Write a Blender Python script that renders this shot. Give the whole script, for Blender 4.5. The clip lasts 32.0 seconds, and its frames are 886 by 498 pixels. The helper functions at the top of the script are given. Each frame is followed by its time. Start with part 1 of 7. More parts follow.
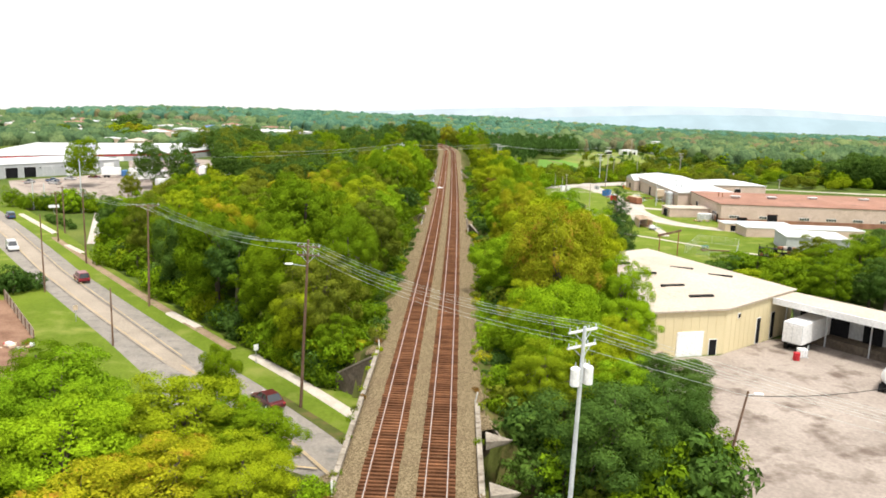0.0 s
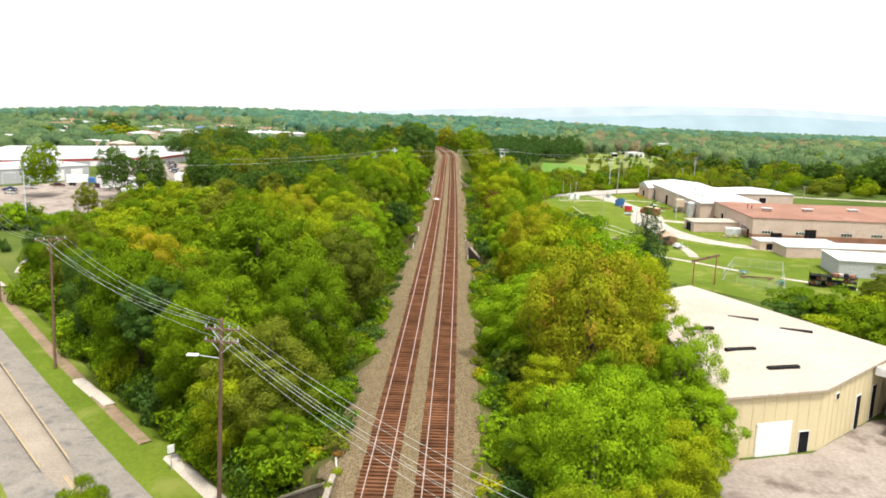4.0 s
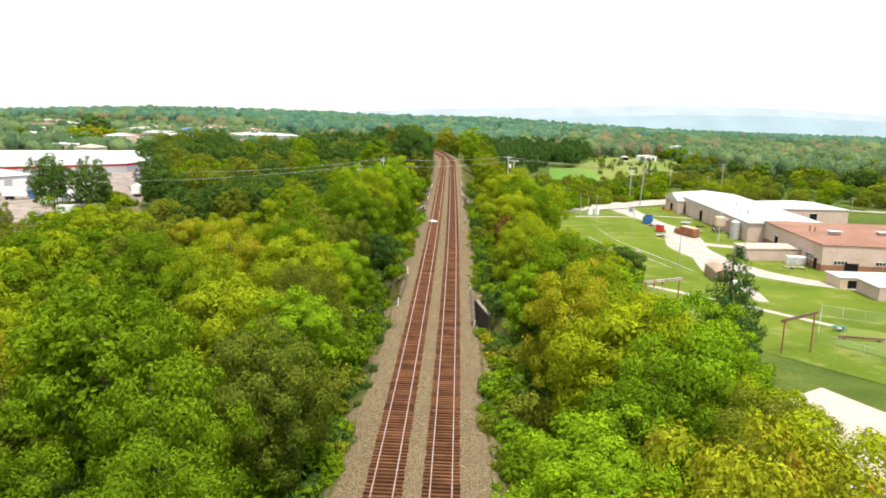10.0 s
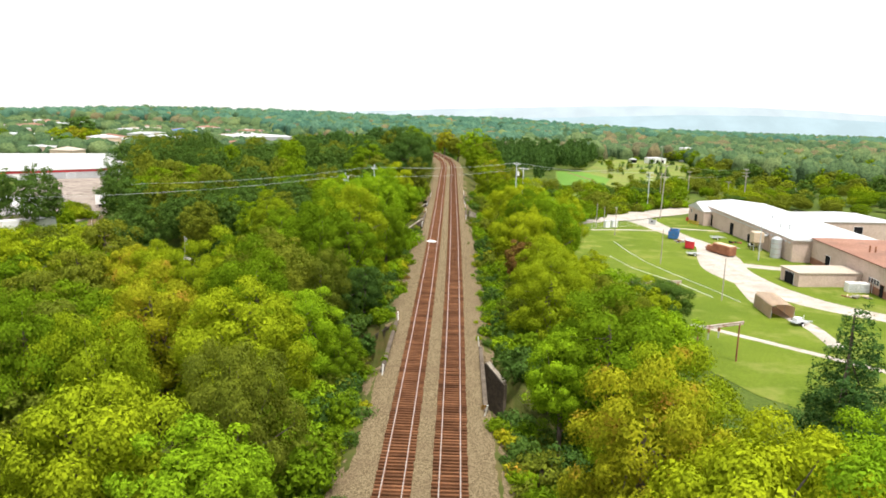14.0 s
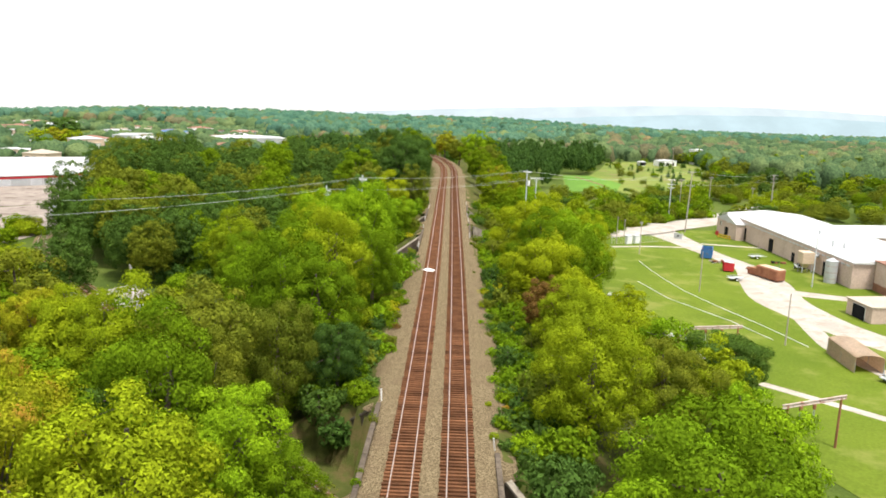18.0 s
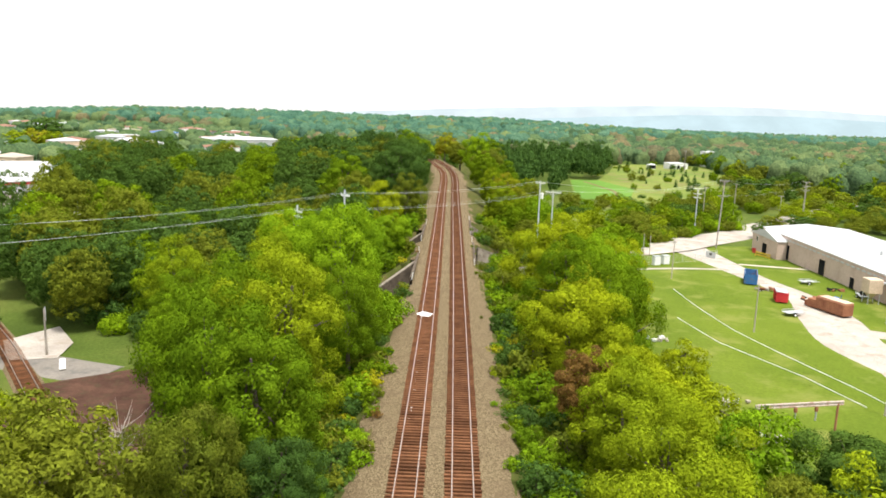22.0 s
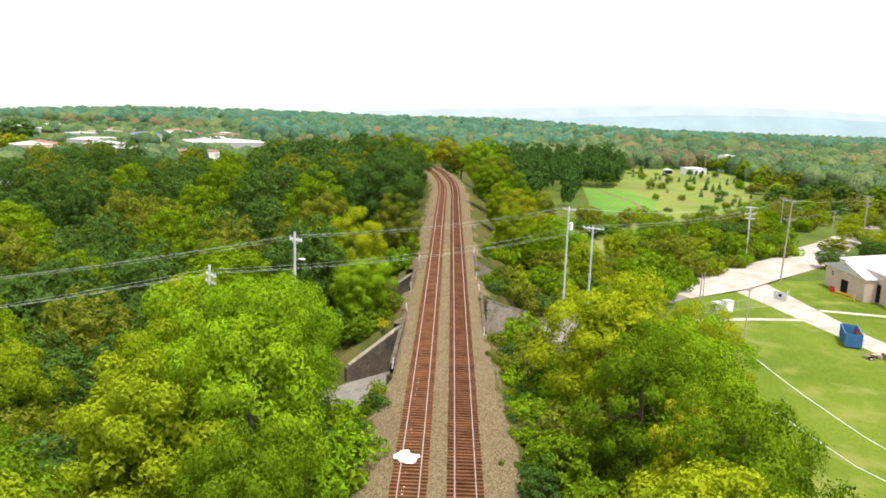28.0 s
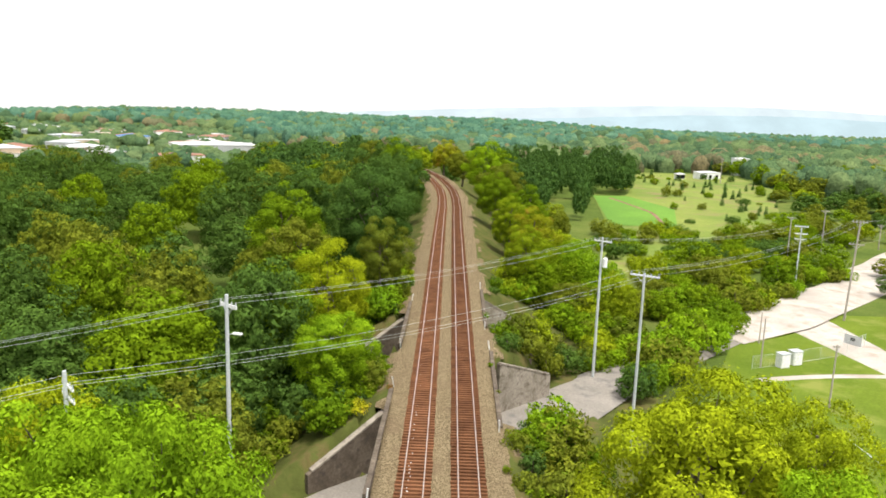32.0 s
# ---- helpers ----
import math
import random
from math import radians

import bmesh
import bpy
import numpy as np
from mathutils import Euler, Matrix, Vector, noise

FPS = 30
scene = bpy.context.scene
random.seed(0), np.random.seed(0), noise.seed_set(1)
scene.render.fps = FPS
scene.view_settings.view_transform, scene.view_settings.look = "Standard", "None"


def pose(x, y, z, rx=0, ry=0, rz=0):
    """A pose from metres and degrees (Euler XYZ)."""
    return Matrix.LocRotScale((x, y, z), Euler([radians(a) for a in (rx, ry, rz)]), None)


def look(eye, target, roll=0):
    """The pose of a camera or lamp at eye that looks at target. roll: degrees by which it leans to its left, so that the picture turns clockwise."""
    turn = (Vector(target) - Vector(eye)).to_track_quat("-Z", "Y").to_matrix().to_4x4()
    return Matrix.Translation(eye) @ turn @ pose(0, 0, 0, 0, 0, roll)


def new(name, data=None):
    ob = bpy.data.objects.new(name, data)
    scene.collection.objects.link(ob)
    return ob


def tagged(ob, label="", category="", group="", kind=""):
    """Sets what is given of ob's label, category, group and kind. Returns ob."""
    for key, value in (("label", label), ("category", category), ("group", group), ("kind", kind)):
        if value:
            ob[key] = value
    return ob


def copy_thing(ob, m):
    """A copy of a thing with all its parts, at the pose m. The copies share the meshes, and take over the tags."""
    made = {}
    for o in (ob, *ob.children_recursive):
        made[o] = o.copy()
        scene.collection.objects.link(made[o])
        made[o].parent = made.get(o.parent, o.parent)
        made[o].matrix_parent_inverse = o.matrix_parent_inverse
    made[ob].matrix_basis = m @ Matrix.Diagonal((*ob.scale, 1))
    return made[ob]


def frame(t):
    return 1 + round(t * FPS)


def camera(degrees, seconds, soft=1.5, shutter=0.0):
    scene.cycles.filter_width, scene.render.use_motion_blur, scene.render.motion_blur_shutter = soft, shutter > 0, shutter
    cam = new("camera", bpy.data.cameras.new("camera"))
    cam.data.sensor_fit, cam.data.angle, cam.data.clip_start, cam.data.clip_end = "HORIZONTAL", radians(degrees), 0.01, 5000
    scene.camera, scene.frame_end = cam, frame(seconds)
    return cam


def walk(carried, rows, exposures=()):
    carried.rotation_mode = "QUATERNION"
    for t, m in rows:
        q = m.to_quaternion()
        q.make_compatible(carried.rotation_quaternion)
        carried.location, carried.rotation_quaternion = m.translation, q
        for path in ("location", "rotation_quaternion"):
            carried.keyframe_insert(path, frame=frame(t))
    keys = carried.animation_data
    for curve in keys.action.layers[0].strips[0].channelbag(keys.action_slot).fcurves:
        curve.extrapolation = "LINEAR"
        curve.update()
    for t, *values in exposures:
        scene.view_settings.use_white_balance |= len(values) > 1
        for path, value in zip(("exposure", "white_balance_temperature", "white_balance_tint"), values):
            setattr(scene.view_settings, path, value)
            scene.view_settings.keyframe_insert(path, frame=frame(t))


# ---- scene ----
cam = camera(60.36, 32.0, 1.75)
PATH = [
    (0, 2.490, 0.000, 25.131, 79.346, -1.851, 1.271),
    (1, 2.612, 6.615, 25.262, 79.346, -1.851, 1.272),
    (2, 2.700, 13.226, 25.376, 79.346, -1.851, 1.272),
    (3, 2.754, 19.834, 25.475, 79.346, -1.851, 1.272),
    (4, 2.776, 26.439, 25.560, 79.346, -1.851, 1.272),
    (5, 2.768, 33.041, 25.631, 79.346, -1.851, 1.272),
    (6, 2.731, 39.640, 25.691, 79.346, -1.851, 1.272),
    (7, 2.668, 46.236, 25.739, 79.345, -1.851, 1.272),
    (8, 2.583, 52.829, 25.777, 79.345, -1.851, 1.272),
    (9, 2.478, 59.419, 25.807, 79.345, -1.851, 1.272),
    (10, 2.356, 66.007, 25.829, 79.345, -1.851, 1.272),
    (11, 2.221, 72.593, 25.844, 79.345, -1.851, 1.272),
    (12, 2.076, 79.176, 25.854, 79.344, -1.851, 1.272),
    (13, 1.925, 85.757, 25.860, 79.344, -1.851, 1.273),
    (14, 1.771, 92.335, 25.862, 79.344, -1.851, 1.273),
    (15, 1.616, 98.912, 25.862, 79.344, -1.851, 1.273),
    (16, 1.464, 105.486, 25.862, 79.343, -1.851, 1.273),
    (17, 1.317, 112.059, 25.861, 79.343, -1.851, 1.273),
    (18, 1.178, 118.630, 25.861, 79.343, -1.851, 1.273),
    (19, 1.047, 125.200, 25.864, 79.342, -1.851, 1.273),
    (20, 0.927, 131.768, 25.870, 79.342, -1.851, 1.273),
    (21, 0.818, 138.334, 25.881, 79.342, -1.851, 1.274),
    (22, 0.720, 144.899, 25.897, 79.341, -1.851, 1.274),
    (23, 0.632, 151.463, 25.920, 79.341, -1.851, 1.274),
    (24, 0.553, 158.025, 25.951, 79.340, -1.851, 1.274),
    (25, 0.481, 164.587, 25.990, 79.340, -1.851, 1.274),
    (26, 0.412, 171.148, 26.040, 79.340, -1.851, 1.274),
    (27, 0.342, 177.707, 26.101, 79.339, -1.851, 1.274),
    (28, 0.267, 184.266, 26.174, 79.339, -1.851, 1.275),
    (29, 0.180, 190.825, 26.261, 79.338, -1.851, 1.275),
    (30, 0.074, 197.383, 26.362, 79.338, -1.851, 1.275),
    (31, -0.061, 203.940, 26.478, 79.337, -1.851, 1.275),
    (32, -0.233, 210.497, 26.612, 79.337, -1.851, 1.275),
]
walk(cam, [(t, pose(x, y, z, rx, ry, rz)) for t, x, y, z, rx, ry, rz in PATH])

# ---- daylight: bright overcast sky, soft sun from behind and to the right ----
SUN_EL, SUN_AZ = radians(70), radians(150)
world = bpy.data.worlds.new("sky")
scene.world = world
world.use_nodes = True
wn, wl = world.node_tree.nodes, world.node_tree.links
wn.clear()
sky = wn.new("ShaderNodeTexSky")
sky.sky_type, sky.sun_disc = "NISHITA", False
sky.sun_elevation, sky.sun_rotation = SUN_EL, SUN_AZ
sky.dust_density, sky.air_density = 3.0, 1.0
bg_sky, bg_cloud, add, wout = (wn.new(k) for k in ("ShaderNodeBackground", "ShaderNodeBackground", "ShaderNodeAddShader", "ShaderNodeOutputWorld"))
bg_sky.inputs["Strength"].default_value = 0.06
bg_cloud.inputs["Color"].default_value = (1.0, 0.985, 0.955, 1)
# overcast cloud: brightest overhead
wtc, wsep, wmap = wn.new("ShaderNodeTexCoord"), wn.new("ShaderNodeSeparateXYZ"), wn.new("ShaderNodeMapRange")
wl.new(wtc.outputs["Generated"], wsep.inputs[0])
wl.new(wsep.outputs[2], wmap.inputs[0])
wmap.inputs[1].default_value, wmap.inputs[2].default_value = 0.0, 1.0
wmap.inputs[3].default_value, wmap.inputs[4].default_value = 1.0, 1.2
wl.new(wmap.outputs[0], bg_cloud.inputs["Strength"])
wl.new(sky.outputs[0], bg_sky.inputs["Color"])
wl.new(bg_sky.outputs[0], add.inputs[0])
wl.new(bg_cloud.outputs[0], add.inputs[1])
wl.new(add.outputs[0], wout.inputs[0])
sun = new("sun", bpy.data.lights.new("sun", "SUN"))
sun.data.energy, sun.data.angle, sun.data.color = 5.0, radians(10), (1.0, 0.96, 0.88)
sun_dir = Vector((math.sin(SUN_AZ) * math.cos(SUN_EL), math.cos(SUN_AZ) * math.cos(SUN_EL), math.sin(SUN_EL)))
sun.matrix_world = look(sun_dir * 200, (0, 0, 0))
scene.view_settings.exposure = 0.09

# ---- materials ----
def surface(name, rough=0.9, metal=0.0):
    m = bpy.data.materials.new(name)
    m.use_nodes = True
    b = m.node_tree.nodes["Principled BSDF"]
    b.inputs["Roughness"].default_value, b.inputs["Metallic"].default_value = rough, metal
    b.inputs["Specular IOR Level"].default_value = 0.03 if rough > 0.65 else 0.3
    return m, m.node_tree.nodes, m.node_tree.links, b


def rgba(c):
    return (*c, 1)


def ramp(nodes, links, source, stops):
    r = nodes.new("ShaderNodeValToRGB")
    while len(r.color_ramp.elements) < len(stops):
        r.color_ramp.elements.new(0.5)
    for e, (p, c) in zip(r.color_ramp.elements, stops):
        e.position, e.color = p, rgba(c)
    links.new(source, r.inputs[0])
    return r.outputs[0]


def noise_out(nodes, links, scale, detail=4, coords=None, rough=0.6):
    n = nodes.new("ShaderNodeTexNoise")
    n.inputs["Scale"].default_value, n.inputs["Detail"].default_value, n.inputs["Roughness"].default_value = scale, detail, rough
    if coords is None:
        coords = nodes.new("ShaderNodeNewGeometry").outputs["Position"]
    links.new(coords, n.inputs["Vector"])
    return n.outputs[0]


def blend(nodes, links, a, b, factor, mode="MIX"):
    m = nodes.new("ShaderNodeMix")
    m.data_type, m.blend_type = "RGBA", mode
    for value, socket in ((factor, m.inputs[0]), (a, m.inputs[6]), (b, m.inputs[7])):
        if isinstance(value, (int, float)):
            socket.default_value = value
        elif isinstance(value, tuple):
            socket.default_value = rgba(value)
        else:
            links.new(value, socket)
    return m.outputs[2]


def weathered(name, c1, c2, big=0.3, small=6.0, rough=0.85, metal=0.0, bump=0.2, stain=None, bump_scale=None, vary=0.0):
    """Two colours mixed at a broad and a fine scale, with fine relief."""
    m, n, l, b = surface(name, rough, metal)
    a = ramp(n, l, noise_out(n, l, big, 5), [(0.35, c1), (0.65, c2)])
    f = ramp(n, l, noise_out(n, l, small, 6), [(0.3, (0.72, 0.72, 0.72)), (0.7, (1.15, 1.15, 1.15))])
    col = blend(n, l, a, f, 0.8, "MULTIPLY")
    if stain:
        s = ramp(n, l, noise_out(n, l, big * 2.7, 6), [(0.52, (0, 0, 0)), (0.68, (1, 1, 1))])
        col = blend(n, l, col, stain, s)
    if vary:
        oi = n.new("ShaderNodeObjectInfo")
        v = ramp(n, l, oi.outputs["Random"], [(0.0, (1 - vary,) * 3), (1.0, (1 + vary,) * 3)])
        col = blend(n, l, col, v, 1.0, "MULTIPLY")
    l.new(col, b.inputs["Base Color"])
    if bump:
        bn = n.new("ShaderNodeBump")
        bn.inputs["Strength"].default_value, bn.inputs["Distance"].default_value = bump, 0.05
        l.new(noise_out(n, l, bump_scale or small * 2, 4), bn.inputs["Height"])
        l.new(bn.outputs[0], b.inputs["Normal"])
    return m


def foliage(name, dark, mid, light, accent=None, glow=0.13):
    """Leaves: hue changes from leaf to leaf, from bough to bough and from tree to tree; light comes through them."""
    m, n, l, b = surface(name, 0.7)
    b.inputs["Specular IOR Level"].default_value = 0.0
    geo = n.new("ShaderNodeNewGeometry")
    oi = n.new("ShaderNodeObjectInfo")
    tc = n.new("ShaderNodeTexCoord")
    leaf = ramp(n, l, geo.outputs["Random Per Island"], [(0.0, dark), (0.4, mid), (1.0, light)])
    bough = ramp(n, l, noise_out(n, l, 0.45, 4, tc.outputs["Object"]), [(0.34, (0.84, 0.88, 0.92)), (0.5, (1, 1, 1)), (0.66, (1.14, 1.10, 0.98))])
    col = blend(n, l, leaf, bough, 1.0, "MULTIPLY")
    if accent:
        a = ramp(n, l, noise_out(n, l, 0.5, 4, tc.outputs["Object"]), [(0.56, (0, 0, 0)), (0.66, (1, 1, 1))])
        col = blend(n, l, col, accent, a)
    tone = ramp(n, l, oi.outputs["Random"], [(0.0, (0.80, 0.86, 0.9)), (0.5, (1, 1, 1)), (1.0, (1.16, 1.10, 0.95))])
    col = blend(n, l, col, tone, 1.0, "MULTIPLY")
    l.new(col, b.inputs["Base Color"])
    t = n.new("ShaderNodeBsdfTranslucent")
    l.new(blend(n, l, col, (1.25, 1.3, 0.45), 1.0, "MULTIPLY"), t.inputs["Color"])
    mx = n.new("ShaderNodeMixShader")
    mx.inputs[0].default_value = glow
    l.new(b.outputs[0], mx.inputs[1])
    l.new(t.outputs[0], mx.inputs[2])
    l.new(mx.outputs[0], n["Material Output"].inputs["Surface"])
    return m


LEAF_GREEN = foliage("leaf_green", (0.060, 0.098, 0.004), (0.106, 0.173, 0.007), (0.149, 0.243, 0.010))
LEAF_YELLOW = foliage("leaf_yellow_green", (0.118, 0.149, 0.006), (0.207, 0.262, 0.010), (0.291, 0.367, 0.013))
LEAF_GOLD = foliage("leaf_golden", (0.22, 0.21, 0.01), (0.4, 0.4, 0.014), (0.62, 0.6, 0.03))
LEAF_BRIGHT = foliage("leaf_bright_green", (0.092, 0.152, 0.006), (0.163, 0.268, 0.010), (0.228, 0.376, 0.013))
# Dark green leaves, their blue raised for haze over the further woods.
LEAF_DARK_HAZED = foliage("leaf_dark_green_hazed", (0.034, 0.063, 0.012), (0.060, 0.112, 0.020), (0.086, 0.157, 0.029))
LEAF_OLIVE = foliage("leaf_olive", (0.070, 0.085, 0.009), (0.122, 0.148, 0.015), (0.172, 0.208, 0.021))
LEAF_TURNING = foliage("leaf_turning", (0.137, 0.145, 0.007), (0.243, 0.255, 0.012), (0.341, 0.358, 0.017), (0.36, 0.20, 0.03))
LEAF_RUST = foliage("leaf_rust", (0.09, 0.05, 0.014), (0.185, 0.095, 0.026), (0.29, 0.17, 0.045))
NEEDLE = foliage("pine_needle", (0.026, 0.058, 0.015), (0.050, 0.105, 0.025), (0.09, 0.165, 0.036))
BARK = weathered("bark", (0.10, 0.075, 0.055), (0.17, 0.14, 0.11), 1.2, 9, bump=0.6)


def ballast_material():
    """Crushed stone: each stone its own grey or tan, with brown dust in patches."""
    m, n, l, b = surface("ballast_stone", 0.95)
    geo = n.new("ShaderNodeNewGeometry")
    cells = []
    for scale in (11.0, 26.0):
        v = n.new("ShaderNodeTexVoronoi")
        v.inputs["Scale"].default_value = scale
        l.new(geo.outputs["Position"], v.inputs["Vector"])
        cells.append(v)
    bw = n.new("ShaderNodeRGBToBW")
    l.new(cells[0].outputs["Color"], bw.inputs[0])
    stone = ramp(n, l, bw.outputs[0], [(0.15, (0.10, 0.073, 0.040)), (0.5, (0.168, 0.129, 0.075)), (0.85, (0.265, 0.208, 0.125))])
    bw2 = n.new("ShaderNodeRGBToBW")
    l.new(cells[1].outputs["Color"], bw2.inputs[0])
    small = ramp(n, l, bw2.outputs[0], [(0.2, (0.75, 0.75, 0.75)), (0.8, (1.25, 1.25, 1.25))])
    col = blend(n, l, stone, small, 0.8, "MULTIPLY")
    patch = ramp(n, l, noise_out(n, l, 0.3, 5), [(0.5, (0, 0, 0)), (0.72, (0.7, 0.7, 0.7))])
    col = blend(n, l, col, (0.15, 0.108, 0.066), patch)
    l.new(col, b.inputs["Base Color"])
    bn = n.new("ShaderNodeBump")
    bn.inputs["Strength"].default_value, bn.inputs["Distance"].default_value = 0.9, 0.08
    l.new(cells[0].outputs["Distance"], bn.inputs["Height"])
    l.new(bn.outputs[0], b.inputs["Normal"])
    return m


BALLAST = ballast_material()
RAIL_STEEL = weathered("rail_head_steel", (0.40, 0.33, 0.29), (0.52, 0.45, 0.40), 0.8, 12, rough=0.35, metal=0.6, bump=0.05)
RAIL_RUST = weathered("rail_rust", (0.16, 0.075, 0.045), (0.24, 0.11, 0.065), 0.6, 12)
TIE_WOOD = weathered("tie_wood", (0.10, 0.046, 0.024), (0.18, 0.082, 0.041), 0.5, 8, bump=0.5, vary=0.3)
TRACK_DUST = weathered("rusty_crib_stone", (0.07, 0.032, 0.017), (0.115, 0.054, 0.029), 0.4, 8, bump=0.8)
CONCRETE = weathered("concrete", (0.22, 0.19, 0.15), (0.33, 0.29, 0.24), 0.5, 4, stain=(0.13, 0.105, 0.08), bump=0.3)
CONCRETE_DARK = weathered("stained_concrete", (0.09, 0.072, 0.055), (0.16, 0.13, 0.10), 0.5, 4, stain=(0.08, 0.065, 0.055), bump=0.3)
ASPHALT = weathered("asphalt_grey", (0.21, 0.19, 0.165), (0.26, 0.235, 0.205), 0.25, 5, stain=(0.15, 0.14, 0.13), bump=0.2)
ROAD_WORN = weathered("worn_wheel_tracks", (0.27, 0.23, 0.185), (0.33, 0.28, 0.225), 0.15, 5, bump=0.15)
CURB = weathered("kerb_concrete", (0.42, 0.37, 0.31), (0.50, 0.45, 0.39), 0.6, 6)
GRAVEL = weathered("pale_gravel_road", (0.36, 0.32, 0.28), (0.47, 0.43, 0.38), 0.15, 5, stain=(0.30, 0.25, 0.20), bump=0.4)
LOT = weathered("yard_concrete", (0.25, 0.21, 0.18), (0.34, 0.29, 0.25), 0.1, 3, stain=(0.13, 0.10, 0.082), bump=0.2)
LAWN = weathered("mown_lawn", (0.09, 0.135, 0.014), (0.13, 0.175, 0.02), 0.06, 3, bump=0.6, stain=(0.18, 0.20, 0.045))
DIRT = weathered("bare_earth", (0.16, 0.09, 0.06), (0.26, 0.16, 0.11), 0.3, 4, bump=0.7)

# ---- building helpers ----
def mesh_object(name, verts, faces, material, parent=None, smooth=False):
    me = bpy.data.meshes.new(name)
    me.from_pydata(verts, [], faces)
    if smooth:
        me.polygons.foreach_set("use_smooth", [True] * len(faces))
    for m in (material if isinstance(material, (list, tuple)) else [material]):
        me.materials.append(m)
    ob = new(name, me)
    ob.parent = parent
    return ob


def part(name, bm, material, parent=None, label=""):
    """Links a bmesh as one mesh object under a thing or a part."""
    me = bpy.data.meshes.new(name)
    bmesh.ops.recalc_face_normals(bm, faces=bm.faces)
    bm.to_mesh(me)
    bm.free()
    me.materials.append(material)
    ob = new(name, me)
    ob.parent = parent
    return tagged(ob, label)


def thing(name, at, label, category, turn=0.0, group="", kind=""):
    ob = new(name)
    ob.matrix_world = pose(*at, 0, 0, turn)
    ob.empty_display_size = 0.2
    return tagged(ob, label, category, group, kind)


def add_box(bm, centre, size, turn=None, bevel=0.0):
    r = bmesh.ops.create_cube(bm, size=1.0)
    m = Matrix.Translation(centre) @ (turn or Matrix()) @ Matrix.Diagonal((*size, 1))
    bmesh.ops.transform(bm, matrix=m, verts=r["verts"])
    if bevel:
        edges = list({e for v in r["verts"] for e in v.link_edges})
        bmesh.ops.bevel(bm, geom=edges, offset=bevel, segments=1, affect="EDGES")
    return bm


def box(centre, size, turn=None, bevel=0.0):
    return add_box(bmesh.new(), centre, size, turn, bevel)


def add_rod(bm, a, b, r1, r2=None, sides=8):
    a, b = Vector(a), Vector(b)
    r = bmesh.ops.create_cone(bm, cap_ends=True, segments=sides, radius1=r1, radius2=r1 if r2 is None else r2, depth=(b - a).length)
    m = Matrix.Translation((a + b) / 2) @ (b - a).to_track_quat("Z", "Y").to_matrix().to_4x4()
    bmesh.ops.transform(bm, matrix=m, verts=r["verts"])
    return bm


def rod(a, b, r1, r2=None, sides=8):
    return add_rod(bmesh.new(), a, b, r1, r2, sides)


def prism(points, z0, z1):
    """An upright prism over a plan of corners."""
    bm = bmesh.new()
    low = [bm.verts.new((x, y, z0)) for x, y in points]
    high = [bm.verts.new((x, y, z1)) for x, y in points]
    bm.faces.new(low[::-1])
    bm.faces.new(high)
    for i in range(len(points)):
        j = (i + 1) % len(points)
        bm.faces.new((low[i], low[j], high[j], high[i]))
    return bm


# ---- the lie of the land ----
def lerp(x, xs, ys):
    return float(np.interp(x, xs, ys))


def track_x(y):
    """Middle line between the two tracks: almost straight, then bending away to the left."""
    q = y / 100 - 1.3
    if y < 390:
        return 0.0004 * q - 0.357 * q**2 - 0.052 * q**3 + 0.030 * q**4
    return lerp(y, (390, 410, 434, 452, 468, 490, 509, 525, 560, 620, 700, 900), (-2.0, -2.05, -2.6, -3.5, -4.9, -7.6, -10.8, -14.5, -25.0, -50.0, -95.0, -230.0))


def smooth01(a, b, x):
    t = min(1.0, max(0.0, (x - a) / (b - a)))
    return t * t * (3 - 2 * t)


def plain(x, y):
    """Height of the open land, before the embankment is raised on it."""
    right = lerp(y, (-60, 95, 160, 230, 300, 372, 632, 890, 1500, 4500), (-4.6, -4.6, -6.2, -7.5, -7.3, -9.0, -11.5, -16, -28, -78))
    left = lerp(y, (-60, 100, 150, 230, 320, 500, 900, 1500, 4500), (-6.3, -6.25, -6.3, -6.8, -6.9, -8.0, -12, -26, -98))
    k = smooth01(-25, 25, x)
    rise = 0.0
    if y > 900:
        # a wooded rise across the far plain
        rise = math.exp(-(((y - 1900) / 420) ** 2)) * lerp(x / 1900, (-0.62, -0.5, -0.42, -0.36, -0.23, -0.08, 0.06, 0.21, 0.35, 0.5), (0, 4, 17, 23, 25, 21, 22, 9, 5, 3))
    return left * (1 - k) + right * k + rise + 0.12 * math.sin(x * 0.11 + y * 0.05) * smooth01(8, 30, abs(x))


# underpasses: a line through two points of the plan, half the width of the cut, the floor's height
CUTS = (((-12.0, 70.8), (12.0, 38.8), 7.5, -6.0), ((-14.0, 181.7), (14.0, 156.3), 5.2, -7.2), ((-11.5, 261.8), (19.8, 300.6), 5.2, -7.0), ((-12.0, 298.0), (12.0, 317.5), 6.0, -6.6))


def cut_at(x, y):
    """How far a place lies from the nearest underpass, and that underpass' floor."""
    best = (99.0, 0.0)
    for (ax, ay), (bx, by), half, floor in CUTS:
        dx, dy = bx - ax, by - ay
        n = math.hypot(dx, dy)
        off = abs((x - ax) * dy - (y - ay) * dx) / n - half
        along = abs(((x - (ax + bx) / 2) * dx + (y - (ay + by) / 2) * dy) / n)
        off = max(off - (0.2 if ay > 250 else 0.0) * min(14.0, max(0.0, along - 8)), along - (38 if half > 7 else 33 if 255 < ay < 290 else 22))
        if off < best[0]:
            best = (off, floor)
    return best


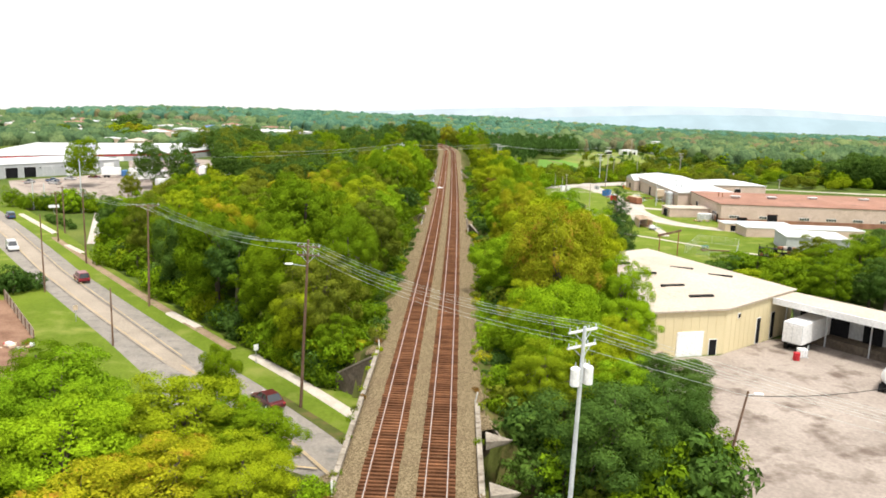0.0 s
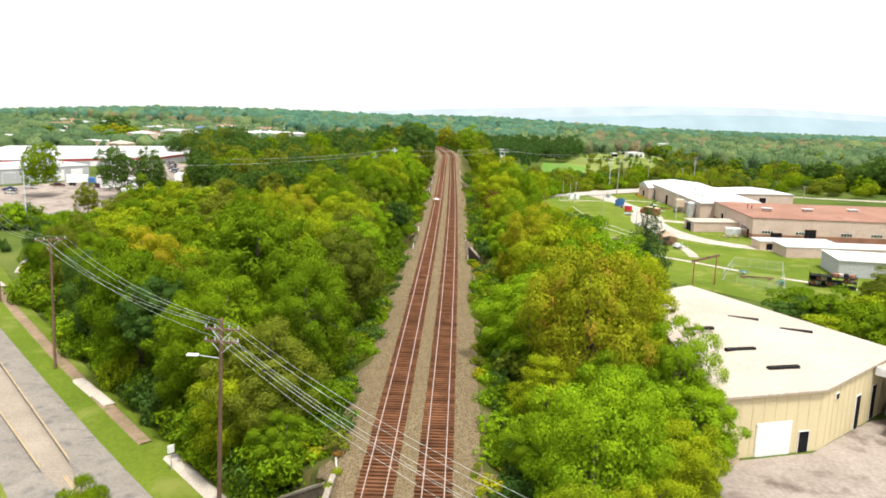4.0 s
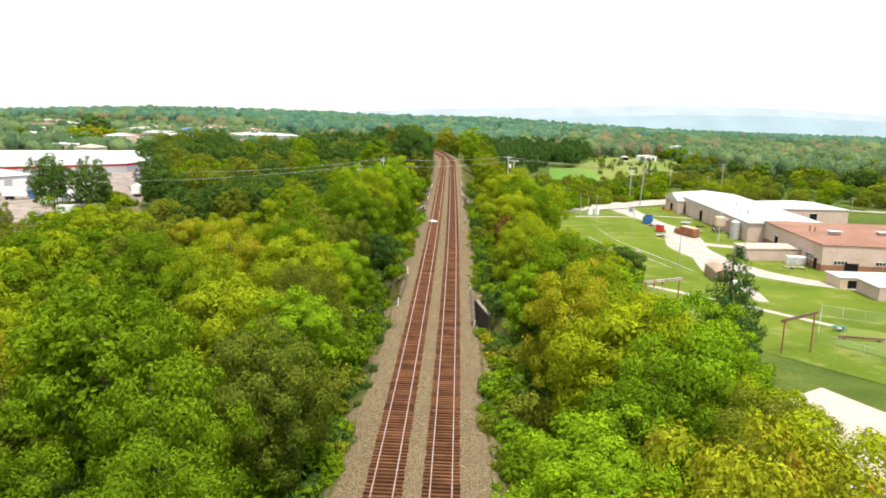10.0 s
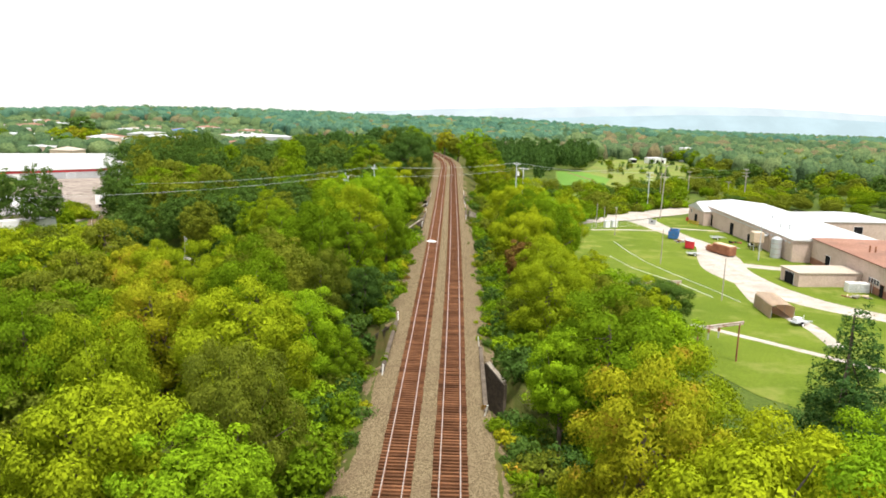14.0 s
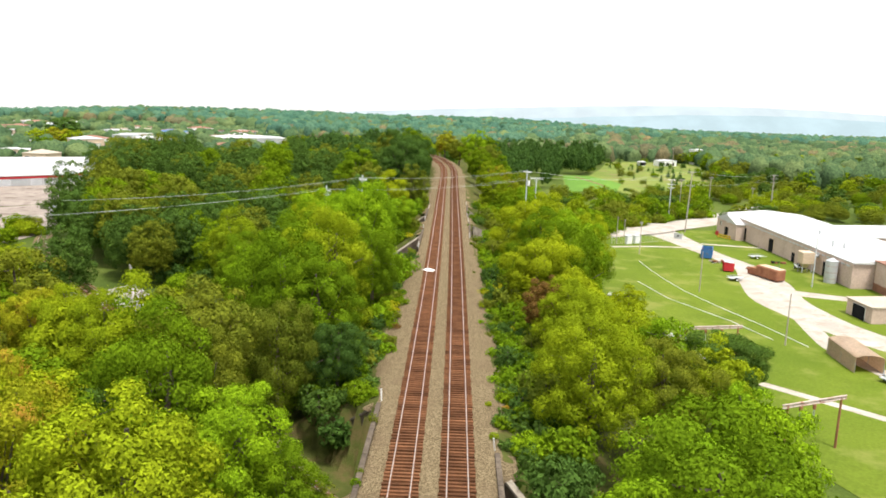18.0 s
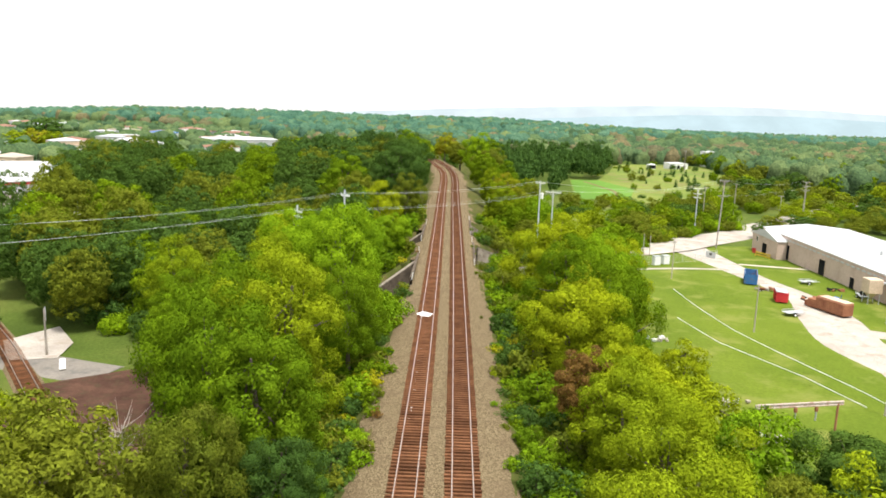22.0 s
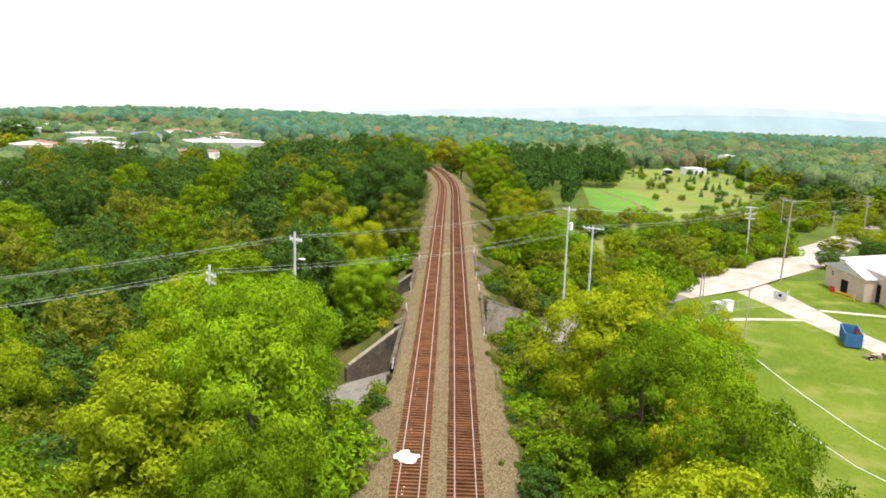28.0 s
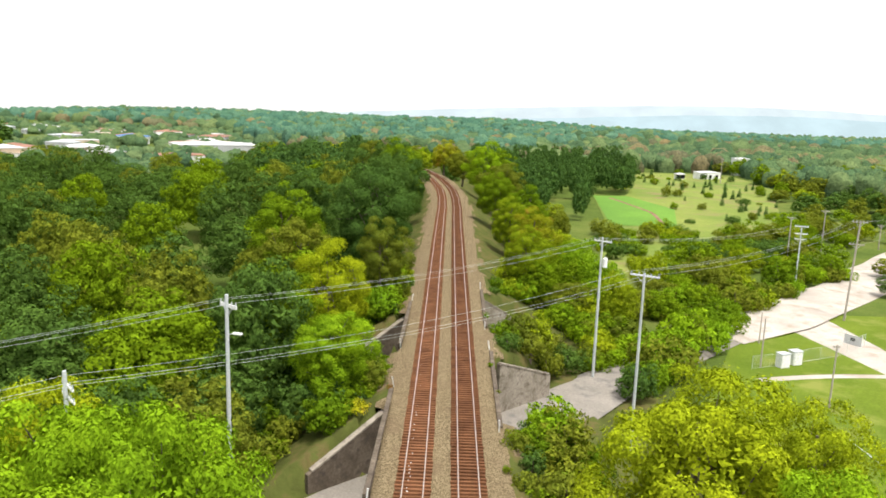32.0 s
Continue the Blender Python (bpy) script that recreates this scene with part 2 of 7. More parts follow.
def ground_z(x, y):
    base = plain(x, y)
    d = abs(x - track_x(y))
    top = -0.55
    bank = top - max(0.0, d - 5.6) / 1.75
    far = smooth01(560, 700, y)
    z = max(base, bank * (1 - far) + base * far)
    off, floor = cut_at(x, y)
    if off < 0.6 and d < 27:
        k = smooth01(0.6, 0.0, off) if off > 0 else 1.0
        z = z * (1 - k) + min(z, floor) * k
    return z


def axis(*runs):
    out = []
    for a, b, step in runs:
        out += list(np.arange(a, b, step))
    return out


gx = axis((-4400, -1400, 300), (-1400, -400, 100), (-400, -100, 20), (-100, -24, 4), (-24, 24, 0.8), (24, 100, 4), (100, 400, 20), (400, 1400, 100), (1400, 4401, 300))
gy = axis((-160, 24, 8), (24, 330, 1.2), (330, 560, 6), (560, 1400, 40), (1400, 2400, 100), (2400, 4601, 200))
gverts = [(x, y, ground_z(x, y)) for y in gy for x in gx]
W = len(gx)
gfaces = [(j * W + i, j * W + i + 1, (j + 1) * W + i + 1, (j + 1) * W + i) for j in range(len(gy) - 1) for i in range(W - 1)]


def ground_material():
    m, n, l, b = surface("ground_grass_and_earth", 0.95)
    geo = n.new("ShaderNodeNewGeometry")
    grass = ramp(n, l, noise_out(n, l, 0.05, 6), [(0.3, (0.045, 0.07, 0.014)), (0.5, (0.08, 0.115, 0.022)), (0.7, (0.13, 0.15, 0.036))])
    fine = ramp(n, l, noise_out(n, l, 2.5, 6), [(0.3, (0.7, 0.7, 0.7)), (0.7, (1.2, 1.2, 1.2))])
    grass = blend(n, l, grass, fine, 0.8, "MULTIPLY")
    earth = ramp(n, l, noise_out(n, l, 0.35, 6), [(0.3, (0.05, 0.055, 0.016)), (0.5, (0.075, 0.088, 0.022)), (0.62, (0.11, 0.09, 0.035)), (0.75, (0.065, 0.10, 0.02))])
    sep = n.new("ShaderNodeSeparateXYZ")
    l.new(geo.outputs["Position"], sep.inputs[0])
    ab = n.new("ShaderNodeMath")
    ab.operation = "ABSOLUTE"
    l.new(sep.outputs[0], ab.inputs[0])
    near = n.new("ShaderNodeMapRange")
    near.inputs[1].default_value, near.inputs[2].default_value = 22.0, 30.0
    near.inputs[3].default_value, near.inputs[4].default_value = 1.0, 0.0
    l.new(ab.outputs[0], near.inputs[0])
    col = blend(n, l, grass, earth, near.outputs[0])
    l.new(col, b.inputs["Base Color"])
    bn = n.new("ShaderNodeBump")
    bn.inputs["Strength"].default_value, bn.inputs["Distance"].default_value = 0.6, 0.15
    l.new(noise_out(n, l, 3.0, 5), bn.inputs["Height"])
    l.new(bn.outputs[0], b.inputs["Normal"])
    return m


tagged(mesh_object("ground", gverts, gfaces, ground_material(), smooth=True), "grassy land with bare earth on the railway embankment", "ground", kind="structure")


# ---- sheets laid on the land ----
def ribbon(name, line, widths, material, label, category, lift=0.05, step=3.0, kind="structure", heights=None):
    """A road or path along a line of points, draped on the land, with a short skirt."""
    pts = [Vector(p) for p in line]
    ds = [0.0]
    for a, b in zip(pts, pts[1:]):
        ds.append(ds[-1] + (b - a).length)
    n = max(2, int(ds[-1] / step))
    s = [ds[-1] * i / n for i in range(n + 1)]
    # rounded course through the points
    xs, ys = [p.x for p in pts], [p.y for p in pts]
    cx = np.interp(s, ds, xs)
    cy = np.interp(s, ds, ys)
    for _ in range(3):
        cx[1:-1] = (cx[:-2] + 2 * cx[1:-1] + cx[2:]) / 4
        cy[1:-1] = (cy[:-2] + 2 * cy[1:-1] + cy[2:]) / 4
    w = np.interp(s, ds, widths if hasattr(widths, "__len__") else [widths] * len(ds))
    verts, faces = [], []
    cols = 7
    for i in range(n + 1):
        a, b = max(0, i - 1), min(n, i + 1)
        dx, dy = cx[b] - cx[a], cy[b] - cy[a]
        m = math.hypot(dx, dy) or 1
        nx, ny = dy / m, -dx / m
        for j in range(cols):
            o = (j / (cols - 1) - 0.5) * w[i]
            x, y = cx[i] + nx * o, cy[i] + ny * o
            z = (heights(x, y) if heights else ground_z(x, y)) + lift - ((0.25 if w[i] > 1.2 else 0.02) if j in (0, cols - 1) else 0)
            verts.append((x, y, z))
    for i in range(n):
        for j in range(cols - 1):
            k = i * cols + j
            faces.append((k, k + cols, k + cols + 1, k + 1))
    return tagged(mesh_object(name, verts, faces, material, smooth=True), label, category, kind=kind)


def inside(x, y, poly):
    hit = False
    for (x1, y1), (x2, y2) in zip(poly, poly[1:] + poly[:1]):
        if (y1 > y) != (y2 > y) and x < (x2 - x1) * (y - y1) / (y2 - y1) + x1:
            hit = not hit
    return hit


def sheet(name, poly, material, label, category, lift=0.04, thick=0.3, heights=None):
    """A flat yard over a plan of corners, cut into strips that follow the land."""
    bm = bmesh.new()
    bm.faces.new([bm.verts.new((x, y, 0)) for x, y in poly])
    x0, x1 = min(p[0] for p in poly), max(p[0] for p in poly)
    y0, y1 = min(p[1] for p in poly), max(p[1] for p in poly)
    for k in range(1, int((x1 - x0) / 4)):
        bmesh.ops.bisect_plane(bm, geom=bm.verts[:] + bm.edges[:] + bm.faces[:], plane_co=(x0 + 4 * k, 0, 0), plane_no=(1, 0, 0))
    for k in range(1, int((y1 - y0) / 4)):
        bmesh.ops.bisect_plane(bm, geom=bm.verts[:] + bm.edges[:] + bm.faces[:], plane_co=(0, y0 + 4 * k, 0), plane_no=(0, 1, 0))
    for v in bm.verts:
        v.co.z = (heights or ground_z)(v.co.x, v.co.y) + lift
    for f in bm.faces:
        if f.normal.z < 0:
            f.normal_flip()
    return tagged(part(name, bm, material), label, category, kind="structure")


# ---- railway ----
def swept(name, profile, y0, y1, step, material, parent=None, offset=0.0, z=0.0, closed=True, label=""):
    """A profile of (x, z) drawn along the railway line."""
    n = max(1, int((y1 - y0) / step))
    verts, faces = [], []
    p = len(profile)
    for i in range(n + 1):
        y = y0 + (y1 - y0) * i / n
        slope = (track_x(y + 1) - track_x(y - 1)) / 2
        c = 1 / math.hypot(1, slope)
        for px, pz in profile:
            o = px + offset
            verts.append((track_x(y) + o * c, y - o * slope * c, z + pz))
    for i in range(n):
        for j in range(p if closed else p - 1):
            a, b = i * p + j, i * p + (j + 1) % p
            faces.append((a, b, b + p, a + p))
    if closed:
        faces += [tuple(range(p)), tuple(n * p + k for k in reversed(range(p)))]
    return tagged(mesh_object(name, verts, faces, material, parent), label)


TRACKS = (-1.99, 1.99)
LINE_END = 640.0
bverts, bfaces = [], []
BED = (-6.5, -5.9, -5.2, -4.4, -3.55, -2.0, -0.45, 0.0, 0.45, 2.0, 3.55, 4.4, 5.2, 5.9, 6.5)
BED_Z = (-1.1, -0.72, -0.46, -0.38, -0.32, -0.31, -0.32, -0.38, -0.32, -0.31, -0.32, -0.38, -0.46, -0.72, -1.1)
by = axis((-30, 340, 0.8), (340, LINE_END, 4))
for y in by:
    for x, z in zip(BED, BED_Z):
        w = abs(x) > 4
        wob = 0.35 * noise.noise(Vector((x * 0.3, y * 0.2, 1))) + 0.22 * noise.noise(Vector((x, y * 1.1, 5))) if w else 0.0
        if abs(x) > 5.1 and cut_at(track_x(y) + x, y)[0] < 0.4:
            x, wob = (4.85 + 0.02 * abs(x)) * (1 if x > 0 else -1), 0.0
        bverts.append((track_x(y) + x + wob * (1 if x > 0 else -1), y, z + 0.05 * noise.noise(Vector((x * 1.7, y * 1.7, 9)))))
nb = len(BED)
bfaces = [(j * nb + i, j * nb + i + 1, (j + 1) * nb + i + 1, (j + 1) * nb + i) for j in range(len(by) - 1) for i in range(nb - 1)]
tagged(mesh_object("ballast_bed", bverts, bfaces, BALLAST, smooth=True), "pale grey-brown crushed stone ballast under the tracks", "ballast", kind="structure")
RAIL = [(-0.075, -0.17), (0.075, -0.17), (0.075, -0.15), (0.012, -0.12), (0.012, -0.045), (0.037, -0.03), (0.037, -0.004), (-0.037, -0.004), (-0.037, -0.03), (-0.012, -0.045), (-0.012, -0.12), (-0.075, -0.15)]
HEAD = [(-0.037, -0.012), (0.037, -0.012), (0.037, 0.004), (-0.037, 0.004)]
railways = []
for o in TRACKS:
    t = thing("railway_track", (0, 0, 0), "rust-brown railway track on wooden ties with shiny rail heads", "railway track", group="parallel railway tracks")
    railways.append((o, t))
    for side in (-0.7525, 0.7525):
        r = swept("rail", RAIL, -30, LINE_END, 3.0, RAIL_RUST, t, o + side)
        swept("rail_head", HEAD, -30, LINE_END, 3.0, RAIL_STEEL, r, o + side, label="shiny worn steel running surface")
    swept("crib_stone", [(-0.98, -0.30), (0.98, -0.30)], -30, LINE_END, 3.0, TRACK_DUST, t, o, 0.012, closed=False, label="rust-stained stone between the ties")

# ---- trees ----
def leaf_mesh(name, centres, normals, sizes, rng, material, slim=0.55):
    """A mesh of small pointed leaf sprays."""
    n = len(centres)
    nrm = normals / np.linalg.norm(normals, axis=1, keepdims=True)
    rnd = rng.normal(size=(n, 3))
    u = np.cross(nrm, rnd)
    u /= np.linalg.norm(u, axis=1, keepdims=True) + 1e-9
    v = np.cross(nrm, u)
    s = sizes[:, None]
    verts = np.stack([centres - u * s * 0.7 - v * s * slim, centres - u * s * 0.7 + v * s * slim, centres + u * s * 1.1], axis=1).reshape(-1, 3)
    tris = np.arange(n * 3).reshape(-1, 3)
    me = bpy.data.meshes.new(name)
    me.vertices.add(len(verts))
    me.vertices.foreach_set("co", verts.astype(np.float32).ravel())
    me.loops.add(len(tris) * 3)
    me.loops.foreach_set("vertex_index", tris.astype(np.int32).ravel())
    me.polygons.add(len(tris))
    me.polygons.foreach_set("loop_start", np.arange(0, len(tris) * 3, 3, dtype=np.int32))
    me.update(calc_edges=True)
    me.validate()
    if material:
        me.materials.append(material)
    return me


def crown_points(rng, count, centre, spread, lobes, lobe_r):
    """Leaves on the outside of many small boughs set over an uneven dome."""
    k = np.arange(lobes) + 0.5
    z = 1.0 - 1.9 * k / lobes
    a = k * 2.39996 + rng.uniform(0, 6.28)
    ring = np.sqrt(1 - np.where(z > 0, z, 0.62 * z) ** 2)
    c = np.stack([ring * np.cos(a), ring * np.sin(a), z], axis=1) + 0.07 * rng.normal(size=(lobes, 3))
    out = c / np.linalg.norm(c, axis=1, keepdims=True)
    heads = rng.normal(size=(6, 3))
    heads[:, 2] = np.abs(heads[:, 2]) * 0.8
    heads /= np.linalg.norm(heads, axis=1, keepdims=True)
    swell = np.max(np.maximum(0.0, out @ heads.T) ** 5, axis=1)
    c *= (0.68 + 0.35 * swell * rng.uniform(0.8, 1.1, size=lobes) + 0.055 * rng.normal(size=lobes))[:, None]
    c = c * spread + centre
    r = lobe_r * rng.uniform(0.65, 1.3, size=lobes)
    which = rng.choice(lobes, size=count, p=r**2 / np.sum(r**2))
    d = rng.normal(size=(count, 3))
    d /= np.linalg.norm(d, axis=1, keepdims=True)
    d += 0.6 * out[which] + np.array([0, 0, 0.2])
    d /= np.linalg.norm(d, axis=1, keepdims=True)
    rad = r[which] * (0.64 + 0.36 * rng.random(count) ** 0.6) * (1 + 0.13 * rng.normal(size=count))
    pts = c[which] + d * rad[:, None] * np.array([1, 1, 0.85])
    nrm = d + 0.28 * rng.normal(size=(count, 3))
    return pts, nrm, c


def limb_mesh(name, height, r0, ends, rng):
    bm = bmesh.new()
    lean = rng.normal(size=2) * 0.25
    a = Vector((0, 0, -1.0))
    b = Vector((lean[0], lean[1], height * 0.45))
    c = Vector((lean[0] * 2, lean[1] * 2, height * 0.78))
    add_rod(bm, a, b, r0, r0 * 0.72, 8)
    add_rod(bm, b, c, r0 * 0.72, r0 * 0.3, 7)
    for e in ends:
        e = Vector(e)
        k = rng.uniform(0.25, 0.95)
        s = a.lerp(b, 0.55 + 0.45 * k) if rng.random() < 0.5 else b.lerp(c, k)
        mid = s.lerp(e, 0.55) + Vector((0, 0, -0.25))
        add_rod(bm, s, mid, r0 * 0.34, r0 * 0.2, 5)
        add_rod(bm, mid, e, r0 * 0.2, r0 * 0.05, 4)
    me = bpy.data.meshes.new(name)
    bm.to_mesh(me)
    bm.free()
    me.materials.append(BARK)
    return me


def make_tree(seed, height, radius, leaves, size, lobes=26, crown=0.72, limbs=9, fat=1.42):
    rng = np.random.default_rng(seed)
    h = height * crown
    centre = np.array([0, 0, height - h * 0.52])
    spread = np.array([radius * 0.84, radius * 0.84, h * 0.44])
    pts, nrm, c = crown_points(rng, leaves, centre, spread, lobes, radius * fat / math.sqrt(lobes))
    sizes = size * rng.uniform(0.55, 1.4, size=leaves)
    inner = leaves // 6
    pin, nin, _ = crown_points(rng, inner, centre, spread * 0.62, lobes, radius * 0.22)
    pts, nrm, sizes = np.concatenate([pts, pin]), np.concatenate([nrm, nin]), np.concatenate([sizes, np.full(inner, size * 1.9)])
    crown_me = leaf_mesh("crown", pts, nrm, sizes, rng, LEAF_GREEN)
    trunk_me = limb_mesh("trunk", height, 0.055 * radius + 0.06, c[rng.choice(len(c), limbs, replace=False)], rng)
    return trunk_me, crown_me


def make_pine(seed, height, radius, leaves, size):
    """Whorls of drooping boughs up a cone, each a flat plume of needle sprays."""
    rng = np.random.default_rng(seed)
    count = 96
    t = (np.arange(count) + 0.5) / count
    t = 1 - (1 - t) ** 0.8
    turn = np.arange(count) * 2.39996 + rng.normal(size=count) * 0.25
    reach = radius * ((1.04 - t) ** 0.72) * rng.uniform(0.8, 1.12, size=count)
    k = rng.choice(count, size=leaves, p=reach ** 1.6 / np.sum(reach ** 1.6))
    along = rng.random(leaves) ** 0.6
    wide = 0.24 * reach[k] * (1.15 - along) + 0.10
    r, across = reach[k] * along, rng.normal(size=leaves) * wide
    z = height * (0.1 + 0.9 * t[k]) - r * 0.3 + 0.16 * reach[k] * along ** 3 + rng.normal(size=leaves) * (0.10 + 0.05 * reach[k])
    ca, sa = np.cos(turn[k]), np.sin(turn[k])
    pts = np.stack([ca * r - sa * across, sa * r + ca * across, z], axis=1)
    nrm = rng.normal(size=(leaves, 3)) * 0.6 + np.array([0, 0, 1.0]) + 0.5 * np.stack([ca, sa, 0 * ca], axis=1)
    crown_me = leaf_mesh("crown", pts, nrm, size * rng.uniform(0.6, 1.3, size=leaves), rng, NEEDLE, 0.42)
    ends = np.array([(math.cos(a) * radius * 0.5, math.sin(a) * radius * 0.5, height * q) for a, q in zip(rng.uniform(0, 6.3, 6), rng.uniform(0.3, 0.8, 6))])
    return limb_mesh("trunk", height * 1.2, 0.2, ends, rng), crown_me


# one set of shapes for the trees beside the line, a lighter set for those further off
NEAR = [make_tree(10 + k, h, r, 29000, 0.100, int(lobes * 0.62), 0.90) for k, (h, r, lobes) in enumerate(((15, 5.6, 74), (16, 5.0, 60), (14, 6.0, 84), (17, 5.4, 70), (13, 4.6, 56), (15, 5.2, 78)))]
TALL = [make_tree(40 + k, 15, 3.6, 14000, 0.10, 46, 0.66, limbs=6) for k in range(2)]
MID = [make_tree(50 + k, 15, 5.4, 6600, 0.195, 40, 0.92, limbs=2) for k in range(5)]
WOOD = [make_tree(60 + k, 15, 5.4, 6400, 0.20, 96, 0.94, limbs=2, fat=1.75) for k in range(4)]
DISTANT = [make_tree(65 + k, 14, 5.4, 900, 0.54, 30, 0.95, limbs=2) for k in range(4)]
SHRUB = [make_tree(70 + k, h, r, 1300, 0.155, 22, 0.98, 3) for k, (h, r) in enumerate(((3.2, 2.0), (2.4, 2.2), (4.2, 2.2), (3.0, 2.6)))]
SCRUB = [make_tree(80 + k, h, r, 480, 0.23, 14, 0.98, 3) for k, (h, r) in enumerate(((3.2, 2.0), (2.4, 2.2), (4.2, 2.2), (3.0, 2.6)))]
PINE = [make_pine(90 + k, 15, 4.2, 26000, 0.15) for k in range(2)]
PINE_MID = [make_pine(95 + k, 16, 4.0, 560, 0.8) for k in range(2)]
plant_rng = random.Random(77)


def plant(kind, shape, x, y, scale, leaf, label, category="tree", tall=1.0, sink=0.3, z=None, group=""):
    """A tree of that shape with its foot on the land."""
    trunk_me, crown_me = shape
    ob = thing(kind, (0, 0, 0), label, category, group=group)
    t = new("trunk", trunk_me)
    c = new("crown", crown_me)
    for o in (t, c):
        o.parent = ob
    c.material_slots[0].link = "OBJECT"
    c.material_slots[0].material = leaf
    zz = ground_z(x, y) if z is None else z
    ob.matrix_world = pose(x, y, zz - sink, plant_rng.uniform(-3, 3), plant_rng.uniform(-3, 3), plant_rng.uniform(0, 360)) @ Matrix.Diagonal((scale, scale, scale * tall, 1))
    return ob


WORDS = {LEAF_GREEN: "mid-green", LEAF_YELLOW: "yellow-green", LEAF_BRIGHT: "bright green", LEAF_DARK_HAZED: "dark green", LEAF_OLIVE: "dull olive-green", LEAF_TURNING: "yellowing autumn", LEAF_RUST: "rust-brown", NEEDLE: "dark green", LEAF_GOLD: "golden yellow"}


def tree(x, y, top, r, leaf):
    """A tree given by its place, the height of its top and the reach of its crown."""
    g = ground_z(x, y)
    k = plant_rng.randrange(len(NEAR))
    if leaf is NEEDLE:
        return plant("pine_tree", PINE[k % 2], x, y, r / 4.2, leaf, "dark green pine tree with a broad ragged crown", tall=(top - g) / (15 * r / 4.2), group="lineside trees")
    slim = (top - g) / r > 3.6 and top > 5
    me = TALL[k % 2] if slim else NEAR[k]
    base_h, base_r = (15, 3.6) if slim else ((15, 16, 14, 17, 13, 15)[k], (5.6, 5.0, 6.0, 5.4, 4.6, 5.2)[k])
    s = r / base_r
    return plant("broadleaf_tree", me, x, y, s, leaf, f"leafy deciduous tree with {WORDS[leaf]} foliage in the lineside wood", tall=max(0.6, (top - g) / (base_h * s)), group="lineside trees")


G, YG, BR, DK, OL, TU, RU, GD, PN = LEAF_GREEN, LEAF_YELLOW, LEAF_BRIGHT, LEAF_DARK_HAZED, LEAF_OLIVE, LEAF_TURNING, LEAF_RUST, LEAF_GOLD, NEEDLE
# trees that stand out on the right bank: x, y, top, reach, leaf
for x, y, top, r, leaf in ((12.7, 74, 10, 5.5, BR), (10.2, 65.5, 5.5, 3.6, YG), (14.6, 54, 7, 5.4, DK), (20.5, 59, 5, 4.4, DK), (22.5, 66.5, 5, 4.6, DK), (15.4, 92.7, 16, 7.0, TU), (20.5, 100, 13.5, 5.8, YG), (10.7, 103, 10, 5, BR), (16.4, 85, 8, 4.2, BR),
                           (20, 120, 13.5, 6.6, BR), (15, 112, 12, 5, G), (11.8, 109.4, 10, 5.4, BR), (16.4, 124.8, 14, 6.4, YG), (22.3, 109, 11, 4.8, OL), (24, 117, 10, 4.8, YG), (19.3, 130.7, 11.5, 5.6, YG), (28, 137.5, 8.5, 5.4, BR)):
    tree(x, y, top, r, leaf)
for x, y, top, r, leaf in ((13.5, 135, 13, 5.6, TU), (16.4, 141, 12.5, 6, YG), (11.4, 154, 9, 3.8, BR), (16, 157, 12.8, 7.4, G), (32, 199, 4.4, 5, DK), (13.2, 180, 10, 5.4, YG), (15.5, 192, 9.5, 5.4, YG), (12.0, 205, 7.6, 3.1, RU),
                           (14.4, 199, 10, 4.4, YG), (15.6, 205, 9, 5.4, YG), (13.2, 219, 11.8, 5.8, YG), (18, 226, 12.5, 6.2, G), (15.5, 240, 12, 5.4, G), (21, 184, 8, 4.5, OL)):
    tree(x, y, top, r, leaf)
for x, y, top, r, leaf in ((15.2, 253, 12.5, 7.2, YG), (15, 229.5, 10.6, 2.6, GD), (19.5, 245, 10.5, 6.2, BR), (19.5, 232, 8.5, 5.4, YG), (23, 247, 8, 5.4, BR), (18.6, 261.5, 10, 6.6, YG), (25.5, 262, 8.5, 5.6, YG), (12, 335, 9, 4.6, YG), (14, 352, 10, 5, TU), (11, 368, 10, 4.6, YG), (15, 382, 11, 5.5, G),
                           (9, 400, 13, 5.5, G), (13.5, 432, 13.5, 7.2, OL), (8.5, 462, 17, 7.0, BR), (14.5, 470, 14, 6, G), (1.5, 500, 12, 6.5, OL), (-6, 525, 14, 7, TU), (34.8, 153.5, 11.5, 5.8, PN)):
    tree(x, y, top, r, leaf)
# and on the left bank
for x, y, top, r, leaf in ((-12.6, 86, 9, 5.6, OL), (-18, 94, 12, 5.6, G), (-11.2, 98, 11.5, 4.8, G), (-11.4, 116, 13, 5.2, OL), (-20.5, 113, 15.5, 5.8, G), (-31.4, 105.5, 13, 5.4, G), (-14.5, 108, 13.6, 5.6, G), (-22, 101, 12, 5.2, G), (-10.4, 126, 12, 4.2, BR),
                           (-18.6, 133, 13, 6.2, YG), (-16.7, 155, 13, 6.4, YG), (-30, 145, 13, 5.6, G), (-13, 141, 11.5, 4.8, OL), (-24, 122, 13.5, 5.6, G), (-36, 120, 12, 5.4, TU), (-25, 146, 12, 5.4, YG)):
    tree(x, y, top, r, leaf)
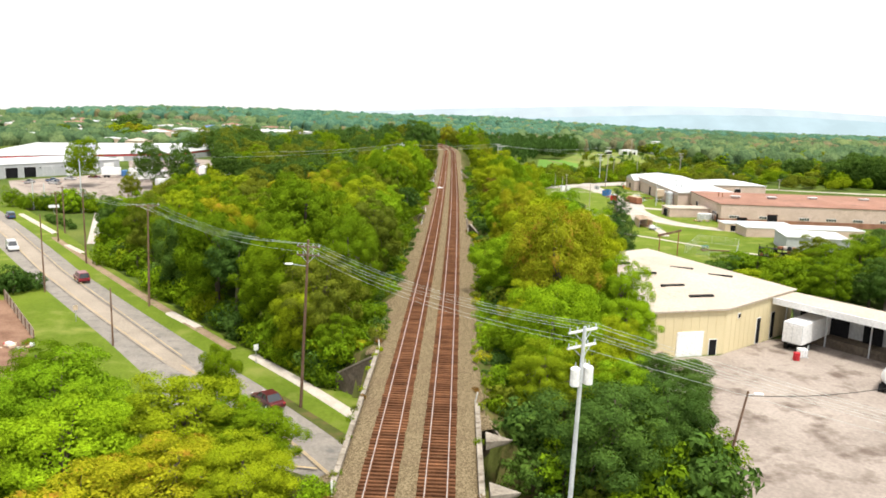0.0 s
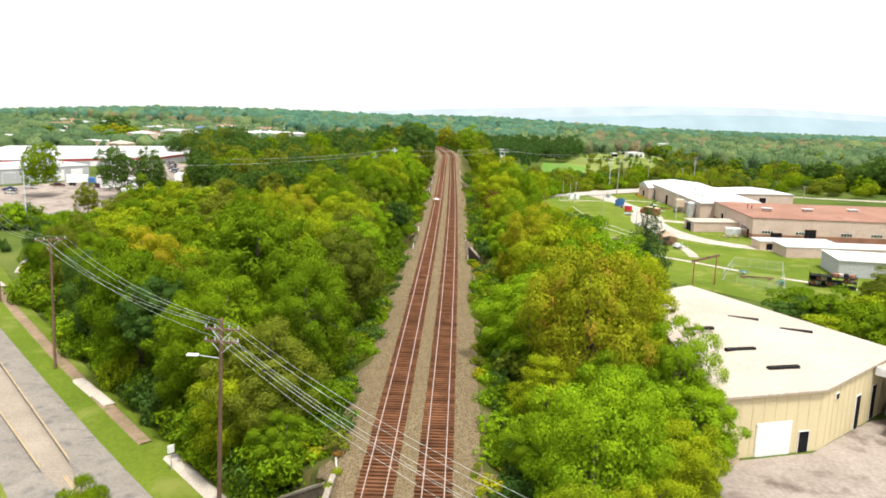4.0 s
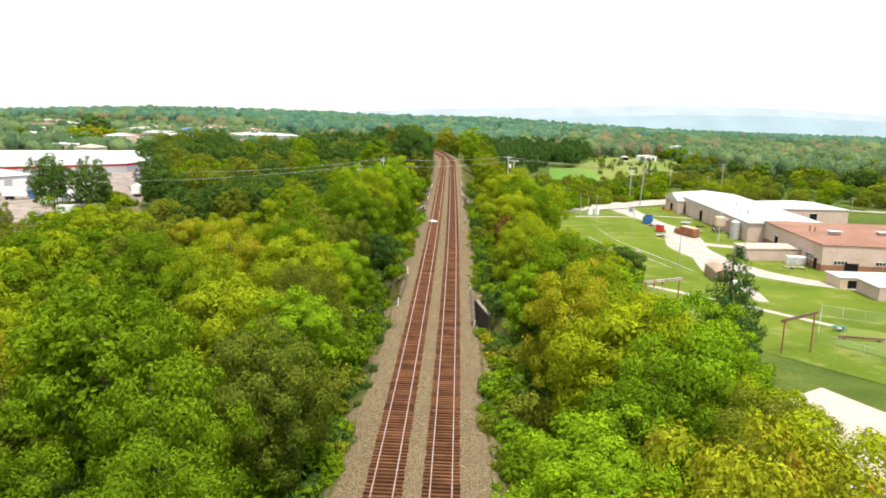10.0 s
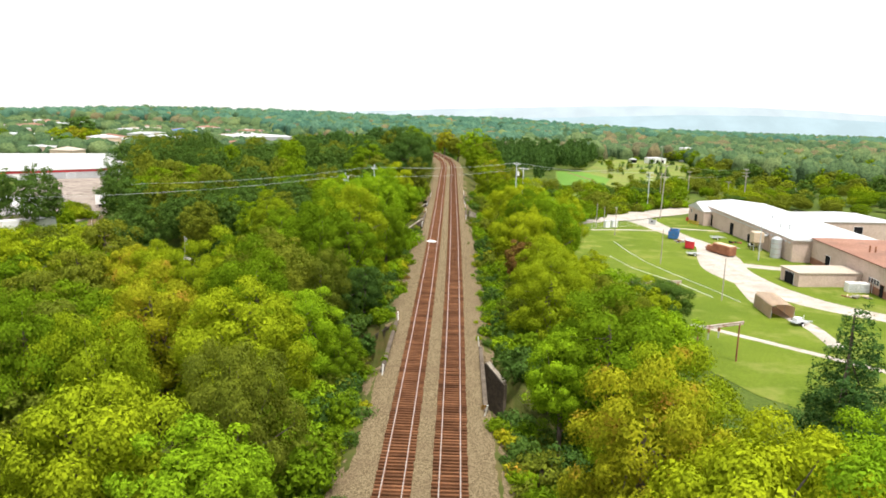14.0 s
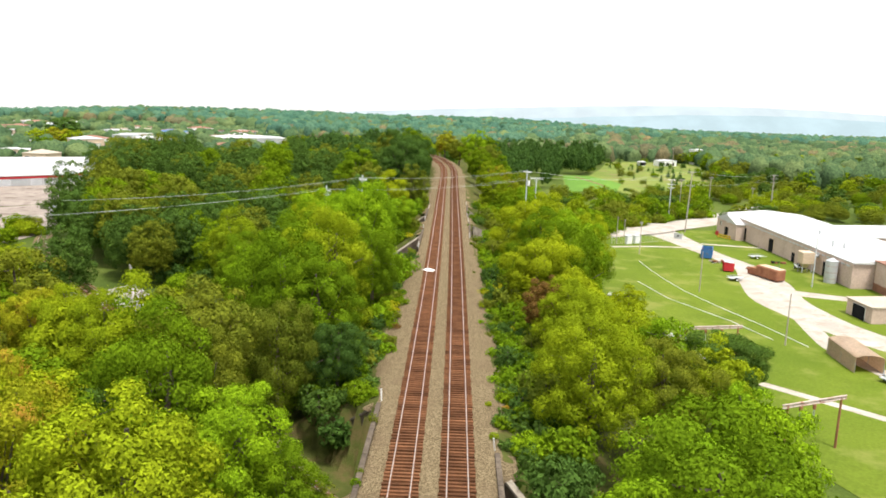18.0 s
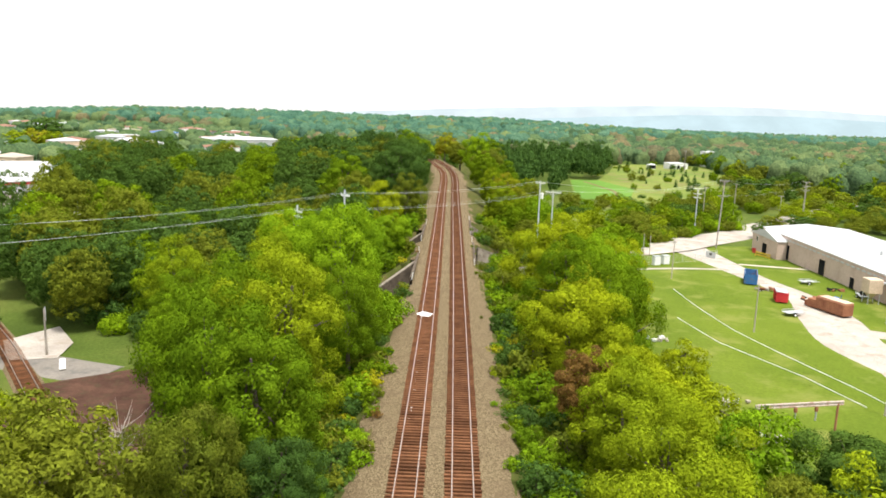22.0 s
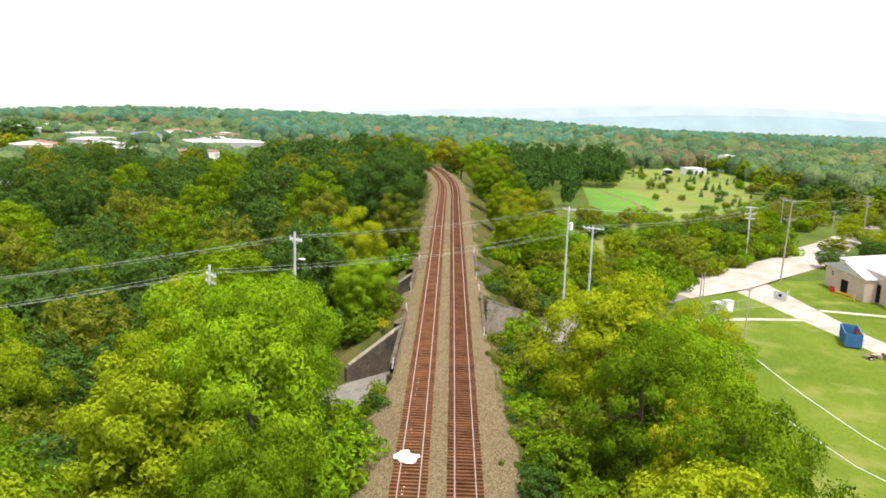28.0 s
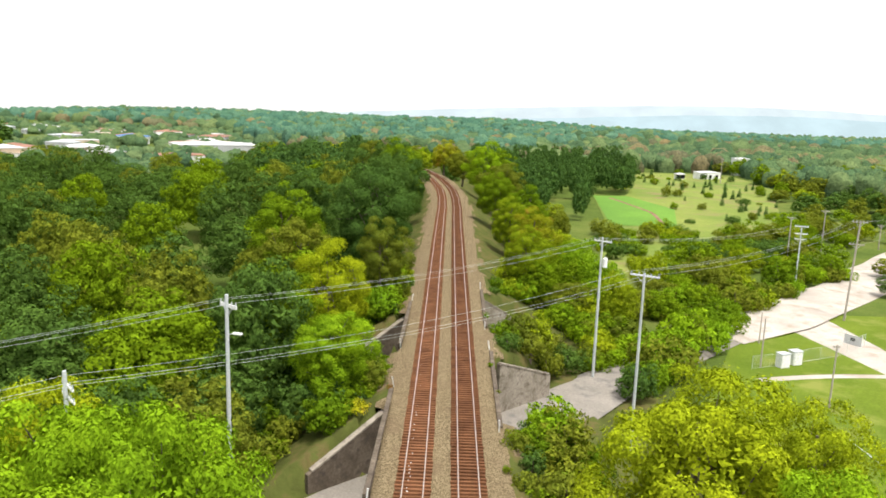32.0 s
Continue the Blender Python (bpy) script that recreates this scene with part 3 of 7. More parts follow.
for x, y, top, r, leaf in ((-13, 164, 10, 4.8, BR), (-19, 169, 13, 6.0, G), (-20, 180, 12.5, 5.4, OL), (-26, 161, 12.5, 6, TU), (-25, 184, 11.5, 5.6, YG), (-32, 188, 9, 5, YG), (-38, 193, 8.5, 5, YG), (-45, 199, 7, 5, TU), (-13.3, 207, 15.4, 5.8, YG), (-18, 199.5, 14, 6.2, G), (-19.5, 212, 13.5, 6.2, G), (-12, 195, 12.5, 4.8, G),
                           (-13, 243, 15, 6.2, BR), (-18.4, 228, 13, 6.2, YG), (-19, 246.5, 14.3, 6.4, BR), (-12.3, 231, 15.6, 5.8, BR), (-23, 239, 11, 5.4, YG)):
    tree(x, y, top, r, leaf)
for x, y, top, r, leaf in ((-24, 253, 11, 5.8, YG), (-10, 221, 11, 4.2, G), (-15.5, 188.5, 9, 4.4, OL), (-18, 175, 9.5, 4.6, OL), (-9.8, 164, 5, 3.2, G), (-10, 190, 6, 3.4, DK), (-12.5, 283, 8, 4.4, BR), (-18, 290, 9, 4.6, G), (-15, 300, 12, 5.4, YG), (-11, 318, 12, 4.6, OL), (-14, 331, 20, 7.6, DK), (-15.5, 352, 20, 8, DK), (-16, 374, 19, 7, DK),
                           (-15, 396, 17, 7.5, DK), (-15.5, 418, 17, 7.5, G), (-17, 440, 17, 8, DK), (-20, 462, 17, 8, G), (-25, 483, 16, 8, DK), (-33, 500, 16, 8.5, OL), (-24, 322, 16, 6, G), (-28, 345, 17, 6.5, DK), (-21, 308, 13, 5.5, OL)):
    tree(x, y, top, r, leaf)
for x, y, top, r, leaf in ((-14.6, 86, 6, 4.0, YG), (-21.5, 95.5, 9, 4.6, G), (-27.5, 101, 9, 4.2, DK), (-32.5, 109, 10, 4.6, G), (-39.5, 116, 9.5, 4.6, DK), (-45.5, 126, 9.5, 4.8, G), (-52.5, 135, 9, 4.8, OL), (-60, 145, 8, 4.6, G), (-67, 153, 6, 4.0, DK), (-10, 81, 3.0, 2.8, G),
                           (19, 78, 5, 4.2, YG), (22.5, 84, 6, 4.0, BR), (16, 70, 4.6, 4.0, YG), (23.6, 92, 8.5, 4.2, BR), (9.6, 80, 4, 3.2, G), (11, 88, 6, 3.6, YG), (18, 64, 4.5, 4.2, BR),
                           (70, 141, 4.5, 5.2, OL), (66, 128, 5, 5.4, G), (74, 132, 6.5, 6, G), (82, 139, 7, 6.5, DK), (78, 122, 6.5, 6, OL), (88, 128, 8, 7, G), (62, 119, 4, 4.6, G), (70, 117, 5.5, 5, DK), (84, 115, 8, 6, G)):
    tree(x, y, top, r, leaf)
for x, y, top, r, leaf in ((-30, 228, 8, 5.2, G), (-34, 239, 9.5, 5.4, YG), (-27, 219, 7, 4.4, BR), (-74.5, 165, 1.5, 3.0, DK), (-94, 223, 4, 3.6, OL), (-66, 150, 3, 3.6, G)):
    tree(x, y, top, r, leaf)
# over the street, near the first bridge
for x, y, top, r, leaf in ((-31, 61, 2.6, 6.2, BR), (-19, 57.5, 2.4, 6.0, YG), (-25, 50, 3.0, 6.4, BR), (-12.4, 56, -0.8, 3.8, G), (-37, 70, 1.0, 4.6, G), (-20.3, 71, 2.6, 2.3, G), (-36, 53, 2.5, 6, BR), (-17, 48, 1.2, 5, TU), (-27, 58, 2.6, 5.6, BR), (-13, 50.5, 0.2, 4.8, YG), (-21, 44, 1.6, 5.2, TU), (-31, 46, 2.2, 5.6, G), (-42, 62, 1.4, 5, G), (-15.5, 59, 0.6, 4.2, BR), (-11, 47, -0.5, 4.0, YG), (-37, 61, 1.6, 5, G)):
    tree(x, y, top, r, leaf)

# ---- woods filled in behind the lineside trees ----
def clear_of(x, y, spots, gap):
    return all((x - a) ** 2 + (y - b) ** 2 > gap * gap for a, b in spots)


# road corridors and yards that stay open
OPEN_GROUND = [[(-140, 215), (-100, 215), (-4, 78), (-4, 52), (-60, 92)], [(25.5, 86), (58, 84), (58, 110), (38, 138), (26, 128)],
               [(26, 40), (60, 40), (80, 120), (60, 125), (22, 84)], [(29, 165), (75, 120), (190, 150), (190, 345), (80, 352), (37, 330), (30, 262), (29, 215)],
               [(4, 268), (30, 296), (130, 425), (120, 445), (36, 335), (4, 292)], [(-4, 262), (-12, 268), (-33, 246), (-46, 236), (-75, 247), (-75, 238), (-46, 227), (-24, 240), (-8, 256)],
               [(-16, 176), (-38, 206), (-50, 222), (-64, 240), (-78, 256), (-95, 281), (-112, 325), (-104, 328), (-87, 285), (-70, 261), (-54, 242), (-34, 214), (-24, 198), (-8, 178)],
               [(-48, 190), (-22, 190), (-20, 215), (-26, 226), (-46, 244), (-58, 240)], [(-68, 160), (-80, 156), (-106, 222), (-76, 214)]]


def free(x, y):
    return not any(inside(x, y, p) for p in OPEN_GROUND)


wood_rng = random.Random(41)
spots = []


def fill(count, x0, x1, y0, y1, gap, tops, radius, leaves, label, shapes=MID, base_h=15, base_r=5.4, name="broadleaf_tree", off_line=9.0, joined=False, keep=lambda x, y: True):
    made = tries = 0
    while made < count and tries < count * 30:
        tries += 1
        x, y = wood_rng.uniform(x0, x1), wood_rng.uniform(y0, y1)
        if abs(x - track_x(y)) < off_line or not free(x, y) or not clear_of(x, y, spots, gap) or cut_at(x, y)[0] < 2:
            continue
        if not keep(x, y):
            continue
        if y > 265 and x < -0.31 * y + 2 and y < 430:
            continue
        spots.append((x, y))
        r = wood_rng.uniform(*radius)
        leaf = wood_rng.choice(leaves)
        s = r / base_r
        top = wood_rng.uniform(*tops)
        if joined:
            woodland[leaf].append((wood_rng.choice(WOOD if shapes is MID else shapes)[1], pose(x, y, ground_z(x, y) - 0.3, 0, 0, wood_rng.uniform(0, 360)) @ Matrix.Diagonal((s, s, s * max(0.5, top / (base_h * s)), 1))))
            made += 1
            continue
        plant(name, wood_rng.choice(shapes), x, y, s, leaf, label.format(WORDS[leaf]), tall=max(0.5, top / (base_h * s)), group="woodland trees")
        made += 1


woodland = {m: [] for m in WORDS}


def join_woodland():
    """The further trees of the woods, as one mesh for each colour of leaf."""
    for leaf, items in woodland.items():
        if not items:
            continue
        verts = []
        for me, m in items:
            co = np.empty(len(me.vertices) * 3, np.float32)
            me.vertices.foreach_get("co", co)
            mm = np.array(m)
            verts.append(co.reshape(-1, 3) @ mm[:3, :3].T + mm[:3, 3])
        verts = np.concatenate(verts)
        n = len(verts)
        me = bpy.data.meshes.new("woodland")
        me.vertices.add(n)
        me.vertices.foreach_set("co", verts.astype(np.float32).ravel())
        me.loops.add(n)
        me.loops.foreach_set("vertex_index", np.arange(n, dtype=np.int32))
        me.polygons.add(n // 3)
        me.polygons.foreach_set("loop_start", np.arange(0, n, 3, dtype=np.int32))
        me.update(calc_edges=True)
        me.materials.append(leaf)
        tagged(new("woodland", me), f"dense further woodland of {WORDS[leaf]} trees", "woodland", kind="stuff")


field = [(27, 352), (46, 372), (64, 405), (96, 432), (165, 610), (180, 720), (118, 720), (92, 610), (76, 556), (60, 548), (50, 465), (44, 440)]
fresh_field = [(50, 455), (72, 458), (84, 505), (76, 552), (60, 548)]
town = [(-120, 250), (-122, 388), (-92, 440), (-110, 620), (-165, 830), (-300, 1200), (-900, 1500), (-900, 700), (-175, 250)]
outside_field = lambda x, y: not inside(x, y, field)
LBL = "{} deciduous tree in a dense roadside wood"
by_siding = [(-52, 204), (-74, 210), (-90, 226), (-92, 252), (-82, 262), (-66, 240)]
in_town = lambda x, y: inside(x, y, town)
fill(62, -75, -30, 105, 215, 5.2, (10, 15), (4.4, 5.8), (G, YG, G, YG, OL), LBL)
# Low trees get darker leaves to paint the shaded gaps between the crowns.
fill(24, -40, -14, 84, 200, 4.6, (7, 11), (3.4, 4.4), (G, DK, G, OL), LBL)
fill(12, 14, 25, 96, 160, 5.5, (7, 10), (3.4, 4.4), (DK, DK, G), LBL, off_line=13)
fill(12, 18, 29, 165, 262, 6, (9, 13), (3.6, 4.6), (YG, BR, YG), LBL, off_line=17)
fill(100, -150, -16, 262, 470, 9.2, (14, 20), (5.6, 7.0), (DK, G, DK, DK, OL), LBL, off_line=14, joined=True)
fill(46, -105, -36, 190, 262, 4.4, (3.0, 5.5), (3.0, 4.4), (YG, OL, YG, TU, G), LBL, joined=True, keep=lambda x, y: inside(x, y, by_siding))
fill(24, -90, -16, 266, 345, 5.6, (8, 13), (4.0, 5.4), (DK, DK, G, OL), LBL, joined=True, off_line=14)
fill(40, -80, -20, 200, 285, 4.8, (10, 15), (4.4, 5.8), (G, DK, DK, OL), LBL, joined=True)
fill(26, 12, 26, 325, 420, 4.6, (6, 13), (3.4, 5.0), (G, YG, BR, OL), LBL, joined=True)
fill(60, 60, 190, 362, 450, 5.5, (4, 8), (3.2, 5.0), (G, OL, DK, YG), LBL, joined=True, keep=outside_field)
fill(150, 75, 230, 375, 700, 6.0, (4, 8.5), (3.2, 5.2), (G, OL, DK, OL, YG), LBL, DISTANT, 14, 5.4, joined=True, keep=outside_field)
fill(260, -170, 300, 425, 760, 6.0, (8, 13), (4.0, 6.5), (G, OL, G, YG, DK, OL), LBL, DISTANT, 14, 5.4, joined=True, off_line=12, keep=lambda x, y: outside_field(x, y) and not in_town(x, y) and (x > 160 or x < 0))
fill(230, 10, 120, 462, 820, 4.6, (11, 17), (2.8, 4.2), (NEEDLE,), "tall {} pine tree beside the open field", DISTANT, 14, 5.4, "pine_tree", joined=True, keep=lambda x, y: outside_field(x, y) and x < 62 + (y - 470) * 0.26)
fill(60, -90, -14, 520, 900, 6.0, (12, 17), (4.0, 5.0), (NEEDLE,), "tall {} pine tree along the bend", DISTANT, 14, 5.4, "pine_tree", joined=True, keep=lambda x, y: not in_town(x, y) and x < track_x(y) - 10)
fill(22, 192, 262, 385, 440, 5.5, (12, 19), (6, 8.5), (DK,), LBL, joined=True)
fill(16, 50, 78, 96, 135, 4.5, (6, 9.5), (4.5, 6), (G, YG, DK), LBL)

# low undergrowth, joined by colour
def undergrowth(count, x0, x1, y0, y1, scale, leaves, test=lambda x, y: True):
    for _ in range(count):
        x, y = wood_rng.uniform(x0, x1), wood_rng.uniform(y0, y1)
        if cut_at(x, y)[0] < 1.6 or abs(x - track_x(y)) < 5.4 or not test(x, y):
            continue
        s = wood_rng.uniform(*scale)
        woodland[wood_rng.choice(leaves)].append((wood_rng.choice(SCRUB if scale[0] < 0.6 else SHRUB)[1], pose(x, y, ground_z(x, y) - 0.2, 0, 0, wood_rng.uniform(0, 360)) @ Matrix.Diagonal((s, s, s * wood_rng.uniform(0.7, 1.1), 1))))


past_road = lambda x, y: y > 300 + (x - 20) * 1.2 and free(x, y)
undergrowth(150, 7, 50, 292, 350, (0.7, 1.5), (G, YG, BR, G, OL), past_road)
undergrowth(330, 38, 150, 335, 440, (0.8, 1.8), (G, OL, DK, G, YG), lambda x, y: y > 313 + (x - 20) * 1.18)
undergrowth(90, -34, -7, 274, 330, (0.7, 1.4), (G, BR, DK, YG, OL))
undergrowth(40, -30, -7, 200, 262, (0.7, 1.2), (G, BR, OL), free)
undergrowth(480, -11, -5.5, 80, 330, (0.2, 0.55), (G, BR, DK, OL, DK, OL, G, DK, G, TU))
undergrowth(480, 5.5, 11, 66, 330, (0.2, 0.55), (G, BR, DK, OL, DK, OL, G, DK, G, TU))
undergrowth(90, 6.5, 16, 36, 66, (0.5, 1.1), (DK, G, DK, OL))
undergrowth(70, -45, -14, 84, 200, (0.8, 1.5), (G, DK, OL), free)
undergrowth(60, 70, 175, 440, 720, (0.6, 1.3), (G, OL, DK, OL), lambda x, y: inside(x, y, field) and not inside(x, y, fresh_field))
undergrowth(26, 28, 60, 350, 440, (0.5, 0.9), (YG, BR, G), lambda x, y: inside(x, y, field))
for _ in range(70):
    x, y = wood_rng.uniform(75, 170), wood_rng.uniform(470, 715)
    if inside(x, y, field) and not inside(x, y, fresh_field):
        s = wood_rng.uniform(0.16, 0.34)
        woodland[NEEDLE].append((wood_rng.choice(PINE_MID)[1], pose(x, y, plain(x, y) - 0.2, 0, 0, wood_rng.uniform(0, 360)) @ Matrix.Diagonal((s, s, s, 1))))
undergrowth(26, -105, -94, 252, 318, (0.9, 1.5), (OL, YG, G))
undergrowth(40, -9.5, -5.9, 44, 64, (0.2, 0.5), (G, OL, BR))
undergrowth(60, 188, 262, 378, 432, (1.5, 2.8), (DK, G))
join_woodland()

# thickets along the edges of the woods
edge_rng = random.Random(23)


def thicket(line, count, width, scale, leaves, label="{} thicket bush at the edge of the wood"):
    pts = [Vector(p) for p in line]
    for _ in range(count):
        k = edge_rng.uniform(0, len(pts) - 1.001)
        p = pts[int(k)].lerp(pts[int(k) + 1], k % 1)
        x, y = p.x + edge_rng.uniform(-width, width), p.y + edge_rng.uniform(-width, width)
        if cut_at(x, y)[0] < (0.8 if x > 8 and y > 295 else 2.2) and not (x < -9 and 76 < y < 160):
            continue
        leaf = edge_rng.choice(leaves)
        plant("bush", edge_rng.choice(SHRUB), x, y, edge_rng.uniform(*scale), leaf, label.format(WORDS[leaf]), "bush", group="thicket bushes")


thicket([(-11, 81), (-17, 88.5), (-27, 99.5), (-42, 117), (-58, 136), (-70, 152)], 80, 1.3, (0.7, 1.5), (G, G, DK, YG, BR))
thicket([(22, 300), (34, 318), (46, 338), (62, 358), (88, 384)], 50, 2.5, (1.0, 1.9), (G, YG, BR, G, OL))
thicket([(10, 303), (16, 310), (22, 318), (26, 326)], 26, 3.5, (0.9, 1.6), (G, BR, YG, OL))
thicket([(12, 300), (16, 325), (30, 345)], 34, 5, (1.0, 1.8), (G, YG, BR, OL))
thicket([(-12, 281), (-16, 292), (-22, 300)], 26, 4, (1.0, 2.0), (G, BR, DK))
thicket([(-10, 254), (-16, 250), (-30, 244)], 7, 3, (0.9, 1.6), (BR, YG, G))
thicket([(13, 62), (20, 54), (24, 66)], 16, 4, (1.0, 1.8), (DK, G))

for x, y in ((9.5, 300.5), (12, 303), (15, 306), (18.5, 309.5), (10, 307), (13, 311), (19, 307.5), (22, 310), (25.5, 313), (24, 301), (27, 304), (22, 297.5), (-46, 246), (-49, 250), (-43, 249), (-47, 255), (-41, 244), (-52, 256), (-9.5, 166), (-11.5, 168), (-14, 171), (-9, 184.5), (-11, 187), (-13.5, 191.5), (9, 157), (11, 155.5), (13, 158), (12.5, 161.5), (14.5, 163), (10, 153), (15.5, 159.5), (12, 166.5), (13.5, 169), (8.4, 158.5), (9.4, 161), (8.2, 163.5), (10.5, 45), (12.5, 47.5), (10.8, 50), (14, 44.5), (11.5, 54), (9.3, 55.5), (15.5, 49.5), (13.5, 52), (9.6, 60.5), (16, 46), (-8.5, 290), (-10.5, 288.5), (-13, 287), (9, 268), (11.5, 272)):
    leaf = edge_rng.choice((G, BR, DK, OL))
    plant("bush", edge_rng.choice(SHRUB), x, y, edge_rng.uniform(0.9, 1.4), leaf, f"{WORDS[leaf]} thicket bush at the edge of the wood", "bush", group="thicket bushes")

thicket([(-120, 209), (-104, 205), (-90, 207)], 34, 2.5, (1.0, 1.7), (G, BR, G, DK), "{} bush in a rough hedge beside the yard")
for x, y in ((-99.2, 187.1), (-88.5, 176.8), (-96, 184), (-92, 181)):
    plant("bush", edge_rng.choice(SHRUB), x, y, edge_rng.uniform(0.5, 0.8), DK, "small dark green clipped bush on the verge", "bush")

# shrubs and creepers on the banks
shrub_rng = random.Random(9)
for side in (-1, 1):
    y = 64.0
    while y < 330:
        y += shrub_rng.uniform(2.2, 3.8)
        for row in range(2):
            x = track_x(y) + side * (shrub_rng.uniform(7.0, 8.3) if row == 0 else shrub_rng.uniform(8.6, 12))
            if cut_at(x, y)[0] < 2.0:
                continue
            # Dark leaves are picked here to imitate shade under the lineside trees.
            leaf = shrub_rng.choice((G, DK, G, DK, BR) if row == 0 else (G, G, BR, DK, OL))
            s = shrub_rng.uniform(0.45, 0.85) if row == 0 else shrub_rng.uniform(0.9, 1.5)
            plant("shrub", shrub_rng.choice(SHRUB), x, y + shrub_rng.uniform(-1, 1), s, leaf, f"{WORDS[leaf]} bush on the railway embankment", "bush", group="embankment bushes")


# tufts of weed on the ballast's edge
for _ in range(46):
    y = shrub_rng.choice((shrub_rng.uniform(44, 80), shrub_rng.uniform(80, 330)))
    side = shrub_rng.choice((-1, 1))
    leaf = shrub_rng.choice((G, BR, YG, RU, OL))
    plant("weed", shrub_rng.choice(SCRUB), track_x(y) + side * shrub_rng.uniform(4.7, 5.4), y, shrub_rng.uniform(0.1, 0.22), leaf, f"{WORDS[leaf]} tuft of weed growing in the ballast", "weed", z=-0.42, sink=0.05, group="ballast weeds")

# a dead tree beside the siding
dead_rng = np.random.default_rng(5)
dead = thing("dead_tree", (-27, 205, ground_z(-27, 205)), "bare pale grey dead tree with thin branches", "tree")
dead_me = limb_mesh("trunk", 6.5, 0.13, [(dead_rng.normal() * 1.9, dead_rng.normal() * 1.9, dead_rng.uniform(3.0, 6.5)) for _ in range(34)], dead_rng)
dead_me.materials[0] = weathered("bleached_wood", (0.36, 0.32, 0.28), (0.48, 0.44, 0.40), 1.0, 8)
dead_trunk = new("trunk", dead_me)
dead_trunk.parent = dead

# ---- distant woods ----
def far_woods(name, seed, count, x_range, y_range, radius, height, leaf, label, keep=lambda x, y: True, quads=60):
    rng = np.random.default_rng(seed)
    pts, quads_out = [], []
    made = 0
    while made < count:
        y = y_range[0] * (y_range[1] / y_range[0]) ** rng.random()
        x = rng.uniform(*x_range)
        if abs(x) > 0.75 * y + 120 or not keep(x, y):
            continue
        r = rng.uniform(*radius)
        h = rng.uniform(*height)
        z0 = plain(x, y)
        # an uneven rounded crown
        up, round_ = (6, 10) if quads > 100 else (4, 8)
        th = np.linspace(0.0, 0.66, up + 1)[:, None] * math.pi
        ph = (np.arange(round_)[None, :] + 0.5 * np.arange(up + 1)[:, None]) / round_ * 2 * math.pi
        bump = 1 + 0.13 * rng.normal(size=(up + 1, round_)).clip(-1.6, 1.6)
        bump[0] = bump[0, 0]
        rz = min(r * 1.15, h * 0.7)
        g = np.stack([np.sin(th) * np.cos(ph) * bump, np.sin(th) * np.sin(ph) * bump, np.cos(th) * bump * np.ones_like(ph)], axis=-1) * np.array([r, r, rz])
        g[-1, :, 2] -= h * 0.35
        g += np.array([x, y, z0 + h - rz])
        pts.append(g.reshape(-1, 3))
        base = made * (up + 1) * round_
        k = np.arange(up)[:, None] * round_ + np.arange(round_)[None, :]
        k2 = np.arange(up)[:, None] * round_ + (np.arange(round_)[None, :] + 1) % round_
        quads_out.append(np.stack([k, k + round_, k2 + round_, k2], axis=-1).reshape(-1, 4) + base)
        made += 1
    verts = np.concatenate(pts).astype(np.float32)
    faces = np.concatenate(quads_out).astype(np.int32)
    me = bpy.data.meshes.new(name)
    me.vertices.add(len(verts))
    me.vertices.foreach_set("co", verts.ravel())
    me.loops.add(faces.size)
    me.loops.foreach_set("vertex_index", faces.ravel())
    me.polygons.add(len(faces))
    me.polygons.foreach_set("loop_start", np.arange(0, faces.size, 4, dtype=np.int32))
    me.update(calc_edges=True)
    me.polygons.foreach_set("use_smooth", [True] * len(faces))
    me.materials.append(leaf)
    return tagged(new(name, me), label, "woodland", kind="stuff")


def far_foliage(name, dark, mid, light):
    """Crowns too far off to show leaves: haze and mottled clumps of light and shade put into the colour, with a rough
    relief.
    """
    m, n, l, b = surface(name, 0.95)
    geo = n.new("ShaderNodeNewGeometry")
    own = ramp(n, l, geo.outputs["Random Per Island"], [(0.0, dark), (0.5, mid), (1.0, light)])
    clump = ramp(n, l, noise_out(n, l, 0.9, 5), [(0.32, (0.45, 0.5, 0.5)), (0.5, (1, 1, 1)), (0.68, (1.4, 1.35, 1.2))])
    wide = ramp(n, l, noise_out(n, l, 0.008, 4), [(0.38, (0.78, 0.85, 0.9)), (0.62, (1.18, 1.1, 1.0))])
    col = blend(n, l, blend(n, l, own, clump, 1.0, "MULTIPLY"), wide, 1.0, "MULTIPLY")
    l.new(col, b.inputs["Base Color"])
    bn = n.new("ShaderNodeBump")
    bn.inputs["Strength"].default_value, bn.inputs["Distance"].default_value = 1.0, 1.2
    l.new(noise_out(n, l, 0.7, 5), bn.inputs["Height"])
    l.new(bn.outputs[0], b.inputs["Normal"])
    return m


# Bluer than the near leaves: distance haze is mixed into these colours.
FAR_GREEN_HAZED = far_foliage("far_leaf_green_hazed", (0.058, 0.105, 0.052), (0.085, 0.14, 0.062), (0.13, 0.18, 0.075))
FAR_DARK_HAZED = far_foliage("far_leaf_dark_hazed", (0.052, 0.125, 0.085), (0.07, 0.15, 0.10), (0.092, 0.18, 0.115))
FAR_WARM_HAZED = far_foliage("far_leaf_warm_hazed", (0.115, 0.12, 0.065), (0.15, 0.14, 0.075), (0.18, 0.15, 0.08))
open_far = lambda x, y: not inside(x, y, field) and not inside(x, y, town) and free(x, y)
far_woods("far_woods", 3, 1500, (-240, 680), (500, 1100), (4.5, 8), (9, 14), FAR_GREEN_HAZED, "green deciduous woodland spreading over the plain", lambda x, y: open_far(x, y) and (y > 720 or x > 170), 130)
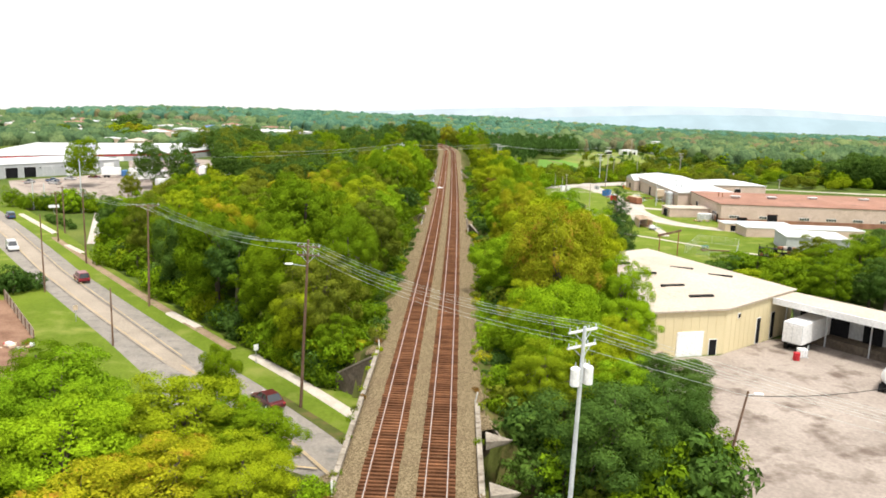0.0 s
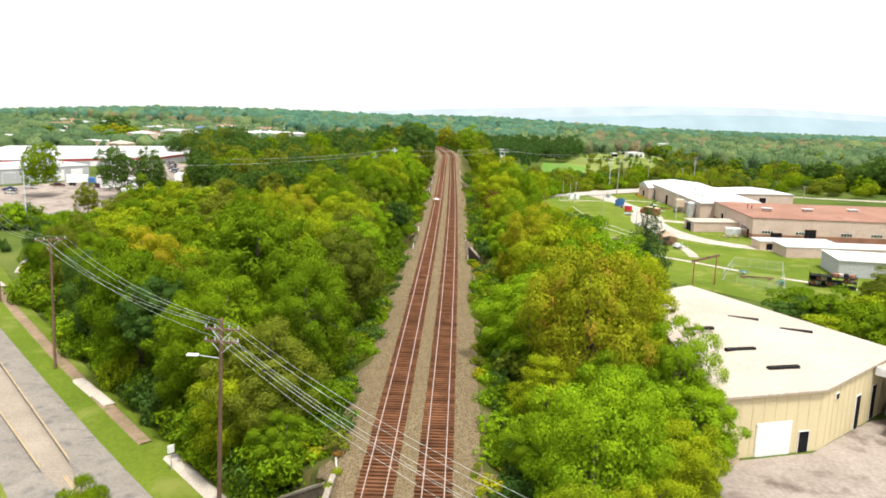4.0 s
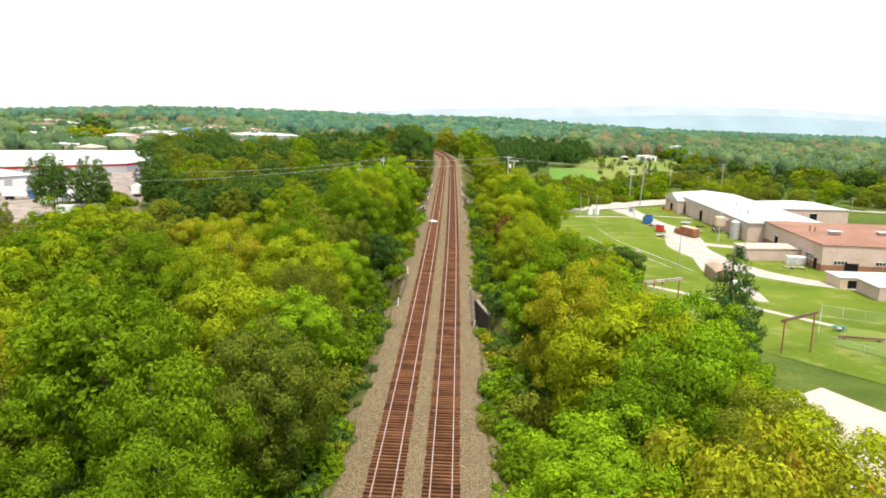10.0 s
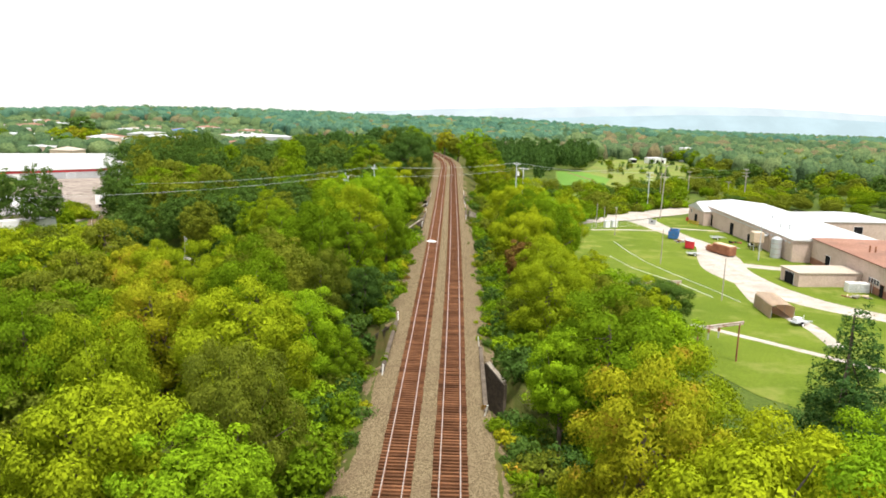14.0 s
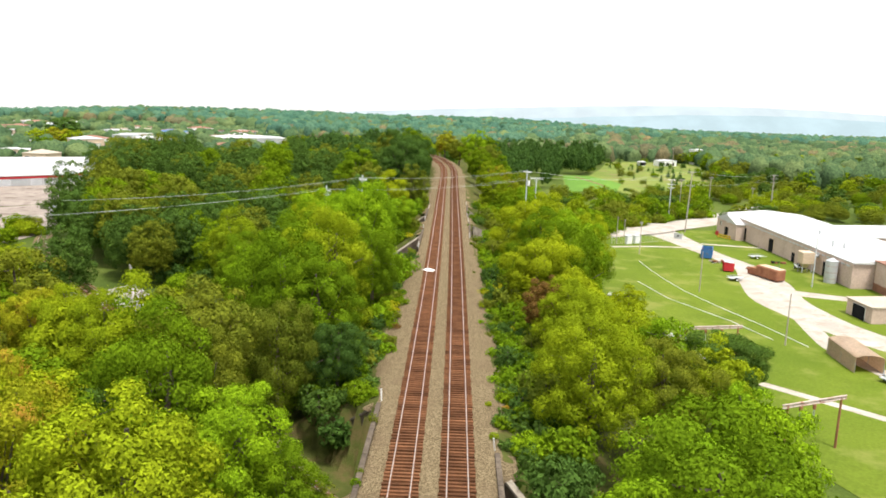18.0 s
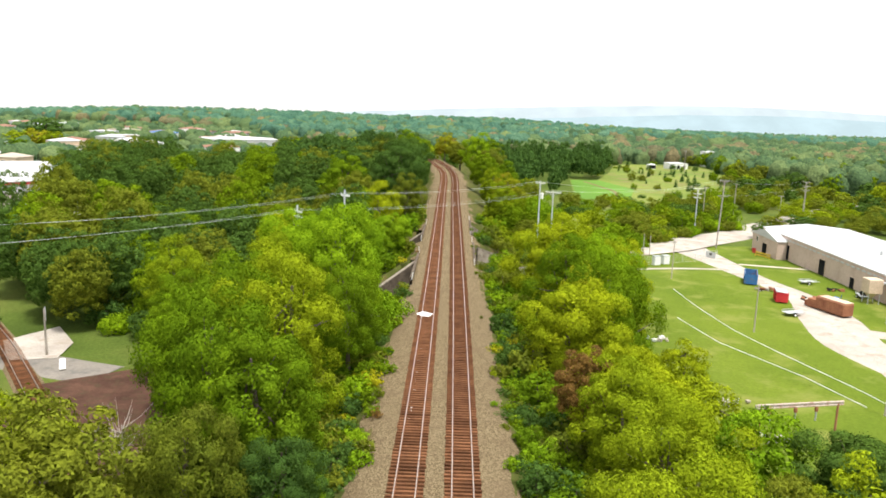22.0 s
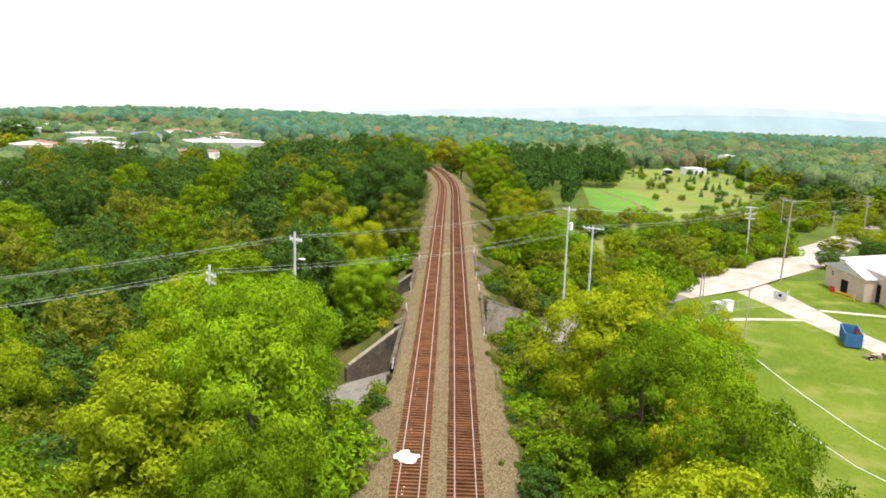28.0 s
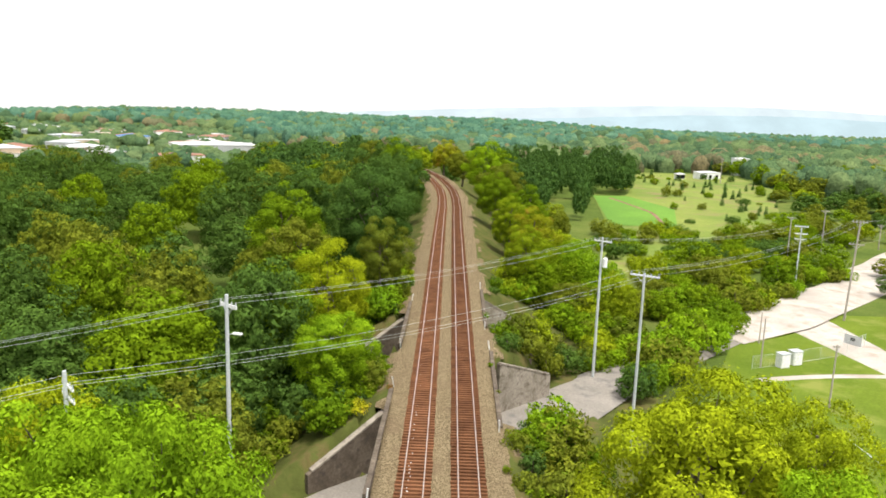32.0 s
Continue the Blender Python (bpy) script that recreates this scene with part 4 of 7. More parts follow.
far_woods("far_woods", 4, 400, (-160, 460), (720, 1050), (4, 6.5), (8, 13), FAR_WARM_HAZED, "woodland turning yellow and brown on the plain", open_far, 110)
far_woods("far_pine_woods", 5, 800, (-330, 260), (800, 1700), (4.5, 7), (13, 18), FAR_DARK_HAZED, "dark pine plantation along the bend of the railway, tinted for haze", lambda x, y: not inside(x, y, town) and x < 60 + (y - 800) * 0.25, 90)
far_woods("far_woods", 6, 2600, (-2600, 2600), (900, 3800), (8, 16), (10, 18), FAR_GREEN_HAZED, "distant woods reaching to the hills", lambda x, y: not inside(x, y, town), 80)
far_woods("far_woods", 7, 1200, (-2400, 2600), (850, 3000), (7, 14), (9, 16), FAR_WARM_HAZED, "distant woods with autumn tints", lambda x, y: not inside(x, y, town), 80)
far_woods("far_woods", 8, 1150, (-900, -120), (400, 1500), (4, 7.5), (5, 9), FAR_GREEN_HAZED, "scattered trees between the buildings of the town", lambda x, y: free(x, y) and ((x + 900) % 37 < 22 or y < 620 or x > -170 - (y - 620) * 0.3) and inside(x, y, town) and not inside(x, y, [(-110, 290), (-275, 310), (-290, 455), (-150, 530), (-100, 390)]), 110)


far_woods("far_pine_woods", 9, 1500, (-900, 1000), (1450, 2050), (9, 15), (12, 18), FAR_DARK_HAZED, "dark green woods on the far rise, tinted blue-green for haze", lambda x, y: not inside(x, y, town), 80)

# taller yellowing trees and a dark one standing out over the town
for x, y, r, top, leaf in ((-272, 617, 8, 13, YG), (-260, 616, 9, 14, TU), (-250, 615, 8, 13, YG), (-284, 628, 7, 11, YG), (-300, 700, 14, 19, DK), (-240, 560, 7, 10, G), (-215, 600, 7, 10, OL), (-330, 640, 7, 10, G)):
    plant("broadleaf_tree", DISTANT[int(r) % 4], x, y, r / 5.4, leaf, f"broad {WORDS[leaf]} tree standing above the town roofs", tall=top / (14 * r / 5.4), z=plain(x, y))


# ---- hills on the skyline, their haze painted as a glow ----
def ridge(name, dist, x0, x1, heights, colour, seed, label):
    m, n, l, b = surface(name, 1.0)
    # Black base and glowing colour: the haze over the hills is painted in.
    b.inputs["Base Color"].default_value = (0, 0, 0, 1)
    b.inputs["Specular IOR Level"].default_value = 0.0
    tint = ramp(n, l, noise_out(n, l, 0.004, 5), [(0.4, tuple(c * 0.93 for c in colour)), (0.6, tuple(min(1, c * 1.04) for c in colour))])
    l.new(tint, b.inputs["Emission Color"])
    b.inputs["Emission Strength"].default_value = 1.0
    rng = random.Random(seed)
    verts, faces = [], []
    n_ = 160
    for i in range(n_ + 1):
        x = x0 + (x1 - x0) * i / n_
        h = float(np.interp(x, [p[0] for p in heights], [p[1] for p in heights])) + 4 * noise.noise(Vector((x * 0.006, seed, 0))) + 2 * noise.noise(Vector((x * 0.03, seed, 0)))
        verts += [(x, dist - 250, -130), (x, dist - 60, h - 25), (x, dist, h)]
    for i in range(n_):
        for j in range(2):
            k = i * 3 + j
            faces.append((k, k + 3, k + 4, k + 1))
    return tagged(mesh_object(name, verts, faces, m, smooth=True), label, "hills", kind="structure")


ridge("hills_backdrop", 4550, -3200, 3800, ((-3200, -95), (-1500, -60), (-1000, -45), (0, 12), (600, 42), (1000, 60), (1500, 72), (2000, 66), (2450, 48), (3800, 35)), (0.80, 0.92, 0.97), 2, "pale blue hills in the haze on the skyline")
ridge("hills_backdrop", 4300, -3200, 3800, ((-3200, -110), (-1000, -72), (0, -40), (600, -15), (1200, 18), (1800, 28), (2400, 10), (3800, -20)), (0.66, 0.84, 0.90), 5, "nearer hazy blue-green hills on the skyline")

# ---- more materials ----
CREAM = weathered("cream_metal_siding", (0.62, 0.53, 0.33), (0.66, 0.57, 0.36), 0.15, 16.0, rough=0.75, bump=0.03)
ROOF_PALE = weathered("pale_metal_roof", (0.42, 0.355, 0.29), (0.48, 0.415, 0.345), 0.1, 3, rough=0.75, bump=0.1)
ROOF_WHITE = weathered("white_metal_roof", (0.48, 0.48, 0.48), (0.57, 0.57, 0.57), 0.08, 3, rough=0.5, bump=0.1)
ROOF_RED = weathered("red_brown_roofing", (0.26, 0.14, 0.10), (0.32, 0.18, 0.135), 0.08, 2, stain=(0.21, 0.125, 0.095), bump=0.2)
PINK_WALL = weathered("pinkish_painted_brick", (0.52, 0.40, 0.335), (0.60, 0.465, 0.395), 0.2, 4, stain=(0.46, 0.35, 0.29))
BRICK = weathered("brown_brick", (0.24, 0.12, 0.08), (0.33, 0.17, 0.11), 0.4, 6)
TAN_METAL = weathered("tan_metal", (0.56, 0.43, 0.31), (0.64, 0.50, 0.37), 0.3, 4, rough=0.6)
WHITE_PAINT = weathered("white_paint", (0.76, 0.76, 0.75), (0.83, 0.83, 0.82), 0.3, 4, rough=0.5, bump=0.05)
GREY_WALL = weathered("grey_white_siding", (0.40, 0.41, 0.42), (0.47, 0.48, 0.49), 0.1, 3, rough=0.7, bump=0.05)
RED_PAINT = weathered("red_paint", (0.42, 0.02, 0.03), (0.52, 0.035, 0.04), 0.4, 5, rough=0.5)
BLUE_PAINT = weathered("blue_paint", (0.035, 0.13, 0.33), (0.05, 0.18, 0.42), 0.4, 5, rough=0.5, stain=(0.10, 0.12, 0.18))
RUST = weathered("rusty_steel", (0.24, 0.10, 0.06), (0.34, 0.16, 0.09), 0.5, 6)
RUST_PALE = weathered("flaking_paint_over_rust", (0.42, 0.34, 0.30), (0.52, 0.44, 0.40), 0.6, 4, stain=(0.26, 0.12, 0.08))
# Near-black paint; in open bays and doorways it paints the unlit inside.
DARK = weathered("near_black_paint_and_interior_shade", (0.012, 0.012, 0.013), (0.02, 0.02, 0.022), 0.3, 4)
RUBBER = weathered("rubber", (0.018, 0.018, 0.018), (0.03, 0.03, 0.03), 1, 8)
STEEL = weathered("galvanised_steel", (0.46, 0.48, 0.50), (0.56, 0.58, 0.60), 0.5, 6, rough=0.5, metal=0.3)
POLE_WOOD = weathered("pole_wood", (0.15, 0.09, 0.06), (0.22, 0.14, 0.10), 0.6, 8)
POLE_GREY = weathered("weathered_pole_wood", (0.33, 0.29, 0.25), (0.42, 0.38, 0.33), 0.6, 8)
POLE_SILVER = weathered("silver_painted_pole", (0.46, 0.49, 0.50), (0.55, 0.57, 0.58), 0.6, 8, rough=0.6)
WIRE = weathered("aluminium_wire", (0.42, 0.45, 0.42), (0.52, 0.55, 0.52), 0.2, 4, rough=0.5)
WIRE_DARK = weathered("dark_cable", (0.03, 0.03, 0.03), (0.05, 0.05, 0.05), 0.2, 4)
LINE_YELLOW = weathered("faded_yellow_line", (0.40, 0.29, 0.15), (0.46, 0.35, 0.20), 0.5, 5)
LINE_WHITE = weathered("white_road_paint", (0.66, 0.66, 0.64), (0.76, 0.76, 0.74), 0.5, 5)
# Red earth, its colour taken darker for the shade of overhanging trees.
EARTH_SHADED = weathered("shade_darkened_red_earth", (0.06, 0.032, 0.024), (0.11, 0.06, 0.042), 0.3, 4, bump=0.7, stain=(0.07, 0.05, 0.03))
PATH_EARTH = weathered("trodden_earth", (0.21, 0.15, 0.10), (0.29, 0.21, 0.145), 0.4, 4, bump=0.5, stain=(0.15, 0.15, 0.06))
DRY_GRASS = weathered("rough_field_grass", (0.125, 0.18, 0.035), (0.20, 0.235, 0.055), 0.03, 1.5, bump=0.8, stain=(0.19, 0.155, 0.075))
FIELD_GREEN = weathered("fresh_green_field", (0.10, 0.20, 0.035), (0.13, 0.25, 0.04), 0.03, 1.5, bump=0.6)


def glass_material():
    m, n, l, b = surface("window_glass", 0.08)
    b.inputs["Base Color"].default_value = (0.03, 0.035, 0.04, 1)
    b.inputs["Specular IOR Level"].default_value = 0.6
    return m


GLASS = glass_material()


def car_paint(name, colour):
    m, n, l, b = surface(name, 0.3, 0.2)
    l.new(ramp(n, l, noise_out(n, l, 3.0, 4), [(0.4, tuple(c * 0.85 for c in colour)), (0.6, colour)]), b.inputs["Base Color"])
    b.inputs["Coat Weight"].default_value = 0.5
    return m


# ---- streets, yards and lawns ----
road1 = [(18, 25), (8, 38.5), (-11.5, 64.8), (-22.5, 77.5), (-30.7, 86.2), (-48.2, 106), (-67.2, 128), (-99, 168), (-140, 217), (-200, 286)]
street_z = lambda x, y: -5.95 if y < 90 else lerp(y, (90, 140, 300), (-5.95, -5.85, -6.7))
ribbon("street", road1, [10, 10, 10, 10, 10, 10, 10.5, 11, 12, 12], ASPHALT, "grey asphalt street passing under the railway", "road", 0.06, heights=street_z)
ribbon("turning_lane", [(-24, 79), (-30.7, 86.2), (-48.2, 106), (-67.2, 128), (-99, 168), (-140, 217)], [1.0, 2.4, 3.0, 3.2, 3.4, 3.4], ROAD_WORN, "tan worn middle lane of the street", "road", 0.10, heights=lambda x, y: street_z(x, y) + 0.16)
for off in (-0.12, 0.12):
    ribbon("centre_line", [(8 + off, 38.5), (-11.5 + off, 64.8), (-22.5 + off, 77.5), (-29 + off, 84.5)], 0.11, LINE_YELLOW, "faded double yellow centre line", "road marking", 0.09, 2.0, heights=lambda x, y: street_z(x, y) + 0.22)
ribbon("verge", [(-3.5, 70), (-13, 79), (-25.5, 90.9), (-43, 110.6), (-62, 132.7), (-92, 171), (-128, 214)], [9.5, 7, 5, 5, 6, 7, 7], LAWN, "grass verge with bare earth beside the street", "verge", 0.10, heights=street_z)
ribbon("worn_path", [(-25, 91.4), (-42.6, 111), (-61.6, 133.2), (-85, 162)], [1.5, 1.6, 1.6, 1.6], PATH_EARTH, "bare reddish earth path along the kerb", "path", 0.14, heights=lambda x, y: street_z(x, y) + 0.1)
ribbon("verge", [(-31, 72), (-47, 90), (-63.5, 108), (-91, 140), (-130, 186)], [10, 14, 16, 16, 18], LAWN, "green grass bank on the far side of the street", "verge", 0.05, heights=lambda x, y: street_z(x, y) + 0.1)
for line in ([(-6.2, 71), (-13.6, 80), (-21.8, 89)], [(-32, 99.5), (-38.6, 106.3)], [(-70.5, 145.5), (-77.8, 153.3)], [(-87, 166.5), (-110, 193)]):
    ribbon("sidewalk", line, 1.5, CURB, "pale concrete sidewalk slab beside the street", "sidewalk", 0.2, 1.5, heights=lambda x, y: street_z(x, y) + 0.12)
sheet("gravel_yard", [(-70, 160), (-76, 158), (-104, 222), (-78, 212)], GRAVEL, "pale gravel pull-off beside the street", "yard", 0.12)
sheet("parking_yard", [(-100, 225), (-130, 225), (-160, 272), (-137, 322), (-120, 345), (-96, 300)], LOT, "pale concrete parking yard of the garage", "yard", 0.12)
road3 = [(-70, 240), (-46, 231), (-30, 243), (-10.4, 265.8), (4.8, 284.1), (20, 303), (41, 326), (54, 340), (82, 368), (126, 422), (180, 482)]
under = lambda x, y: lerp(y, (235, 262, 300, 345, 372, 427), (-6.5, -6.95, -6.95, -7.9, -8.9, -9.6))
ribbon("road", road3[2:7], [8, 11.5, 11, 8.5, 8], ASPHALT, "grey road dipping under the railway bridge", "road", 0.07, heights=under)
ribbon("road", road3[6:], [9, 16, 14, 11, 8], GRAVEL, "sun-bleached pale road past the industrial yard", "road", 0.09, heights=lambda x, y: max(under(x, y), ground_z(x, y)))
ribbon("road", [(-75, 243), (-58, 236), (-46, 231.5), (-40, 229.8)], [8, 8, 8, 8], ASPHALT, "grey road over the siding's level crossing", "road", 0.1)
ribbon("stop_line", [(-47.6, 234.4), (-45.6, 230.6)], 0.7, LINE_WHITE, "white stop line before the level crossing", "road marking", 0.3, 1.0)
sheet("yard", [(-97, 302), (-120, 346), (-138, 324), (-168, 392), (-156, 420), (-118, 400), (-100, 350)], LOT, "worn dirt and concrete yard by the long warehouse", "yard", 0.1)
sheet("yard", [(25, 40), (60, 40), (72, 84), (56, 104), (46, 101), (36, 92), (26, 89), (22, 70)], LOT, "stained concrete yard of the warehouse", "yard", 0.06)
sheet("lawn", [(30, 296), (29, 270), (27, 245), (26, 215), (38, 178), (60, 150), (130, 150), (130, 225), (84, 240), (90, 345), (60, 345), (42, 322)], LAWN, "mown green lawn round the industrial buildings", "lawn", 0.05)
ribbon("drive", [(60, 344), (62, 318), (63, 300), (66.5, 285), (64, 270), (60.5, 256), (63, 240), (68, 227), (78, 216), (100, 213)], [15, 10, 7, 8, 13, 13, 10, 9, 7, 6], GRAVEL, "pale gravel drive between the lawns", "road", 0.12)
ribbon("drive", [(66, 262), (76, 258), (86, 256)], [6, 5, 5], GRAVEL, "pale gravel spur to the shed", "road", 0.11)
ribbon("drive", [(60, 244), (57, 226), (60, 212), (58, 200)], [4, 4, 3.5, 3], GRAVEL, "pale track past the shelter", "road", 0.115)
ribbon("footpath", [(40, 210), (56, 193), (66, 181), (80, 170)], 2.2, GRAVEL, "pale concrete footpath across the lawn", "path", 0.1)
ribbon("footpath", [(40, 306), (50, 309), (60, 310)], 2.0, GRAVEL, "pale path along the edge of the lawn", "path", 0.1)
ribbon("footpath", [(66, 318), (74, 316), (80, 314)], 2.0, CURB, "concrete path to the factory door", "path", 0.1)


def hose_line(line):
    """A thin pipe lying slack on the grass."""
    n = len(line) * 4
    k = np.linspace(0, len(line) - 1, n)
    xs, ys = np.interp(k, range(len(line)), [p[0] for p in line]), np.interp(k, range(len(line)), [p[1] for p in line])
    verts, faces = [], []
    for i in range(n):
        a, b = max(0, i - 1), min(n - 1, i + 1)
        side = Vector((ys[b] - ys[a], xs[a] - xs[b], 0)).normalized()
        for q in range(6):
            o = side * (0.045 * math.cos(q * math.pi / 3))
            verts.append((xs[i] + o.x, ys[i] + o.y, ground_z(xs[i], ys[i]) + 0.1 + 0.045 * math.sin(q * math.pi / 3)))
    for i in range(n - 1):
        faces += [(i * 6 + q, i * 6 + (q + 1) % 6, i * 6 + 6 + (q + 1) % 6, i * 6 + 6 + q) for q in range(6)]
    tagged(mesh_object("hose_line", verts, faces, WHITE_PAINT, smooth=True), "thin white pipe lying across the lawn", "pipe")


hose_line([(42.8, 288), (43.5, 275), (45, 262), (47.5, 252), (52, 237), (54, 228)])
hose_line([(38, 268), (40.5, 255), (47, 241), (50, 231)])
sheet("bare_ground", [(-46, 204), (-40, 198), (-22, 188), (-20, 206), (-22, 226), (-36, 233), (-46, 226)], EARTH_SHADED, "bare dark red earth beside the siding, darkened further for tree shade", "bare ground", 0.12)
for side in (-1, 1):
    edge = [(-30.7 + side * 0.85, 86.2 + side * 0.8), (-48.2 + side * 1.15, 106 + side * 1.0), (-67.2 + side * 1.2, 128 + side * 1.1), (-99 + side * 1.3, 168 + side * 1.1)]
    ribbon("lane_line", edge, 0.12, LINE_YELLOW, "faded yellow line along the turning lane", "road marking", 0.09, 2.0, heights=lambda x, y: street_z(x, y) + 0.42)
for k in range(5):
    ribbon("hatch_bar", [(-8.6 - k * 1.75, 60.3 + k * 2.2), (-11.2 - k * 1.75, 60.6 + k * 2.2)], 0.22, LINE_YELLOW, "faded yellow hatching bar on the street", "road marking", 0.09, 1.0, heights=lambda x, y: street_z(x, y) + 0.22)
sheet("gravel_patch", [(-59, 241), (-54, 233.5), (-48.5, 235), (-49.5, 241), (-55, 248)], GRAVEL, "pale gravel heaped beside the level crossing", "gravel", 0.16)
sheet("field", field, DRY_GRASS, "rough yellow-green field with scattered bushes", "field", 0.15, heights=plain)
sheet("field", fresh_field, FIELD_GREEN, "fresh green field beside the pines", "field", 0.3, heights=plain)
ribbon("field_track", [(66, 540), (72, 490), (68, 458)], 1.8, DIRT, "brown dirt track across the field", "path", 0.4, heights=plain)
ribbon("far_road", [(120, 345), (150, 362), (185, 352), (230, 345)], 7, GRAVEL, "pale road behind the factory", "road", 0.1)

# ---- bridges ----
POSTS = []
for (ax, ay), (bx, by), half, floor in CUTS:
    d = Vector((bx - ax, by - ay, 0)).normalized()
    mid_at = lambda x: ay + (x - ax) * (by - ay) / (bx - ax)
    reach = half / abs(d.x)
    br = thing("railway_bridge", (0, 0, 0), "stained concrete railway bridge carrying two tracks on ballast", "bridge", group="railway bridges")
    xl, xr = -5.25, 5.25
    cx = track_x((ay + by) / 2)
    plan = [(cx + xl, mid_at(xl) - reach - 1), (cx + xr, mid_at(xr) - reach - 1), (cx + xr, mid_at(xr) + reach + 1), (cx + xl, mid_at(xl) + reach + 1)]
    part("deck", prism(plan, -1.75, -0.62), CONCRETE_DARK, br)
    for x in (xl + 0.2, xr - 0.2):
        y0, y1 = mid_at(x) - reach - 2, mid_at(x) + reach + 2
        n = 7
        for k in range(n):
            a, b = y0 + (y1 - y0) * k / n, y0 + (y1 - y0) * (k + 1) / n
            high = 0.0 if ay < 100 else -0.12
            part("parapet_block", box((cx + x, (a + b) / 2, -0.42 + high + random.uniform(-0.02, 0.02)), (0.42, b - a - 0.05, 0.62), bevel=0.03), CONCRETE if ay < 100 else CONCRETE_DARK, br)
        POSTS += [(cx + x * 0.97, y0 - 0.8), (cx + x * 0.97, y1 + 0.8)]
    for s in (-1, 1):
        c = Vector((cx, mid_at(cx) + s * (half + 0.35) / abs(d.x), 0))
        turn = Matrix.Rotation(math.atan2(d.y, d.x), 4, "Z")
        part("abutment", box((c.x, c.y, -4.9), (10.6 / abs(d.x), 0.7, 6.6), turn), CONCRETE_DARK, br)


def wing_wall(a, za, b, zb, material, label):
    """A retaining wall whose top falls away from the bridge."""
    a, b = Vector((*a, 0)), Vector((*b, 0))
    d = (b - a).normalized()
    n = Vector((-d.y, d.x, 0)) * 0.25
    bm = bmesh.new()
    rows = []
    for p, z in ((a, za), (b, zb)):
        rows.append([bm.verts.new((p.x + s * n.x, p.y + s * n.y, h)) for s, h in ((-1, -8.5), (1, -8.5), (1, z), (-1, z))])
    for i in range(4):
        bm.faces.new((rows[0][i], rows[0][(i + 1) % 4], rows[1][(i + 1) % 4], rows[1][i]))
    bm.faces.new(rows[0][::-1])
    bm.faces.new(rows[1])
    w = thing("wing_wall", (0, 0, 0), label, "retaining wall", group="bridge wing walls")
    part("wall_face", bm, material, w)
    bm = bmesh.new()
    m = (a + b) / 2
    add_box(bm, (0, 0, 0), ((b - a).length, 0.62, 0.16))
    slope = math.atan2(zb - za, (b - a).length)
    bmesh.ops.transform(bm, matrix=Matrix.Translation((m.x, m.y, (za + zb) / 2 + 0.08)) @ Matrix.Rotation(math.atan2(d.y, d.x), 4, "Z") @ Matrix.Rotation(-slope, 4, "Y"), verts=bm.verts)
    part("coping", bm, CONCRETE, w)


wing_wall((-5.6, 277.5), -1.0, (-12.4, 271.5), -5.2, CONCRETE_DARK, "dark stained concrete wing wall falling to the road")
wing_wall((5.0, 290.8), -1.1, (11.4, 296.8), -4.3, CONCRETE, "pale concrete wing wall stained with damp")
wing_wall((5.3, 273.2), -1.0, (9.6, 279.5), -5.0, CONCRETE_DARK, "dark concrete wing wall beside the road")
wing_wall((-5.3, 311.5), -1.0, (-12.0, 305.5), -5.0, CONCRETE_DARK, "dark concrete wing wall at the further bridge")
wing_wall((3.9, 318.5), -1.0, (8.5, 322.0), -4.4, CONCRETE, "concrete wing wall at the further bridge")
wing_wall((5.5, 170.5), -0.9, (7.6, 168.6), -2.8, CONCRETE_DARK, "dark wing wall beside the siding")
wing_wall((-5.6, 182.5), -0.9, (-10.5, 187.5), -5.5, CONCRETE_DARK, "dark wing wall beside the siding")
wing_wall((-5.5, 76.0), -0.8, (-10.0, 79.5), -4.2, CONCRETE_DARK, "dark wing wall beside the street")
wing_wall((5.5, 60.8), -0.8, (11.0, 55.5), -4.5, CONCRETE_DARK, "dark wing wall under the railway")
for y in (57.5, 49.0):
    b = thing("bridge_bracket", (5.5, y, -1.2), "pale triangular concrete bracket on the bridge side", "bracket")
    bm = bmesh.new()
    v = [bm.verts.new(p) for p in ((0, -1, 0.3), (0, 1, 0.3), (2.2, 0, 0.1), (0, -1, -0.4), (0, 1, -0.4), (2.0, 0, -0.2))]
    for f in ((0, 2, 1), (3, 4, 5), (0, 1, 4, 3), (1, 2, 5, 4), (2, 0, 3, 5)):
        bm.faces.new([v[i] for i in f])
    part("bracket_body", bm, CONCRETE, b)
post0 = thing("marker_post", (0, 0, -60), "short white marker post at the edge of the ballast", "post", group="lineside posts")
part("post_body", box((0, 0, 0.55), (0.12, 0.05, 1.1), bevel=0.01), WHITE_PAINT, post0)
part("post_cap", box((0, 0, 1.13), (0.14, 0.07, 0.06)), WHITE_PAINT, post0)
post_rng = random.Random(4)
for x, y in POSTS[1:]:
    copy_thing(post0, pose(x, y, -0.5, post_rng.uniform(-14, 14), post_rng.uniform(-10, 10), post_rng.uniform(-40, 40)))
post0.matrix_world = pose(*POSTS[0], -0.5)

# ---- poles and wires ----
wire_ends = {}


